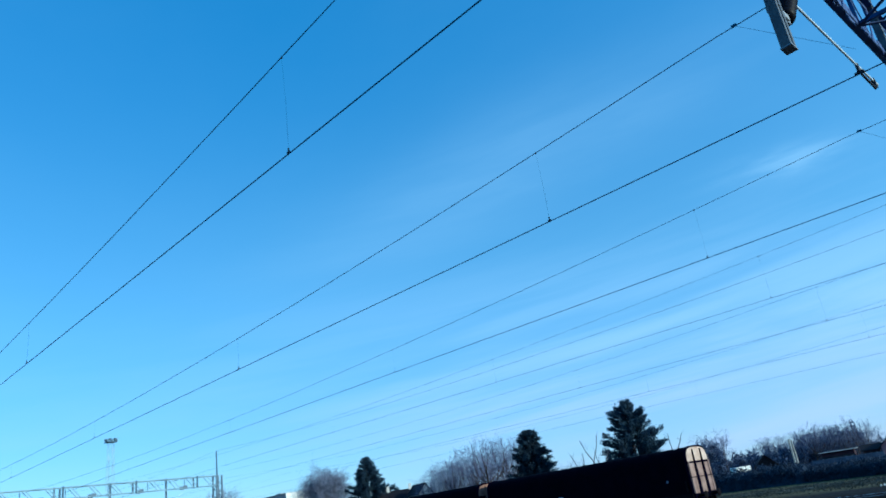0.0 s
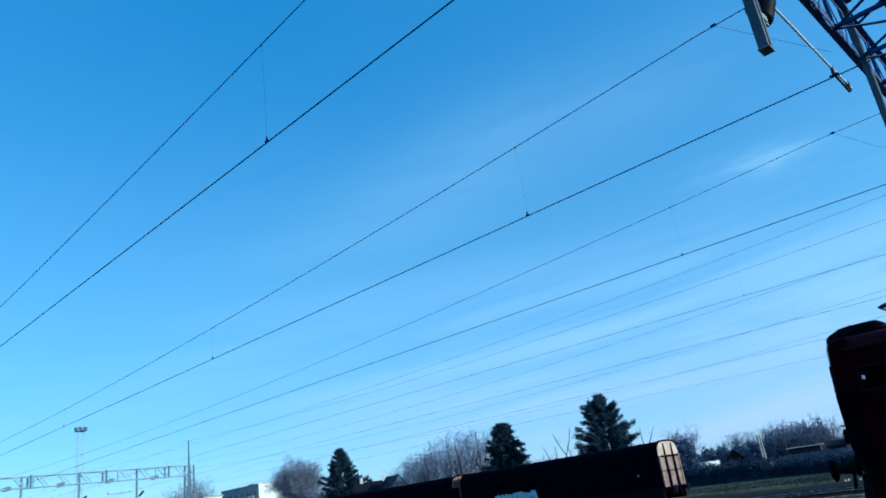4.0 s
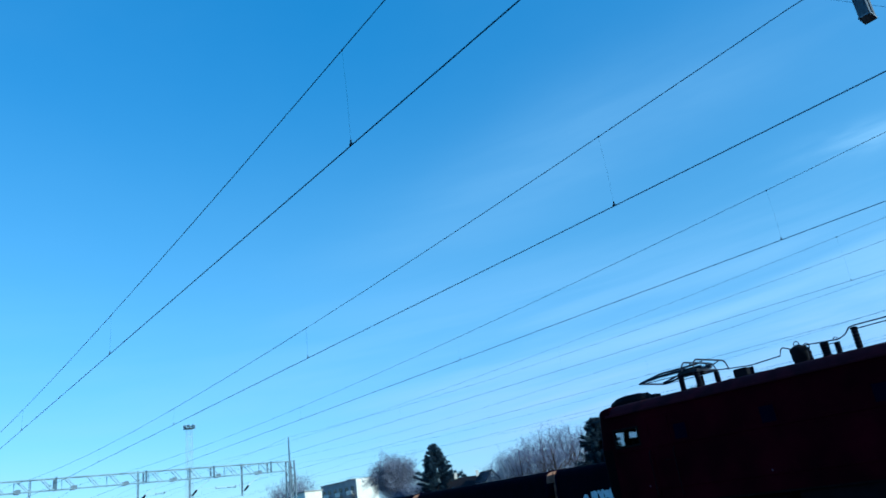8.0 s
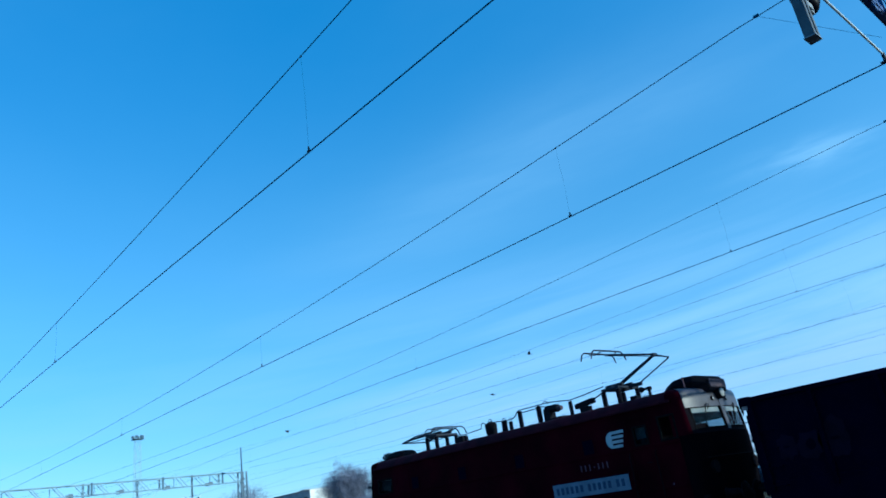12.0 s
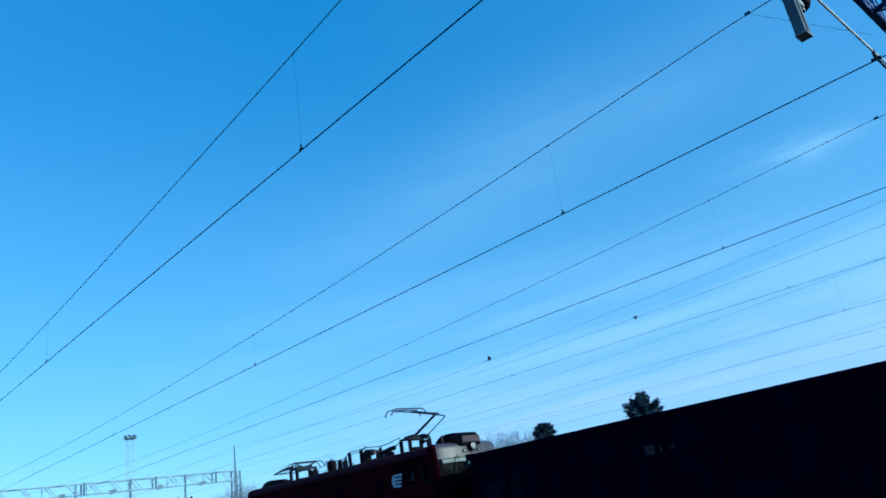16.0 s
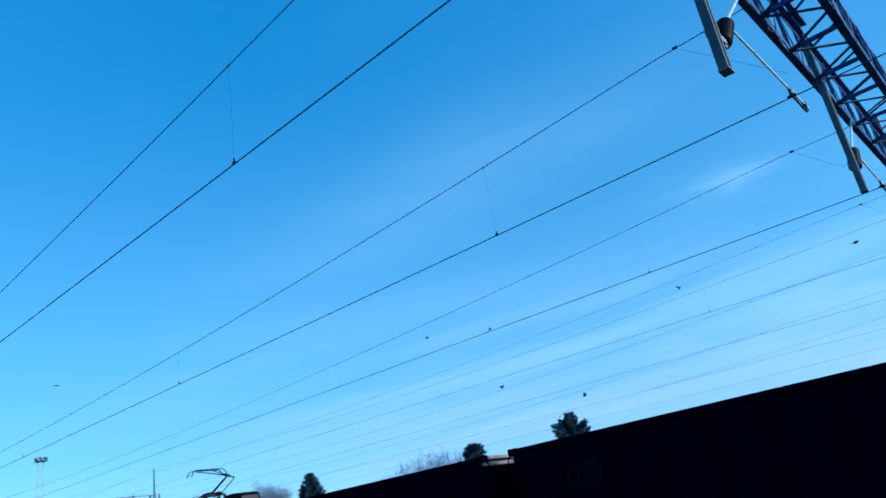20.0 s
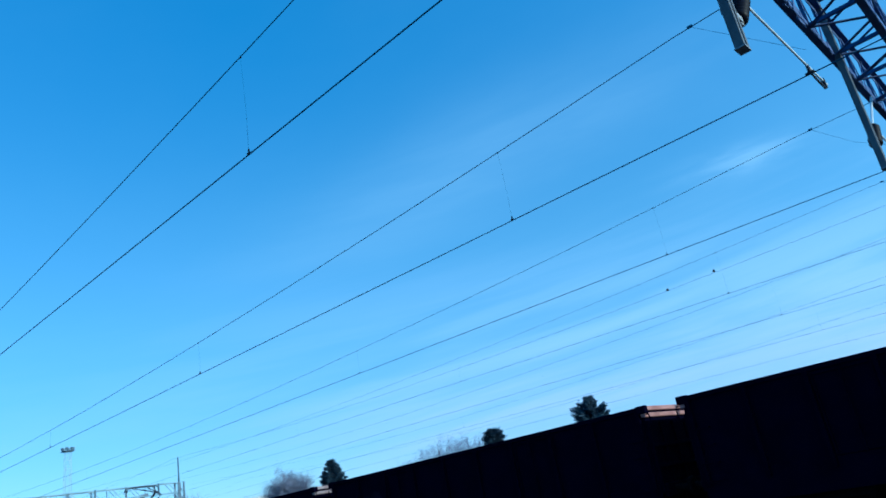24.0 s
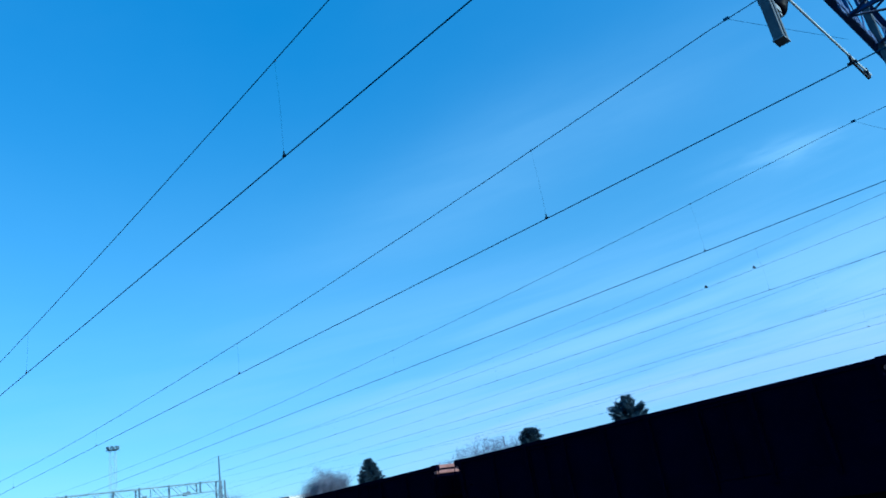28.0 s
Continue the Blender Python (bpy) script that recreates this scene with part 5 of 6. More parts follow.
def build_hooded_wagon(lower):
    """A long flat wagon under a dark sliding tarpaulin with arched end walls; origin at its near end on the rail."""
    w = thing("hooded_wagon", "dark tarpaulin-covered wagon with rusty arched end walls", "wagon", group="parked hooded wagons")
    L, W, zf, zt = 17.5, 1.42, 1.2, 4.08

    def arch(y, grow=0.0):
        pts = [(-W - grow, y, zf - 0.02)]
        for i in range(15):
            a = math.pi - math.pi * i / 14
            c, s = math.cos(a), math.sin(a)
            pts.append(((W + grow) * math.copysign(abs(c) ** 0.55, c), y, 3.15 + (zt - 3.15 + grow) * abs(s) ** 0.75))
        pts.append((W + grow, y, zf - 0.02))
        return pts
    rings = []
    for i in range(36):
        y = 0.14 + (L - 0.28) * i / 35
        rings.append(arch(y, 0.012 if i % 2 else -0.03))
    part("tarpaulin", Geo().loft(rings), HOOD, w, "ribbed tarpaulin hood painted shade-black", smooth=True)
    for y, f in ((0.0, -1), (L, 1)):
        ew = part("end_wall", Geo().loft([arch(y - 0.06, 0.05), arch(y + 0.1 * 1, 0.05)]), GONDOLA, w, "arched end wall with a dark rim", bevel=0.015)
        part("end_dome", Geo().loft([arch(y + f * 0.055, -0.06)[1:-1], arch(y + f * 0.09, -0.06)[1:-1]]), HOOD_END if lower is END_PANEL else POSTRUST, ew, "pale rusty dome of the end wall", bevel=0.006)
        part("end_panel", Geo().box((-W + 0.04, y + f * 0.075 - 0.02, zf), (W - 0.04, y + f * 0.075 + 0.02, 3.06)), lower, ew, "faded lower end panel", bevel=0.006)
        for x in (-0.52, 0.52):
            zt2 = 4.0 - 0.42 * x * x
            part("stiffener", Geo().loft([[(x - k, y + f * 0.09, z), (x - k * 0.7, y + f * 0.17, z), (x + k * 0.7, y + f * 0.17, z), (x + k, y + f * 0.09, z)] for z, k in ((zf, 0.19), (2.4, 0.15), (3.05, 0.1), (zt2 - 0.3, 0.055), (zt2, 0.03))]), POSTRUST if lower is not END_PANEL else GONDOLA, ew, "dark upright stiffener", bevel=0.006)
        for x in (-1.3, 1.3):
            part("stiffener", Geo().loft([[(x - 0.1, y + f * 0.09, z), (x - 0.07, y + f * 0.15, z), (x + 0.07, y + f * 0.15, z), (x + 0.1, y + f * 0.09, z)] for z in (zf, 2.4, 3.15)]), lower, ew, bevel=0.006)
        part("cross_rail", Geo().box((-W, y + f * 0.12 - 0.04, 2.15), (W, y + f * 0.12 + 0.04, 2.2)), GONDOLA, ew, bevel=0.008)
        part("cross_rail", Geo().box((-W, y + f * 0.1 - 0.03, 3.02), (W, y + f * 0.1 + 0.03, 3.12)), GONDOLA, ew, "darker cross rail", bevel=0.01)
        part("headstock", Geo().box((-1.4, y - 0.12, 0.88), (1.4, y + 0.12, 1.2)), GONDOLA, w, bevel=0.015)
        buffers(w, y + f * 0.05, f)
    for s in (-1, 1):
        part("side_sill", Geo().box((s * W - 0.07, 0, 0.42), (s * W + 0.07, L, 1.2)), LOCO_DARK, w, bevel=0.012)
        lock = Geo().box((s * (W + 0.02) - 0.03, 0.25, 1.3), (s * (W + 0.02) + 0.03, 0.4, 2.0))
        part("hood_lock", lock, LOCO_DARK, w)
        part("lock_disc", Geo().lathe([(0.09, 0), (0.09, 0.02), (0.07, 0.03)], T(s * (W + 0.03), 1.6, 2.1) @ pose(0, 0, 0, 0, 90 * s, 0), 14), PLATE, w, "dull round disc")
    under = Geo().box((-0.3, 0, 0.7), (-0.1, L, 1.2)).box((0.1, 0, 0.7), (0.3, L, 1.2))
    part("underframe", under, LOCO_DARK, w)
    part("deck", Geo().box((-W, 0, 1.12), (W, L, 1.19)), LOCO_DARK, w)
    for yc in (2.4, L - 2.4):
        b = part("bogie", Geo().box((-1.08, yc - 1.4, 0.34), (-0.94, yc + 1.4, 0.86)).box((0.94, yc - 1.4, 0.34), (1.08, yc + 1.4, 0.86)).box((-1.0, yc - 0.25, 0.42), (1.0, yc + 0.25, 0.82)), LOCO_DARK, w, "black freight bogie", bevel=0.03)
        for a in (-0.9, 0.9):
            wheelset(b, yc + a, 0.46)
    return w


def add_graffiti(w, y0, z0, k, x=-1.49, mat=None, n_blobs=6, size=1.0):
    """Fat rounded outline blobs, no real letters."""
    rnd = random.Random(k)
    for i in range(n_blobs):
        g = Geo()
        yc, zc = y0 + i * 0.72 * size, z0 + rnd.uniform(-0.05, 0.05)
        ry, rz = size * rnd.uniform(0.3, 0.5), size * rnd.uniform(0.35, 0.7)
        wob = [rnd.uniform(0.78, 1.12) for _ in range(18)]
        n = 18
        out = [(x, yc + wob[j] * ry * math.cos(2 * math.pi * j / n), zc + wob[j] * rz * math.sin(2 * math.pi * j / n)) for j in range(n)]
        hole = [(x, yc + 0.3 * ry * math.cos(a), zc + (0.4 if i % 3 == 1 else 0.08) * rz * math.sin(a)) for a in [2 * math.pi * j / n for j in range(n)]]
        g.v = out + hole
        g.f = [(j, n + j, n + (j + 1) % n, (j + 1) % n) for j in range(n)]
        part("graffiti_blob", g, mat or GRAFFITI, w, "faded violet spray-painted blob" if mat else "pale spray-painted blob")


LOCO = build_locomotive()
WAGONS = [build_gondola()]
WAGONS[0].matrix_basis = T(TRACKS[3], 0, 0)
for _i in range(5):
    WAGONS.append(copy_thing(WAGONS[0], T(TRACKS[3], -14.05 * (_i + 1), 0)))
for _o in WAGONS[0].children_recursive:
    if _o.data and _o.data.materials and _o.data.materials[0] is GONDOLA_END:
        _o.data = _o.data.copy()
        _o.data.materials[0] = LILAC_END
        _o["label"] = "lilac-grey top beam with sunlight in its colour"
_hood = build_hooded_wagon(END_PANEL)
_hood.matrix_basis = T(SIDING_X, 23.8, SIDING_Z)
# far wagons: end walls coloured darker for the shade between wagons
_far_hood = build_hooded_wagon(GONDOLA)
_far_hood.matrix_basis = T(SIDING_X, 23.8 + 18.7, SIDING_Z)
copy_thing(_far_hood, T(SIDING_X, 23.8 + 37.4, SIDING_Z))
_x, _rnd = -1.475, random.Random(12)
_top = [(10.15 + 0.19 * k, 2.12 + _rnd.uniform(-0.12, 0.1)) for k in range(22)]
_low = [(10.0 + 0.2 * k, 1.22 + _rnd.uniform(-0.06, 0.08)) for k in range(22)]
_g = Geo()
_g.add([(_x, y, z) for y, z in _low] + [(_x, y, z) for y, z in _top], [(k + 1, k, 22 + k, 23 + k) for k in range(21)])
_tag = part("graffiti", _g, GRAFFITI, _hood, "pale spray-painted patch")
for _y, _z, _h, _w in ((10.6, 1.7, 0.3, 0.05), (11.1, 1.5, 0.34, 0.07), (11.95, 1.62, 0.5, 0.13), (12.5, 1.4, 0.2, 0.05), (12.9, 1.75, 0.3, 0.05), (13.45, 1.68, 0.5, 0.12), (13.95, 1.5, 0.36, 0.05)):
    part("graffiti_stroke", Geo().add([(_x - 0.004, _y - _w, _z - _h * 0.5), (_x - 0.004, _y + _w, _z - _h * 0.45), (_x - 0.004, _y + _w * 0.5, _z + _h * 0.5), (_x - 0.004, _y - _w * 0.2, _z + _h * 0.35)], [(0, 1, 2, 3)]), HOOD, _tag, "dark gap between painted shapes")
add_graffiti(_hood, 14.72, 1.72, 3, _x, None, 1, 0.62)
for _w, _y, _z, _k, _n in ((0, -1.75, 1.9, 5, 3), (1, -2.35, 2.1, 6, 2), (3, -5.2, 1.95, 7, 3)):
    add_graffiti(WAGONS[_w], _y, _z, _k, -1.452, FADED_SPRAY, _n, 0.75)
MARK_Y = -6.65
part("data_patch", Geo().box((-1.456, MARK_Y - 0.14, 2.12), (-1.446, MARK_Y + 0.14, 2.36)), NUM_BAR, WAGONS[0], "faint stencilled data patch")
for _i in range(4):
    part("mark_bar", Geo().box((-1.454, MARK_Y - 0.38 - 0.12 * _i, 2.16), (-1.446, MARK_Y - 0.3 - 0.12 * _i, 2.27)), NUM_BAR, WAGONS[0], "faint stencilled bar")


# ---- trees, hedge and buildings beyond the yard ----
FIELD_Z = ground_z(100)


def conifer(pos, height, radius, base, seed, shape, lean=0.0, lift=0.0):
    """Trunk, limbs and a crown of needle sprays; shape(f) gives the crown's half-width at height fraction f."""
    rnd = random.Random(seed)
    t = thing("conifer_tree", "dark green conifer with uneven drooping boughs", "tree", T(*pos), group="conifers")
    part("trunk", Geo().tube([(0, 0, -0.3), (0.05, 0.02, height * 0.4), (lean, 0, height * 0.8), (lean * 1.2, 0, height * 0.98)], height * 0.02, 8, r1=0.03), BARK, t, "grey-brown trunk")
    limbs, crown = Geo(), Geo()
    z = base
    while z < height * 0.97:
        f = (z - base) / (height - base)
        r = radius * shape(f)
        k = rnd.randint(6, 9)
        a0 = rnd.uniform(0, 6.3)
        for j in range(k):
            a = a0 + 2 * math.pi * j / k + rnd.uniform(-0.35, 0.35)
            ln = r * rnd.uniform(0.55, 1.12)
            rise = ln * (0.25 * f + lift + rnd.uniform(-0.16, 0.12))
            p0 = Vector((lean * f, 0, z))
            p1 = p0 + Vector((math.cos(a) * ln, math.sin(a) * ln, rise))
            mid = (p0 + p1) / 2 + Vector((0, 0, -(0.06 + 0.3 * lift) * ln))
            limbs.tube([p0, mid, p1], 0.05 * (1.2 - f), 4, False, 0.012)
            m = max(20, int(ln * 78))
            for q in range(m):
                u = 0.22 + 0.8 * (q + rnd.random()) / m
                c = (p0.lerp(mid, u * 2) if u < 0.5 else mid.lerp(p1, u * 2 - 1)) + Vector((rnd.gauss(0, 0.16), rnd.gauss(0, 0.16), rnd.gauss(0.03, 0.18))) * (0.6 + 0.45 * ln / max(radius, 0.1) * 1.2)
                d = (p1 - p0).normalized() * 0.7 + Vector((rnd.gauss(0, 0.6), rnd.gauss(0, 0.6), rnd.gauss(0.15, 0.4)))
                d.normalize()
                s = rnd.uniform(0.18, 0.44) * (0.75 + height / 50)
                e = d.cross(Vector((rnd.random(), rnd.random(), rnd.random() + 0.2))).normalized()
                h = d.cross(e)
                wd = s * rnd.uniform(0.13, 0.24)
                tip = c + d * s
                crown.add([c - e * wd - d * s * 0.3, c + e * wd * 0.6 + h * wd * 0.7, c + e * wd * 0.5 - h * wd * 0.8, tip], [(0, 1, 3), (1, 2, 3), (2, 0, 3), (0, 2, 1)])
        z += height * rnd.uniform(0.028, 0.046) * (1.1 - 0.35 * f)
    part("bough_wood", limbs, BARK, t)
    part("crown", crown, NEEDLE, t, "dark needle-covered boughs")
    return t


def bare_tree(pos, height, width, seed, limbs=10, density=1.0, name="bare_tree", trunk=0.25, label="leafless grey-brown winter tree with fine twigs", dome=False, stout=1.0):
    """A leafless tree: limbs rising from the stem to an uneven crown, forking three times into fine twigs; width is the crown's half-width over its height."""
    rnd = random.Random(seed)
    t = thing(name, label, "tree", T(*pos), group="leafless trees")
    wood, fine = Geo(), Geo()
    h, w = height, width * height
    lean = Vector((rnd.gauss(0, 0.03), rnd.gauss(0, 0.03), 1)) * h
    wood.tube([(0, 0, -0.2), lean * 0.3, lean * 0.62, lean * 0.93], 0.012 * h * stout, 7, False, 0.02)

    def side(d):
        v = Vector((rnd.gauss(0, 1), rnd.gauss(0, 1), rnd.gauss(0, 1)))
        return (v - d * v.dot(d)).normalized()

    def shoot(p, d, ln, r, lev):
        bend = side(d) * 0.22 + Vector((0, 0, 0.12))
        mid = p + d * ln * 0.55
        q = mid + (d + bend).normalized() * ln * 0.45
        if lev:
            fine.tube([p, mid, q], r, 3, False, r * 0.5)
        else:
            fine.tube([p, q], r, 3, False, r * 0.6)
            return
        n = max(2, round((6, 6)[lev - 1] * density * rnd.uniform(0.7, 1.2)))
        for k in range(n):
            u = 0.2 + 0.85 * (k + rnd.random()) / n
            d2 = (d * 0.75 + side(d) * rnd.uniform(0.6, 1.3) + Vector((0, 0, 0.06))).normalized()
            shoot(p.lerp(mid, u / 0.55) if u < 0.55 else mid.lerp(q, min(1, (u - 0.55) / 0.45)), d2, ln * rnd.uniform(0.38, 0.62), r * 0.5, lev - 1)
    for i in range(limbs):
        a = i * 2.4 + rnd.uniform(-0.4, 0.4)
        z0 = h * (trunk + 0.34 * i / limbs)
        out = w * rnd.uniform(0.35, 1.0)
        z1 = h * (1.0 - 0.32 * (out / w) ** 2) * rnd.uniform(0.84, 1.0) if not dome else h * (0.42 + 0.55 * math.sqrt(1 - 0.98 * (out / w) ** 2)) * rnd.uniform(0.8, 1.0)
        p0 = lean * (z0 / h)
        p2 = Vector((math.cos(a) * out, math.sin(a) * out, max(z1, z0 + 0.15 * h)))
        p1 = p0.lerp(p2, 0.45) + Vector((math.cos(a), math.sin(a), 0)) * out * 0.16
        wood.tube([p0, p1, p2], 0.0062 * h * stout, 5, False, 0.012)
        n = round(8 * density)
        for k in range(n):
            u = 0.25 + 0.75 * (k + rnd.random()) / n
            p, d = (p0.lerp(p1, u * 2), (p1 - p0)) if u < 0.5 else (p1.lerp(p2, u * 2 - 1), (p2 - p1))
            d = d.normalized()
            d2 = (d * 0.8 + side(d) * rnd.uniform(0.6, 1.3) + Vector((0, 0, 0.1))).normalized()
            shoot(p, d2, h * rnd.uniform(0.1, 0.19), 0.0021 * h, 2)
    top = max(v[2] for v in wood.v + fine.v)
    for g in (wood, fine):
        g.v = [(x, y, z * height / top) for x, y, z in g.v]
    part("trunk", wood, BARK, t, "dull bark")
    # trees beyond 160 m and the pollard take the haze-paled twigs
    tagged(part("twig_crown", fine, TWIG_HAZE if Vector(pos).length > 160 or name == "pollard_tree" else TWIG, t, "fine leafless twigs"), kind="stuff")
    return t


def dead_tree(pos, height, lean, seed):
    """A lopped tree: one stem, a fork of two limbs and a few stubs."""
    rnd = random.Random(seed)
    t = thing("dead_tree", "small dead tree with few bare branches", "tree", T(*pos), group="dead trees")
    side = Vector((math.cos(2.2), math.sin(2.2), 0))
    foot, fork = Vector((0, 0, -0.2)), Vector((0, 0, height * 0.62)) + side * lean * 0.6
    part("trunk", Geo().tube([foot, foot.lerp(fork, 0.5) + side * 0.08, fork], 0.14, 7, r1=0.085), BARK, t, "dull bark", smooth=True)
    for s in (-1, 1):
        tip = fork + side * (s * height * rnd.uniform(0.09, 0.14) + lean * 0.5) + Vector((0, 0, height * rnd.uniform(0.3, 0.38)))
        mid = fork.lerp(tip, 0.5) + side * s * 0.15
        limb = part("limb", Geo().tube([fork, mid, tip], 0.075, 6, r1=0.03), BARK, t, smooth=True)
        for k in range(5):
            a = fork.lerp(tip, rnd.uniform(0.35, 1.0))
            b = a + side * rnd.uniform(-0.5, 0.6) * s + Vector((0, rnd.uniform(-0.3, 0.3), rnd.uniform(0.25, 0.8)))
            part("twig", Geo().tube([a, a.lerp(b, 0.5) + Vector((0, 0, 0.05)), b], 0.022, 4, r1=0.008), TWIG, limb)
    return t


def bush_row(name, label, p, q, height, depth, seed, mat, count, leaf=0.3):
    """An uneven row of leafy clumps from p to q, one mass."""
    rnd = random.Random(seed)
    g = Geo()
    p, q = Vector(p), Vector(q)
    across = (q - p).cross(Vector((0, 0, 1))).normalized()
    for i in range(count):
        u = rnd.random()
        h = height * (0.78 + 0.22 * math.sin(u * 37 + seed) * math.sin(u * 91)) * rnd.uniform(0.85, 1.08)
        c = p.lerp(q, u) + across * rnd.gauss(0, depth * 0.35) + Vector((0, 0, h * math.sqrt(rnd.random())))
        d = Vector((rnd.gauss(0, 1), rnd.gauss(0, 1), rnd.gauss(0.4, 0.7))).normalized()
        e = d.orthogonal().normalized()
        f = d.cross(e)
        s = leaf * rnd.uniform(0.6, 1.3)
        g.add([c - e * s * 0.6, c + e * s * 0.4 + f * s * 0.5, c + e * s * 0.3 - f * s * 0.5, c + d * s], [(0, 1, 3), (1, 2, 3), (2, 0, 3), (0, 2, 1)])
    n = 40
    for i in range(n):
        u, v = i / n, (i + 1) / n
        hh = height * 0.62 * rnd.uniform(0.85, 1.1)
        a, b = p.lerp(q, u), p.lerp(q, v)
        g.loft([[a - across * depth * 0.3, a + across * depth * 0.3, a + across * depth * 0.2 + Vector((0, 0, hh)), a - across * depth * 0.2 + Vector((0, 0, hh))], [b - across * depth * 0.3, b + across * depth * 0.3, b + across * depth * 0.2 + Vector((0, 0, hh)), b - across * depth * 0.2 + Vector((0, 0, hh))]])
    return thing(name, label, "hedge", kind="stuff", geo=g, mat=mat)


def house(pos, turn, w, d, eave, ridge, wall, roof, label, chimneys=1, windows=3, thick=0.16):
    """A gabled house with openings, eaves and chimney stacks; w runs along the ridge."""
    h = thing("house", label, "house", T(*pos) @ pose(0, 0, 0, 0, 0, turn), group="houses past the hedge")
    walls = Geo().box((-w / 2, -d / 2, -0.3), (w / 2, d / 2, eave))
    walls.loft([[(-w / 2 + 0.01, -d / 2, eave), (-w / 2 + 0.01, d / 2, eave), (-w / 2 + 0.01, 0, ridge)], [(w / 2 - 0.01, -d / 2, eave), (w / 2 - 0.01, d / 2, eave), (w / 2 - 0.01, 0, ridge)]])
    part("wall", walls, wall, h)
    for s in (-1, 1):
        sl = (ridge - eave) / (d / 2)
        o = 0.35
        part("roof_slope", Geo().loft([[(x, s * (d / 2 + o), eave - sl * o + 0.04), (x, 0, ridge + 0.04), (x, 0, ridge + 0.04 + thick), (x, s * (d / 2 + o), eave - sl * o + 0.04 + thick)] for x in (-w / 2 - 0.3, w / 2 + 0.3)]), roof, h)
    for i in range(windows):
        x = -w / 2 + w * (i + 0.5) / windows
        for s in (-1, 1):
            wd = part("window", Geo().box((x - 0.5, s * d / 2 - 0.04, 0.9), (x + 0.5, s * d / 2 + 0.03, min(eave - 0.3, 2.2))), DARKGLASS, h)
            part("window_sill", Geo().box((x - 0.6, s * d / 2 - 0.02, 0.82), (x + 0.6, s * d / 2 + 0.12, 0.89)), PLASTER, wd)
    for i in range(chimneys):
        x = -w * 0.3 + i * w * 0.55
        part("chimney", Geo().box((x - 0.3, -0.3, ridge - 0.6), (x + 0.3, 0.3, ridge + 1.0)).box((x - 0.36, -0.36, ridge + 1.0), (x + 0.36, 0.36, ridge + 1.12)), PLASTER, h, "white chimney stack")
    return h


def apartment_block():
    """A four-storey flat-roofed block with balconies on the yard side and a white end wall."""
    x0, y0, z0 = 121.0, 195.5, FIELD_Z
    wd, ln, st, n = 7.6, 22.0, 3.4, 4
    a = thing("apartment_building", "grey four-storey flat-roofed block with white balconies", "building", T(x0, y0, z0))
    part("wall", Geo().box((0, 0.25, -0.3), (wd, ln, n * st + 0.9)), PANEL, a, "pale grey panel walls")
    part("end_wall", Geo().box((-0.1, 0.0, -0.3), (wd + 0.1, 0.25, n * st + 1.15)), PLASTER, a, "bright white end wall")
    part("roof", Geo().box((-0.3, 0.0, n * st + 0.9), (wd + 0.2, ln + 0.3, n * st + 1.1)).box((3, 8, n * st + 1.1), (6, 11, n * st + 1.7)), PLASTER_GREY, a, "flat roof slab", bevel=0.04)
    for k in range(n):
        for j in range(6):
            y = 1.8 + j * 3.5
            w = part("window", Geo().box((-0.06, y, k * st + 1.2), (0.02, y + 1.7, k * st + 2.6)), DARKGLASS, a, "dark window")
            part("frame", Geo().box((-0.08, y + 0.8, k * st + 1.2), (-0.05, y + 0.9, k * st + 2.6)).box((-0.1, y - 0.1, k * st + 1.1), (-0.02, y + 1.8, k * st + 1.2)), PLASTER, w)
            if j % 2 == 0 and k:
                b = part("balcony", Geo().box((-1.2, y - 0.5, k * st + 0.1), (0, y + 2.5, k * st + 0.25)), CONCRETE, a, "projecting balcony")
                part("parapet", Geo().box((-1.25, y - 0.5, k * st + 0.1), (-1.13, y + 2.5, k * st + 1.35)), PLASTER, b, "white parapet")
    for j in range(3):
        part("aerial", Geo().tube([(2 + j * 2.5, 5 + j * 5, n * st + 1.0), (2 + j * 2.5, 5 + j * 5, n * st + 2.6)], 0.04, 5), TOWERSTEEL, a)


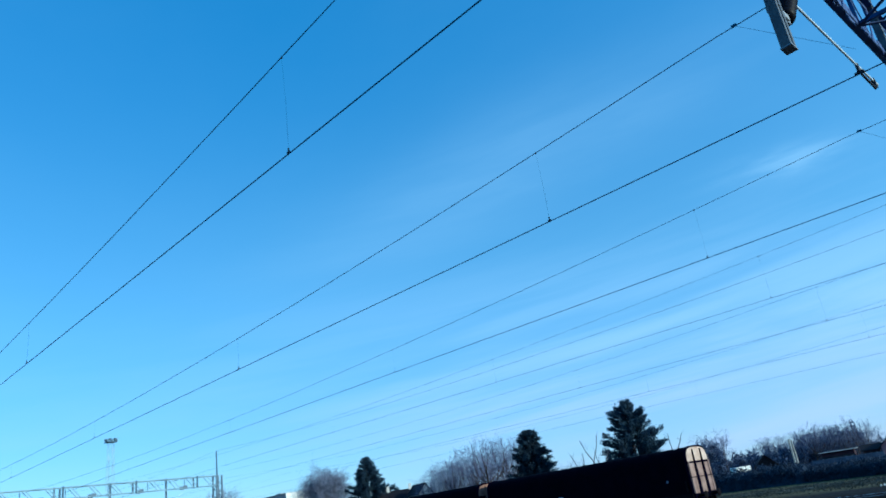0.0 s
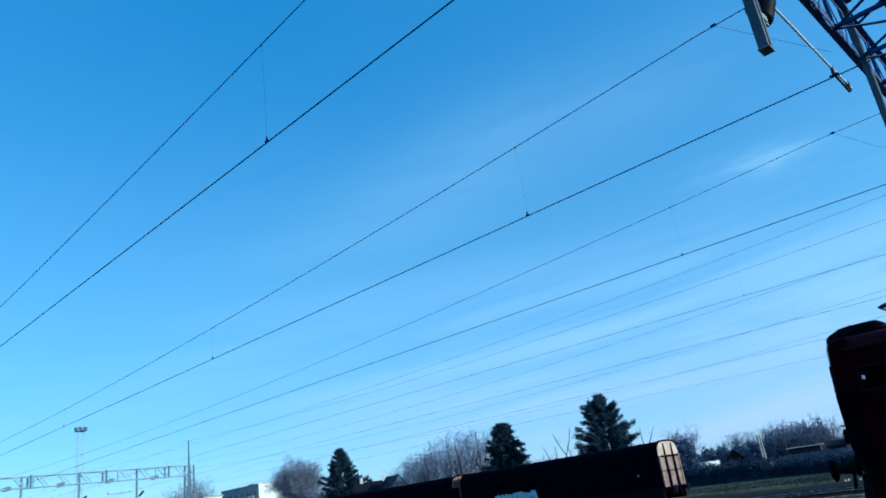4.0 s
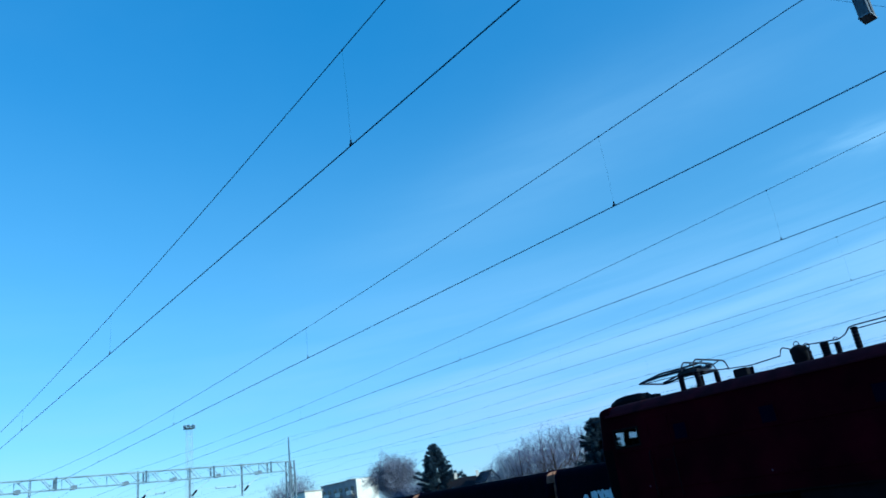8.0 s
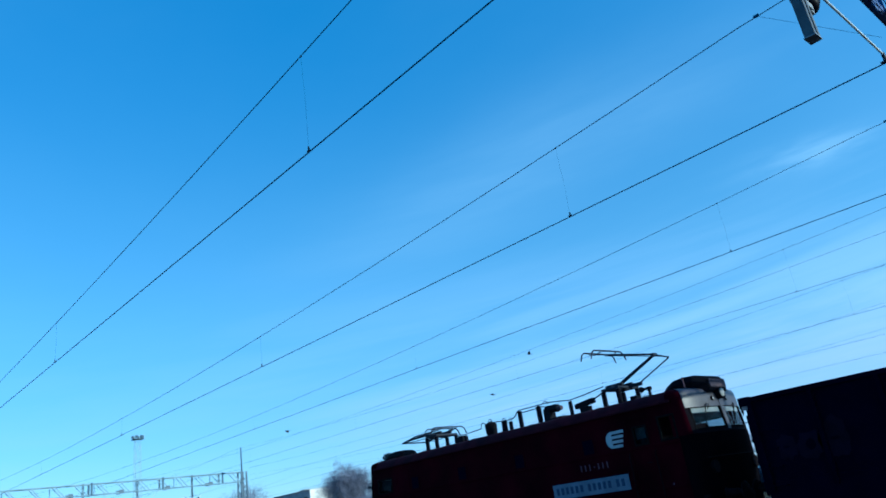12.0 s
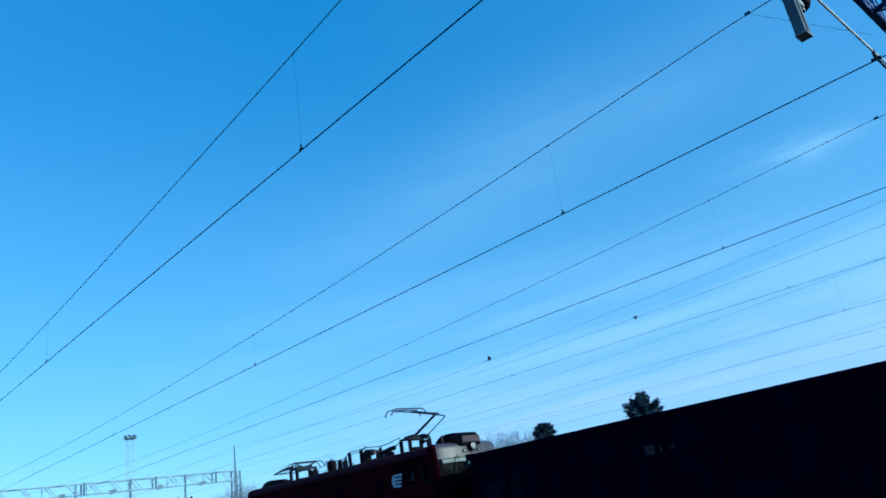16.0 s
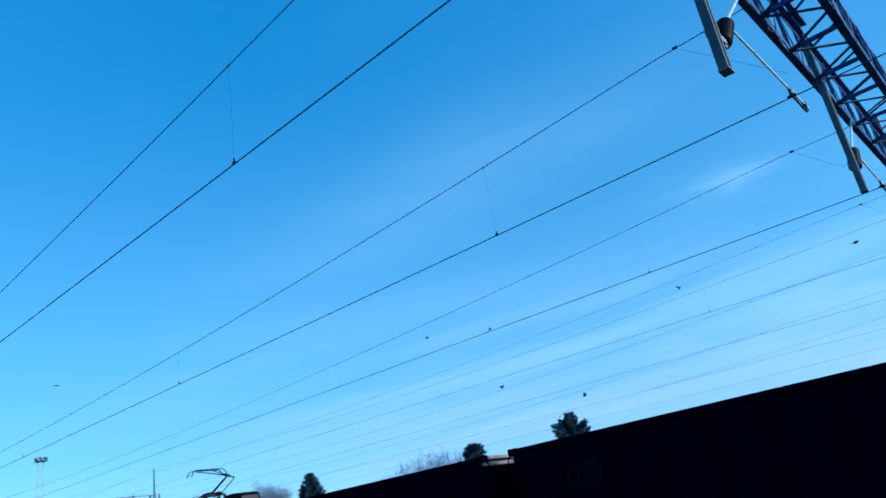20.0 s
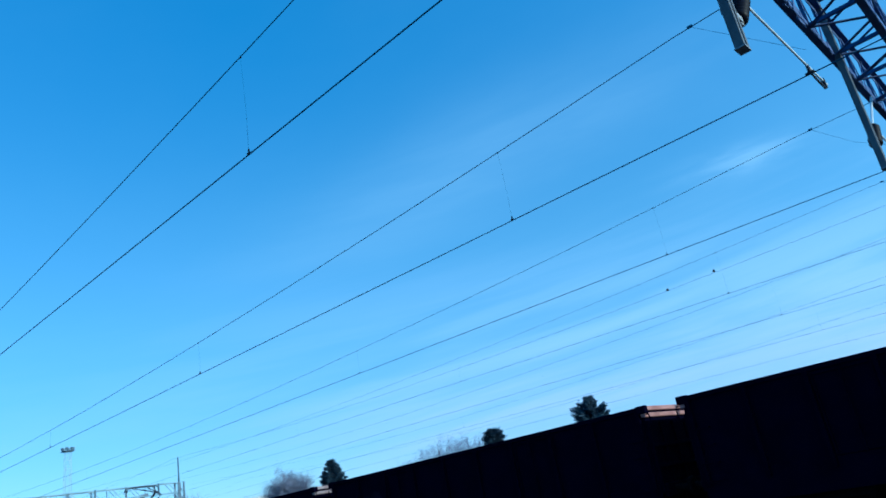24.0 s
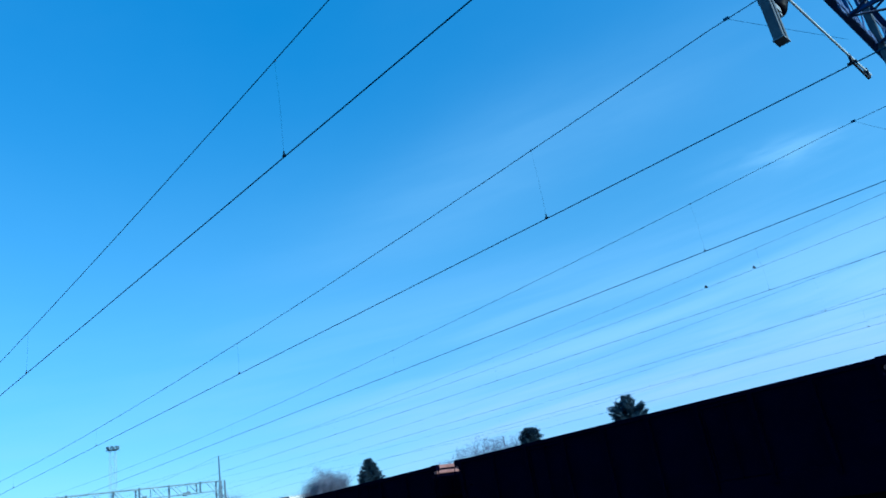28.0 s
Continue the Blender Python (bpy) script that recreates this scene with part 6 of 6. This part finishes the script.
def lattice_tower(pos):
    """A tall slender floodlight tower with a lamp platform."""
    t = thing("floodlight_tower", "tall slender pale lattice floodlight tower", "tower", T(*pos))
    h, b, top = 30.2, 0.85, 0.6
    for sx in (-1, 1):
        for sy in (-1, 1):
            part("leg", Geo().bar((sx * b, sy * b, -0.5), (sx * top, sy * top, h), 0.065), TOWERSTEEL, t)
    for k in range(15):
        z0, z1 = h * k / 15, h * (k + 1) / 15
        r0, r1 = b + (top - b) * k / 15, b + (top - b) * (k + 1) / 15
        g = Geo()
        s = 1 if k % 2 else -1
        g.bar((-r0 * s, -r0, z0), (r1 * s, -r1, z1), 0.04).bar((-r0 * s, r0, z0), (r1 * s, r1, z1), 0.04)
        g.bar((-r0, -r0 * s, z0), (-r1, r1 * s, z1), 0.04).bar((r0, -r0 * s, z0), (r1, r1 * s, z1), 0.04)
        for yy in (-r1, r1):
            g.bar((-r1, yy, z1), (r1, yy, z1), 0.06)
        part("bracing", g, TOWERSTEEL, t)
    pl = part("platform", Geo().box((-1.2, -1.2, h), (1.2, 1.2, h + 0.15)), HEADSTEEL, t, "lamp platform")
    for sx in (-1.2, 0, 1.2):
        for sy in (-1.2, 1.2):
            part("platform_post", Geo().bar((sx, sy, h), (sx, sy, h + 1.1), 0.06), TOWERSTEEL, pl)
    for i in range(6):
        a = i * math.pi / 3
        part("floodlight", Geo().box((-0.32, -0.22, -0.3), (0.32, 0.22, 0.3), T(1.2 * math.cos(a), 1.2 * math.sin(a), h + 0.6) @ pose(0, 0, 0, 15, 0, math.degrees(a) + 90)), HEADSTEEL, t, "boxy floodlight", bevel=0.04)


def build_surroundings():
    z = FIELD_Z
    pos = lambda az, d: tuple(bearing(az, d, z))
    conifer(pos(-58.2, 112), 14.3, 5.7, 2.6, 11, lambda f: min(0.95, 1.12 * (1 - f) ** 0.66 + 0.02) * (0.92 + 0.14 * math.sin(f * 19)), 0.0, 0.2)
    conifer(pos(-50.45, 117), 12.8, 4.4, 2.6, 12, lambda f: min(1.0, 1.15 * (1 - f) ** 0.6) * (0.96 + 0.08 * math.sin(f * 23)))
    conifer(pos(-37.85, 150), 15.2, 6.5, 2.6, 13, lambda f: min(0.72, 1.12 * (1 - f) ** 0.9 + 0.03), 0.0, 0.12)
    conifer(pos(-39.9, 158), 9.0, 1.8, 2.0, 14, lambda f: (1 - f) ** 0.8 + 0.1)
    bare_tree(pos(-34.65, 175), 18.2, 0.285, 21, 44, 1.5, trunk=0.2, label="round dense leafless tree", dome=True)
    bare_tree(pos(-36.7, 168), 10.0, 0.42, 22, 12, 1.2, trunk=0.2)
    for i, (az, d, h, k) in enumerate(((-42.0, 140, 8.3, 0.8), (-42.8, 146, 10.0, 0.8), (-43.6, 138, 11.4, 0.9), (-44.4, 132, 11.3, 0.85), (-45.2, 140, 12.6, 0.75), (-46.2, 134, 12.9, 0.75), (-47.2, 126, 13.1, 0.75), (-48.4, 138, 14.3, 0.7), (-49.3, 146, 14.6, 0.7), (-46.8, 152, 14.6, 0.7))):
        bare_tree(pos(az, d), h * 1.1, 0.33, 30 + i, 15, k * 1.2, trunk=0.16, stout=1.6)
    bare_tree(pos(-35.75, 138), 8.6, 0.15, 71, 9, 0.9, "pollard_tree", 0.5, "small pale vase-shaped leafless tree")
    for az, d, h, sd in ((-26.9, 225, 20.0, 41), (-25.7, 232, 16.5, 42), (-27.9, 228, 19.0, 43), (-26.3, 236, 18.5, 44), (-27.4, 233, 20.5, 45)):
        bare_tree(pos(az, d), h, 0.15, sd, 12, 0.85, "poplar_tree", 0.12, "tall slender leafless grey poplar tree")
    dead_tree(pos(-55.05, 100), 9.6, 0.0, 44)
    dead_tree(pos(-54.45, 101), 7.6, 0.9, 45)
    dead_tree(pos(-55.6, 102), 7.9, -0.2, 46)
    bare_tree(pos(-53.4, 106), 7.0, 0.22, 45, 7, 0.7)
    bare_tree(pos(-52.6, 108), 6.4, 0.22, 49, 7, 0.7)
    dead_tree(pos(-60.55, 104), 8.4, -1.25, 47)
    bare_tree(pos(-63.4, 108), 8.0, 0.2, 47, 9, 0.8, trunk=0.3)
    bare_tree(pos(-64.3, 110), 8.4, 0.22, 48, 9, 0.8, trunk=0.3)
    for i, (az, d, h) in enumerate(((-65.6, 122, 4.8), (-66.5, 126, 5.6), (-67.3, 124, 6.9), (-68.1, 126, 6.6), (-68.9, 122, 6.4), (-69.6, 124, 7.0), (-70.2, 118, 7.5), (-71.1, 122, 7.3), (-72.0, 117, 7.4), (-72.8, 118, 7.5), (-73.5, 121, 6.5), (-74.3, 124, 4.6), (-75.4, 122, 4.2), (-76.8, 120, 4.4))):
        bare_tree(pos(az, d), h, 0.36, 60 + i, 10, 1.1, trunk=0.12)
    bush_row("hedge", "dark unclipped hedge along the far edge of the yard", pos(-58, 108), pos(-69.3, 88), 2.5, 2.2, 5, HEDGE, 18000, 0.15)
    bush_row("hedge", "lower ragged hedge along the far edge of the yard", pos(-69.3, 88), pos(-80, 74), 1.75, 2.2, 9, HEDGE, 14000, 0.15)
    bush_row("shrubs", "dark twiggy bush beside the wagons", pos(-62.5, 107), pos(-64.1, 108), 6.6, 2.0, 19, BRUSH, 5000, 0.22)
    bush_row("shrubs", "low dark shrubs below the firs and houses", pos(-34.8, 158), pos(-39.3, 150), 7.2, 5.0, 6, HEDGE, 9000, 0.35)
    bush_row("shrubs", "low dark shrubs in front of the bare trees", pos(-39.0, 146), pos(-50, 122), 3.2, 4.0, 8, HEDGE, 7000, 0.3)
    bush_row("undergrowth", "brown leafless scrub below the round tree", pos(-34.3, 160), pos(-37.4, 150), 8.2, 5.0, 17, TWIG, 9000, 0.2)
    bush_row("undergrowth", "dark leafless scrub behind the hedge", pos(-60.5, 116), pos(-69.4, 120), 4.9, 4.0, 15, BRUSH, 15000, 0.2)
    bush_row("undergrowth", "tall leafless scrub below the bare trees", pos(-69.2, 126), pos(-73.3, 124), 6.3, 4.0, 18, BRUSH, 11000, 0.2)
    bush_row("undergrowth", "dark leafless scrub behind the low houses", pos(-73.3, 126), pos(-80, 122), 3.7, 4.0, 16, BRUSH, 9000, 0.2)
    bush_row("grass_verge", "dry pale grass tussocks beside the sidings", (74.5, 52, z - 0.1), (60, 2, z - 0.1), 0.25, 9.0, 7, GRASS, 22000, 0.11)
    house(pos(-66.8, 112), 27, 5.0, 4.2, 1.5, 3.5, ROOFTILE, ROOFTILE, "low house with a dark tiled gable roof", 0, 2)
    house(pos(-67.7, 101), 108, 2.6, 1.6, 1.05, 1.35, PLASTER, ROOFSHEET, "low shed with a pale sheet roof", 0, 1)
    house(pos(-71.55, 101), 104, 3.5, 3.0, 2.66, 2.7, SHEDWALL, ROOFSHEET, "long low dark-walled shed with a pale sheet roof", 0, 4, 0.05)
    house(pos(-73.55, 99), 104, 1.7, 2.2, 2.35, 2.85, SHEDWALL, ROOFTILE, "small dark wooden shed with a low roof", 0, 2, 0.08)
    house(pos(-74.6, 97), 15, 3.0, 1.5, 2.5, 3.2, PINKWALL, ROOFTILE, "narrow pink-walled gabled house", 0, 2, 0.06)
    house(pos(-76.6, 95), 104, 1.3, 2.4, 2.3, 2.75, BRICKRED, ROOFTILE, "small red-walled building with a low dark roof", 0, 2, 0.08)
    house(pos(-40.2, 150), -40, 8.0, 7.0, 5.2, 7.8, PLASTER_GREY, ROOFTILE, "house with a dark tiled roof and white chimneys", 2, 3)
    house(pos(-41.65, 145), 74, 5.0, 2.5, 6.7, 8.2, PLASTER, ROOFTILE, "white gabled house with a tiled roof", 0, 2)
    van = thing("site_cabin", "small white box cabin behind the hedge", "cabin", T(*pos(-65.12, 100)) @ pose(0, 0, 0, 0, 0, -30))
    part("body", Geo().box((-1.05, -0.7, 1.9), (1.05, 0.7, 2.6)), PLASTER, van, bevel=0.05)
    part("base", Geo().box((-0.85, -0.6, 0), (0.85, 0.6, 1.9)), BOOM, van)
    fence = thing("concrete_fence", "grey panel fence behind the hedge", "fence", T(0, 0, z))
    fa, fb = Vector(bearing(-69.8, 98, 0)), Vector(bearing(-74.2, 92, 0))
    for k in range(12):
        a, b = fa.lerp(fb, k / 12), fa.lerp(fb, (k + 1) / 12)
        part("panel", Geo().bar((a.x, a.y, 1.0), (b.x, b.y, 1.0), 0.06, 2.0), FENCE, fence)
        part("post", Geo().bar((a.x, a.y, -0.2), (a.x, a.y, 2.05), 0.14), FENCE, fence)
    for az, d, h in ((-68.74, 95, 4.7), (-68.9, 95.3, 4.6), (-75.35, 94, 3.0), (-76.06, 86, 3.55)):
        p = thing("concrete_post", "pale square concrete post beside the hedge", "post", T(*pos(az, d)), group="concrete posts")
        part("shaft", Geo().loft([[(-r, -r, zz), (r, -r, zz), (r, r, zz), (-r, r, zz)] for r, zz in ((0.1, -0.3), (0.075, h))]), CONCRETE, p, bevel=0.02)
        part("cap", Geo().box((-0.11, -0.11, h), (0.11, 0.11, h + 0.06)), CONCRETE, p)
    for az, d in ((-73.4, 58.5), (-73.6, 59), (-74.3, 58)):
        s = thing("marker_stone", "small whitewashed marker stone in the grass", "stone", T(*pos(az, d)), group="marker stones")
        part("block", Geo().loft([[(-r, -r, zz), (r, -r, zz), (r, r, zz), (-r, r, zz)] for r, zz in ((0.05, -0.1), (0.045, 0.09), (0.03, 0.12))]), PLASTER, s, bevel=0.02)
    apartment_block()
    b = thing("white_building", "plain white flat-roofed building behind the trees", "building", T(100.5, 190.0, z))
    part("wall", Geo().box((0, 0, -0.3), (5.4, 8, 12.0)), PLASTER, b)
    part("roof", Geo().box((-0.3, -0.3, 12.0), (5.7, 8.3, 12.3)), PLASTER_GREY, b)
    for k in range(3):
        part("window", Geo().box((2.4, -0.05, 1.2 + k * 3.2), (3.6, 0.03, 2.5 + k * 3.2)), DARKGLASS, b)
    lattice_tower(tuple(bearing(-19.75, 198, z)))
    an = thing("radio_mast", "thin distant radio mast", "mast", T(*pos(-36.0, 260)))
    part("pole", Geo().tube([(0, 0, 0), (0, 0, 22.4)], 0.05, 5), TOWERSTEEL, an)


build_surroundings()


# ---- birds ----
def build_bird(k=1.0):
    """A pigeon, k times its usual size; the wings turn about the body's length."""
    b = thing("pigeon", "small dark grey pigeon flying over the yard" if k > 0.9 else "small dark bird that settles on the feeder wire", "bird", group="birds")
    rings = []
    for y, r, zz in ((-0.2, 0.008, 0.0), (-0.12, 0.035, 0.0), (-0.04, 0.06, 0.0), (0.05, 0.062, 0.0), (0.12, 0.042, 0.012), (0.155, 0.034, 0.02), (0.19, 0.026, 0.022), (0.205, 0.008, 0.018)):
        rings.append([(k * r * math.cos(a), k * y, k * (zz + r * 0.85 * math.sin(a))) for a in [2 * math.pi * j / 10 for j in range(10)]])
    part("body", Geo().loft(rings), FEATHER, b, smooth=True)
    tail = [[(-0.02, -0.14, 0.0), (0.02, -0.14, 0.0), (0.02, -0.14, 0.012), (-0.02, -0.14, 0.012)], [(-0.075, -0.3, -0.005), (0.075, -0.3, -0.005), (0.075, -0.3, 0.002), (-0.075, -0.3, 0.002)]]
    part("tail", Geo().loft([[(k * x, k * y, k * z) for x, y, z in ring] for ring in tail]), FEATHER, b)
    part("beak", Geo().tube([(0, 0.2 * k, 0.018 * k), (0, 0.23 * k, 0.012 * k)], 0.008 * k, 6, True, 0.002), PORCELAIN, b)
    wings = []
    for s in (-1, 1):
        top = [(s * k * x, k * y, 0) for x, y in ((0.0, 0.09), (0.15, 0.14), (0.3, 0.03), (0.34, -0.03), (0.18, -0.07), (0.0, -0.09))]
        wings.append((s, part("wing", Geo().loft([top, [(x, y, z - 0.01) for x, y, z in top]]), FEATHER, b, m=T(s * 0.04 * k, 0, 0.02 * k))))
    return b, wings, k


FLIGHTS = [
    (33.5, 0, [(17.0, (39.78, 18.81, 10.99)), (17.5, (40.28, 17.34, 11.71)), (18.0, (40.73, 15.94, 12.19)), (18.5, (41.29, 14.33, 12.33)), (19.0, (42.0, 11.86, 11.98)), (19.5, (42.76, 9.42, 11.98)), (20.0, (43.29, 6.61, 11.97))]),
    (-21.5, 0, [(16.0, (36.11, 33.36, 10.71)), (17.0, (39.33, 28.97, 12.3)), (17.5, (40.99, 26.17, 13.22)), (18.0, (42.84, 22.83, 13.59)), (18.5, (44.62, 18.68, 14.25)), (19.0, (46.3, 13.79, 14.47))]),
    (11.35, 0, [(19.0, (50.75, 18.66, 11.67)), (19.5, (50.27, 19.2, 12.99)), (20.0, (49.87, 19.33, 14.44)), (20.5, (49.72, 18.76, 15.78)), (21.0, (49.99, 17.56, 16.34)), (21.5, (50.81, 15.23, 16.13))]),
    (40, 1, [(18.0, (34.5, 34.76, 11.69)), (19.0, (34.92, 34.28, 11.88)), (19.5, (35.19, 33.81, 12.47)), (20.0, (36.23, 32.36, 13.47)), (20.5, (38.1, 29.96, 13.87)), (21.0, (40.46, 26.76, 13.71)), (21.5, (42.87, 22.88, 13.37))]),
    (-25, 2, [(18.0, (38.53, 37.86, 11.93)), (18.5, (38.31, 37.52, 13.83)), (19.0, (39.42, 36.05, 14.69)), (19.5, (40.9, 34.3, 14.86)), (20.0, (42.97, 31.86, 14.39)), (20.5, (45.28, 28.63, 14.04)), (21.0, (47.29, 25.03, 14.35)), (21.5, (48.66, 22.32, 14.22))]),
    (35, 0, [(17.0, (36.47, 33.39, 8.98)), (18.0, (36.89, 33.0, 8.69)), (19.0, (37.16, 32.45, 9.75)), (19.5, (38.15, 31.29, 9.7)), (20.0, (39.72, 29.36, 9.37)), (20.5, (41.59, 26.75, 8.99)), (21.0, (43.53, 23.71, 8.14)), (21.5, (45.42, 20.19, 7.04))]),
    (0, 0, [(17.0, (41.04, 36.02, 8.14)), (18.0, (42.6, 34.13, 8.34)), (19.0, (43.1, 33.15, 9.91)), (19.5, (45.19, 30.37, 9.41)), (20.0, (47.15, 27.5, 8.36))]),
    (20, 0, [(11.0, (39.28, 44.29, 11.39)), (12.0, (30.1, 51.32, 9.4))]),
    (-15, 0, [(12.0, (45.17, 37.88, 12.75)), (13.0, (35.11, 47.72, 11.09))]),
    (15, 0, [(19.0, (24.0, 63.48, 18.74)), (20.0, (23.93, 63.88, 17.32))]),
    (-10, 0, [(11.0, (48.9, 33.82, 9.68)), (12.0, (43.15, 40.83, 10.02)), (13.0, (37.2, 46.4, 9.52))]),
    (35, 0, [(26.7, (43.62, 8.0, 9.23)), (27.0, (43.4, 7.75, 10.61)), (27.3, (43.18, 7.9, 11.5))]),
    (5, 0, [(17.4, (35.75, 55.48, 14.3)), (17.6, (34.82, 56.07, 14.09)), (17.8, (32.38, 57.51, 14.71)), (18, (30.74, 58.4, 14.9)), (18.2, (29.46, 59.06, 15.22)), (18.4, (27.7, 59.91, 15.79))]),
    (-18, 0, [(17.4, (36.79, 47.39, 12.68)), (17.6, (36.51, 47.62, 12.72)), (17.8, (34.63, 49.0, 13.36)), (18, (33.34, 49.89, 13.38)), (18.2, (31.94, 50.79, 13.39)), (18.4, (29.88, 52.03, 13.45))]),
    (25, 0, [(16.0, (46.28, 27.55, 12.74)), (16.5, (47.38, 25.71, 12.52)), (17.0, (49.04, 21.61, 13.97))]),
]
PERCHES = {1: (29.5, 13.03, 8.83), 2: (29.5, 10.82, 8.93)}
BIRDS = [build_bird(0.37 if perch else 0.92) for _, perch, _ in FLIGHTS]


def heading(p, q):
    d = Vector(q) - Vector(p)
    yaw = math.atan2(-d.x, d.y)
    return math.degrees(yaw)


def bird_rows(flight, perch):
    """Rows from the clip's start to its end: up from the ground, along the flight, and down again or on to the wire."""
    eye = Vector((0, 0, 1.6))
    if perch:
        flight = [(t, tuple(eye + (Vector(p) - eye) * 0.55)) for t, p in flight]
    t0, p0 = flight[0]
    t1, p1 = flight[1]
    rows = []
    yaw = heading(p0, p1)
    back = Vector(p0) - (Vector(p1) - Vector(p0)).normalized() * 9
    back.x, back.z = max(back.x, 50.0), ground_z(60) + 0.1
    rows.append((0.0, pose(*back, 0, 0, yaw)))
    rows.append((t0 - 1.5, pose(*back, 0, 0, yaw)))
    for i, (t, p) in enumerate(flight):
        a, b = flight[max(i - 1, 0)][1], flight[min(i + 1, len(flight) - 1)][1]
        y = heading(a, b)
        while y - yaw > 80:
            y -= 360
        while y - yaw < -80:
            y += 360
        yaw += max(-80, min(80, y - yaw))
        rows.append((t, pose(*p, 4, 0, yaw)))
    tl, pl = flight[-1]
    if perch:
        end = Vector(PERCHES[perch])
        rows.append((22.6, pose(*(Vector(pl).lerp(end, 0.8) + Vector((0, 0, 0.6))), 10, 0, yaw)))
        rows.append((23.2, pose(*end, 50, 0, yaw)))
        rows.append((28.0, pose(*end, 50, 0, yaw)))
        return rows, t0 - 1.5, 23.2
    ta, pa = flight[-2]
    v = (Vector(pl) - Vector(pa)) / (tl - ta)
    v.z = 0
    down = min(27.9, tl + 2.2)
    land = Vector(pl) + v.normalized() * 11 * (down - tl)
    land.z = ground_z(land.x) + 0.1
    rows.append((down, pose(*land, 0, 0, yaw)))
    rows.append((28.0, pose(*land, 0, 0, yaw)))
    return rows, t0 - 1.5, down


def wing_rows(s, k, t0, t1, phase):
    """Folded down before and after, beating about five times a second in between."""
    at = lambda a: T(s * 0.04 * k, 0, 0.02 * k) @ pose(0, 0, 0, 0, -s * a, 0)
    rows = [(0.0, at(-70)), (t0 - 0.1, at(-70))]
    n = int((t1 - t0) / 0.1)
    for j in range(n):
        rows.append((t0 + 0.1 * j, at(12 + 40 * math.sin(phase + j * 1.15))))
    return rows + [(t1 + 0.1, at(-40)), (28.0, at(-70))] if t1 < 27.5 else rows + [(28.0, at(10))]


def train_at(t):
    """How far the train has come along the track."""
    u = t - 15
    return 2.335 * u + 0.0022 * u * u - 0.00017 * u ** 3 - 0.011 * max(0.0, 8.0 - t) ** 2


def motions():
    times = [0.0, 2.0, 4.0, 5.0, 6.0, 7.0, 8.0, 10.0, 12.0, 16.0, 20.0, 24.0, 28.0]
    x = TRACKS[3]
    walk(LOCO, [(t, T(x, 23.27 + train_at(t), 0)) for t in times])
    for i, w in enumerate(WAGONS):
        walk(w, [(t, T(x, 14.95 - 14.05 * i + train_at(t), 0)) for t in times])
    for (b, wings, k), (phase, perch, flight) in zip(BIRDS, FLIGHTS):
        rows, t0, t1 = bird_rows(flight, perch)
        walk(b, rows)
        for s, w in wings:
            walk(w, wing_rows(s, k, t0, t1, phase))


motions()
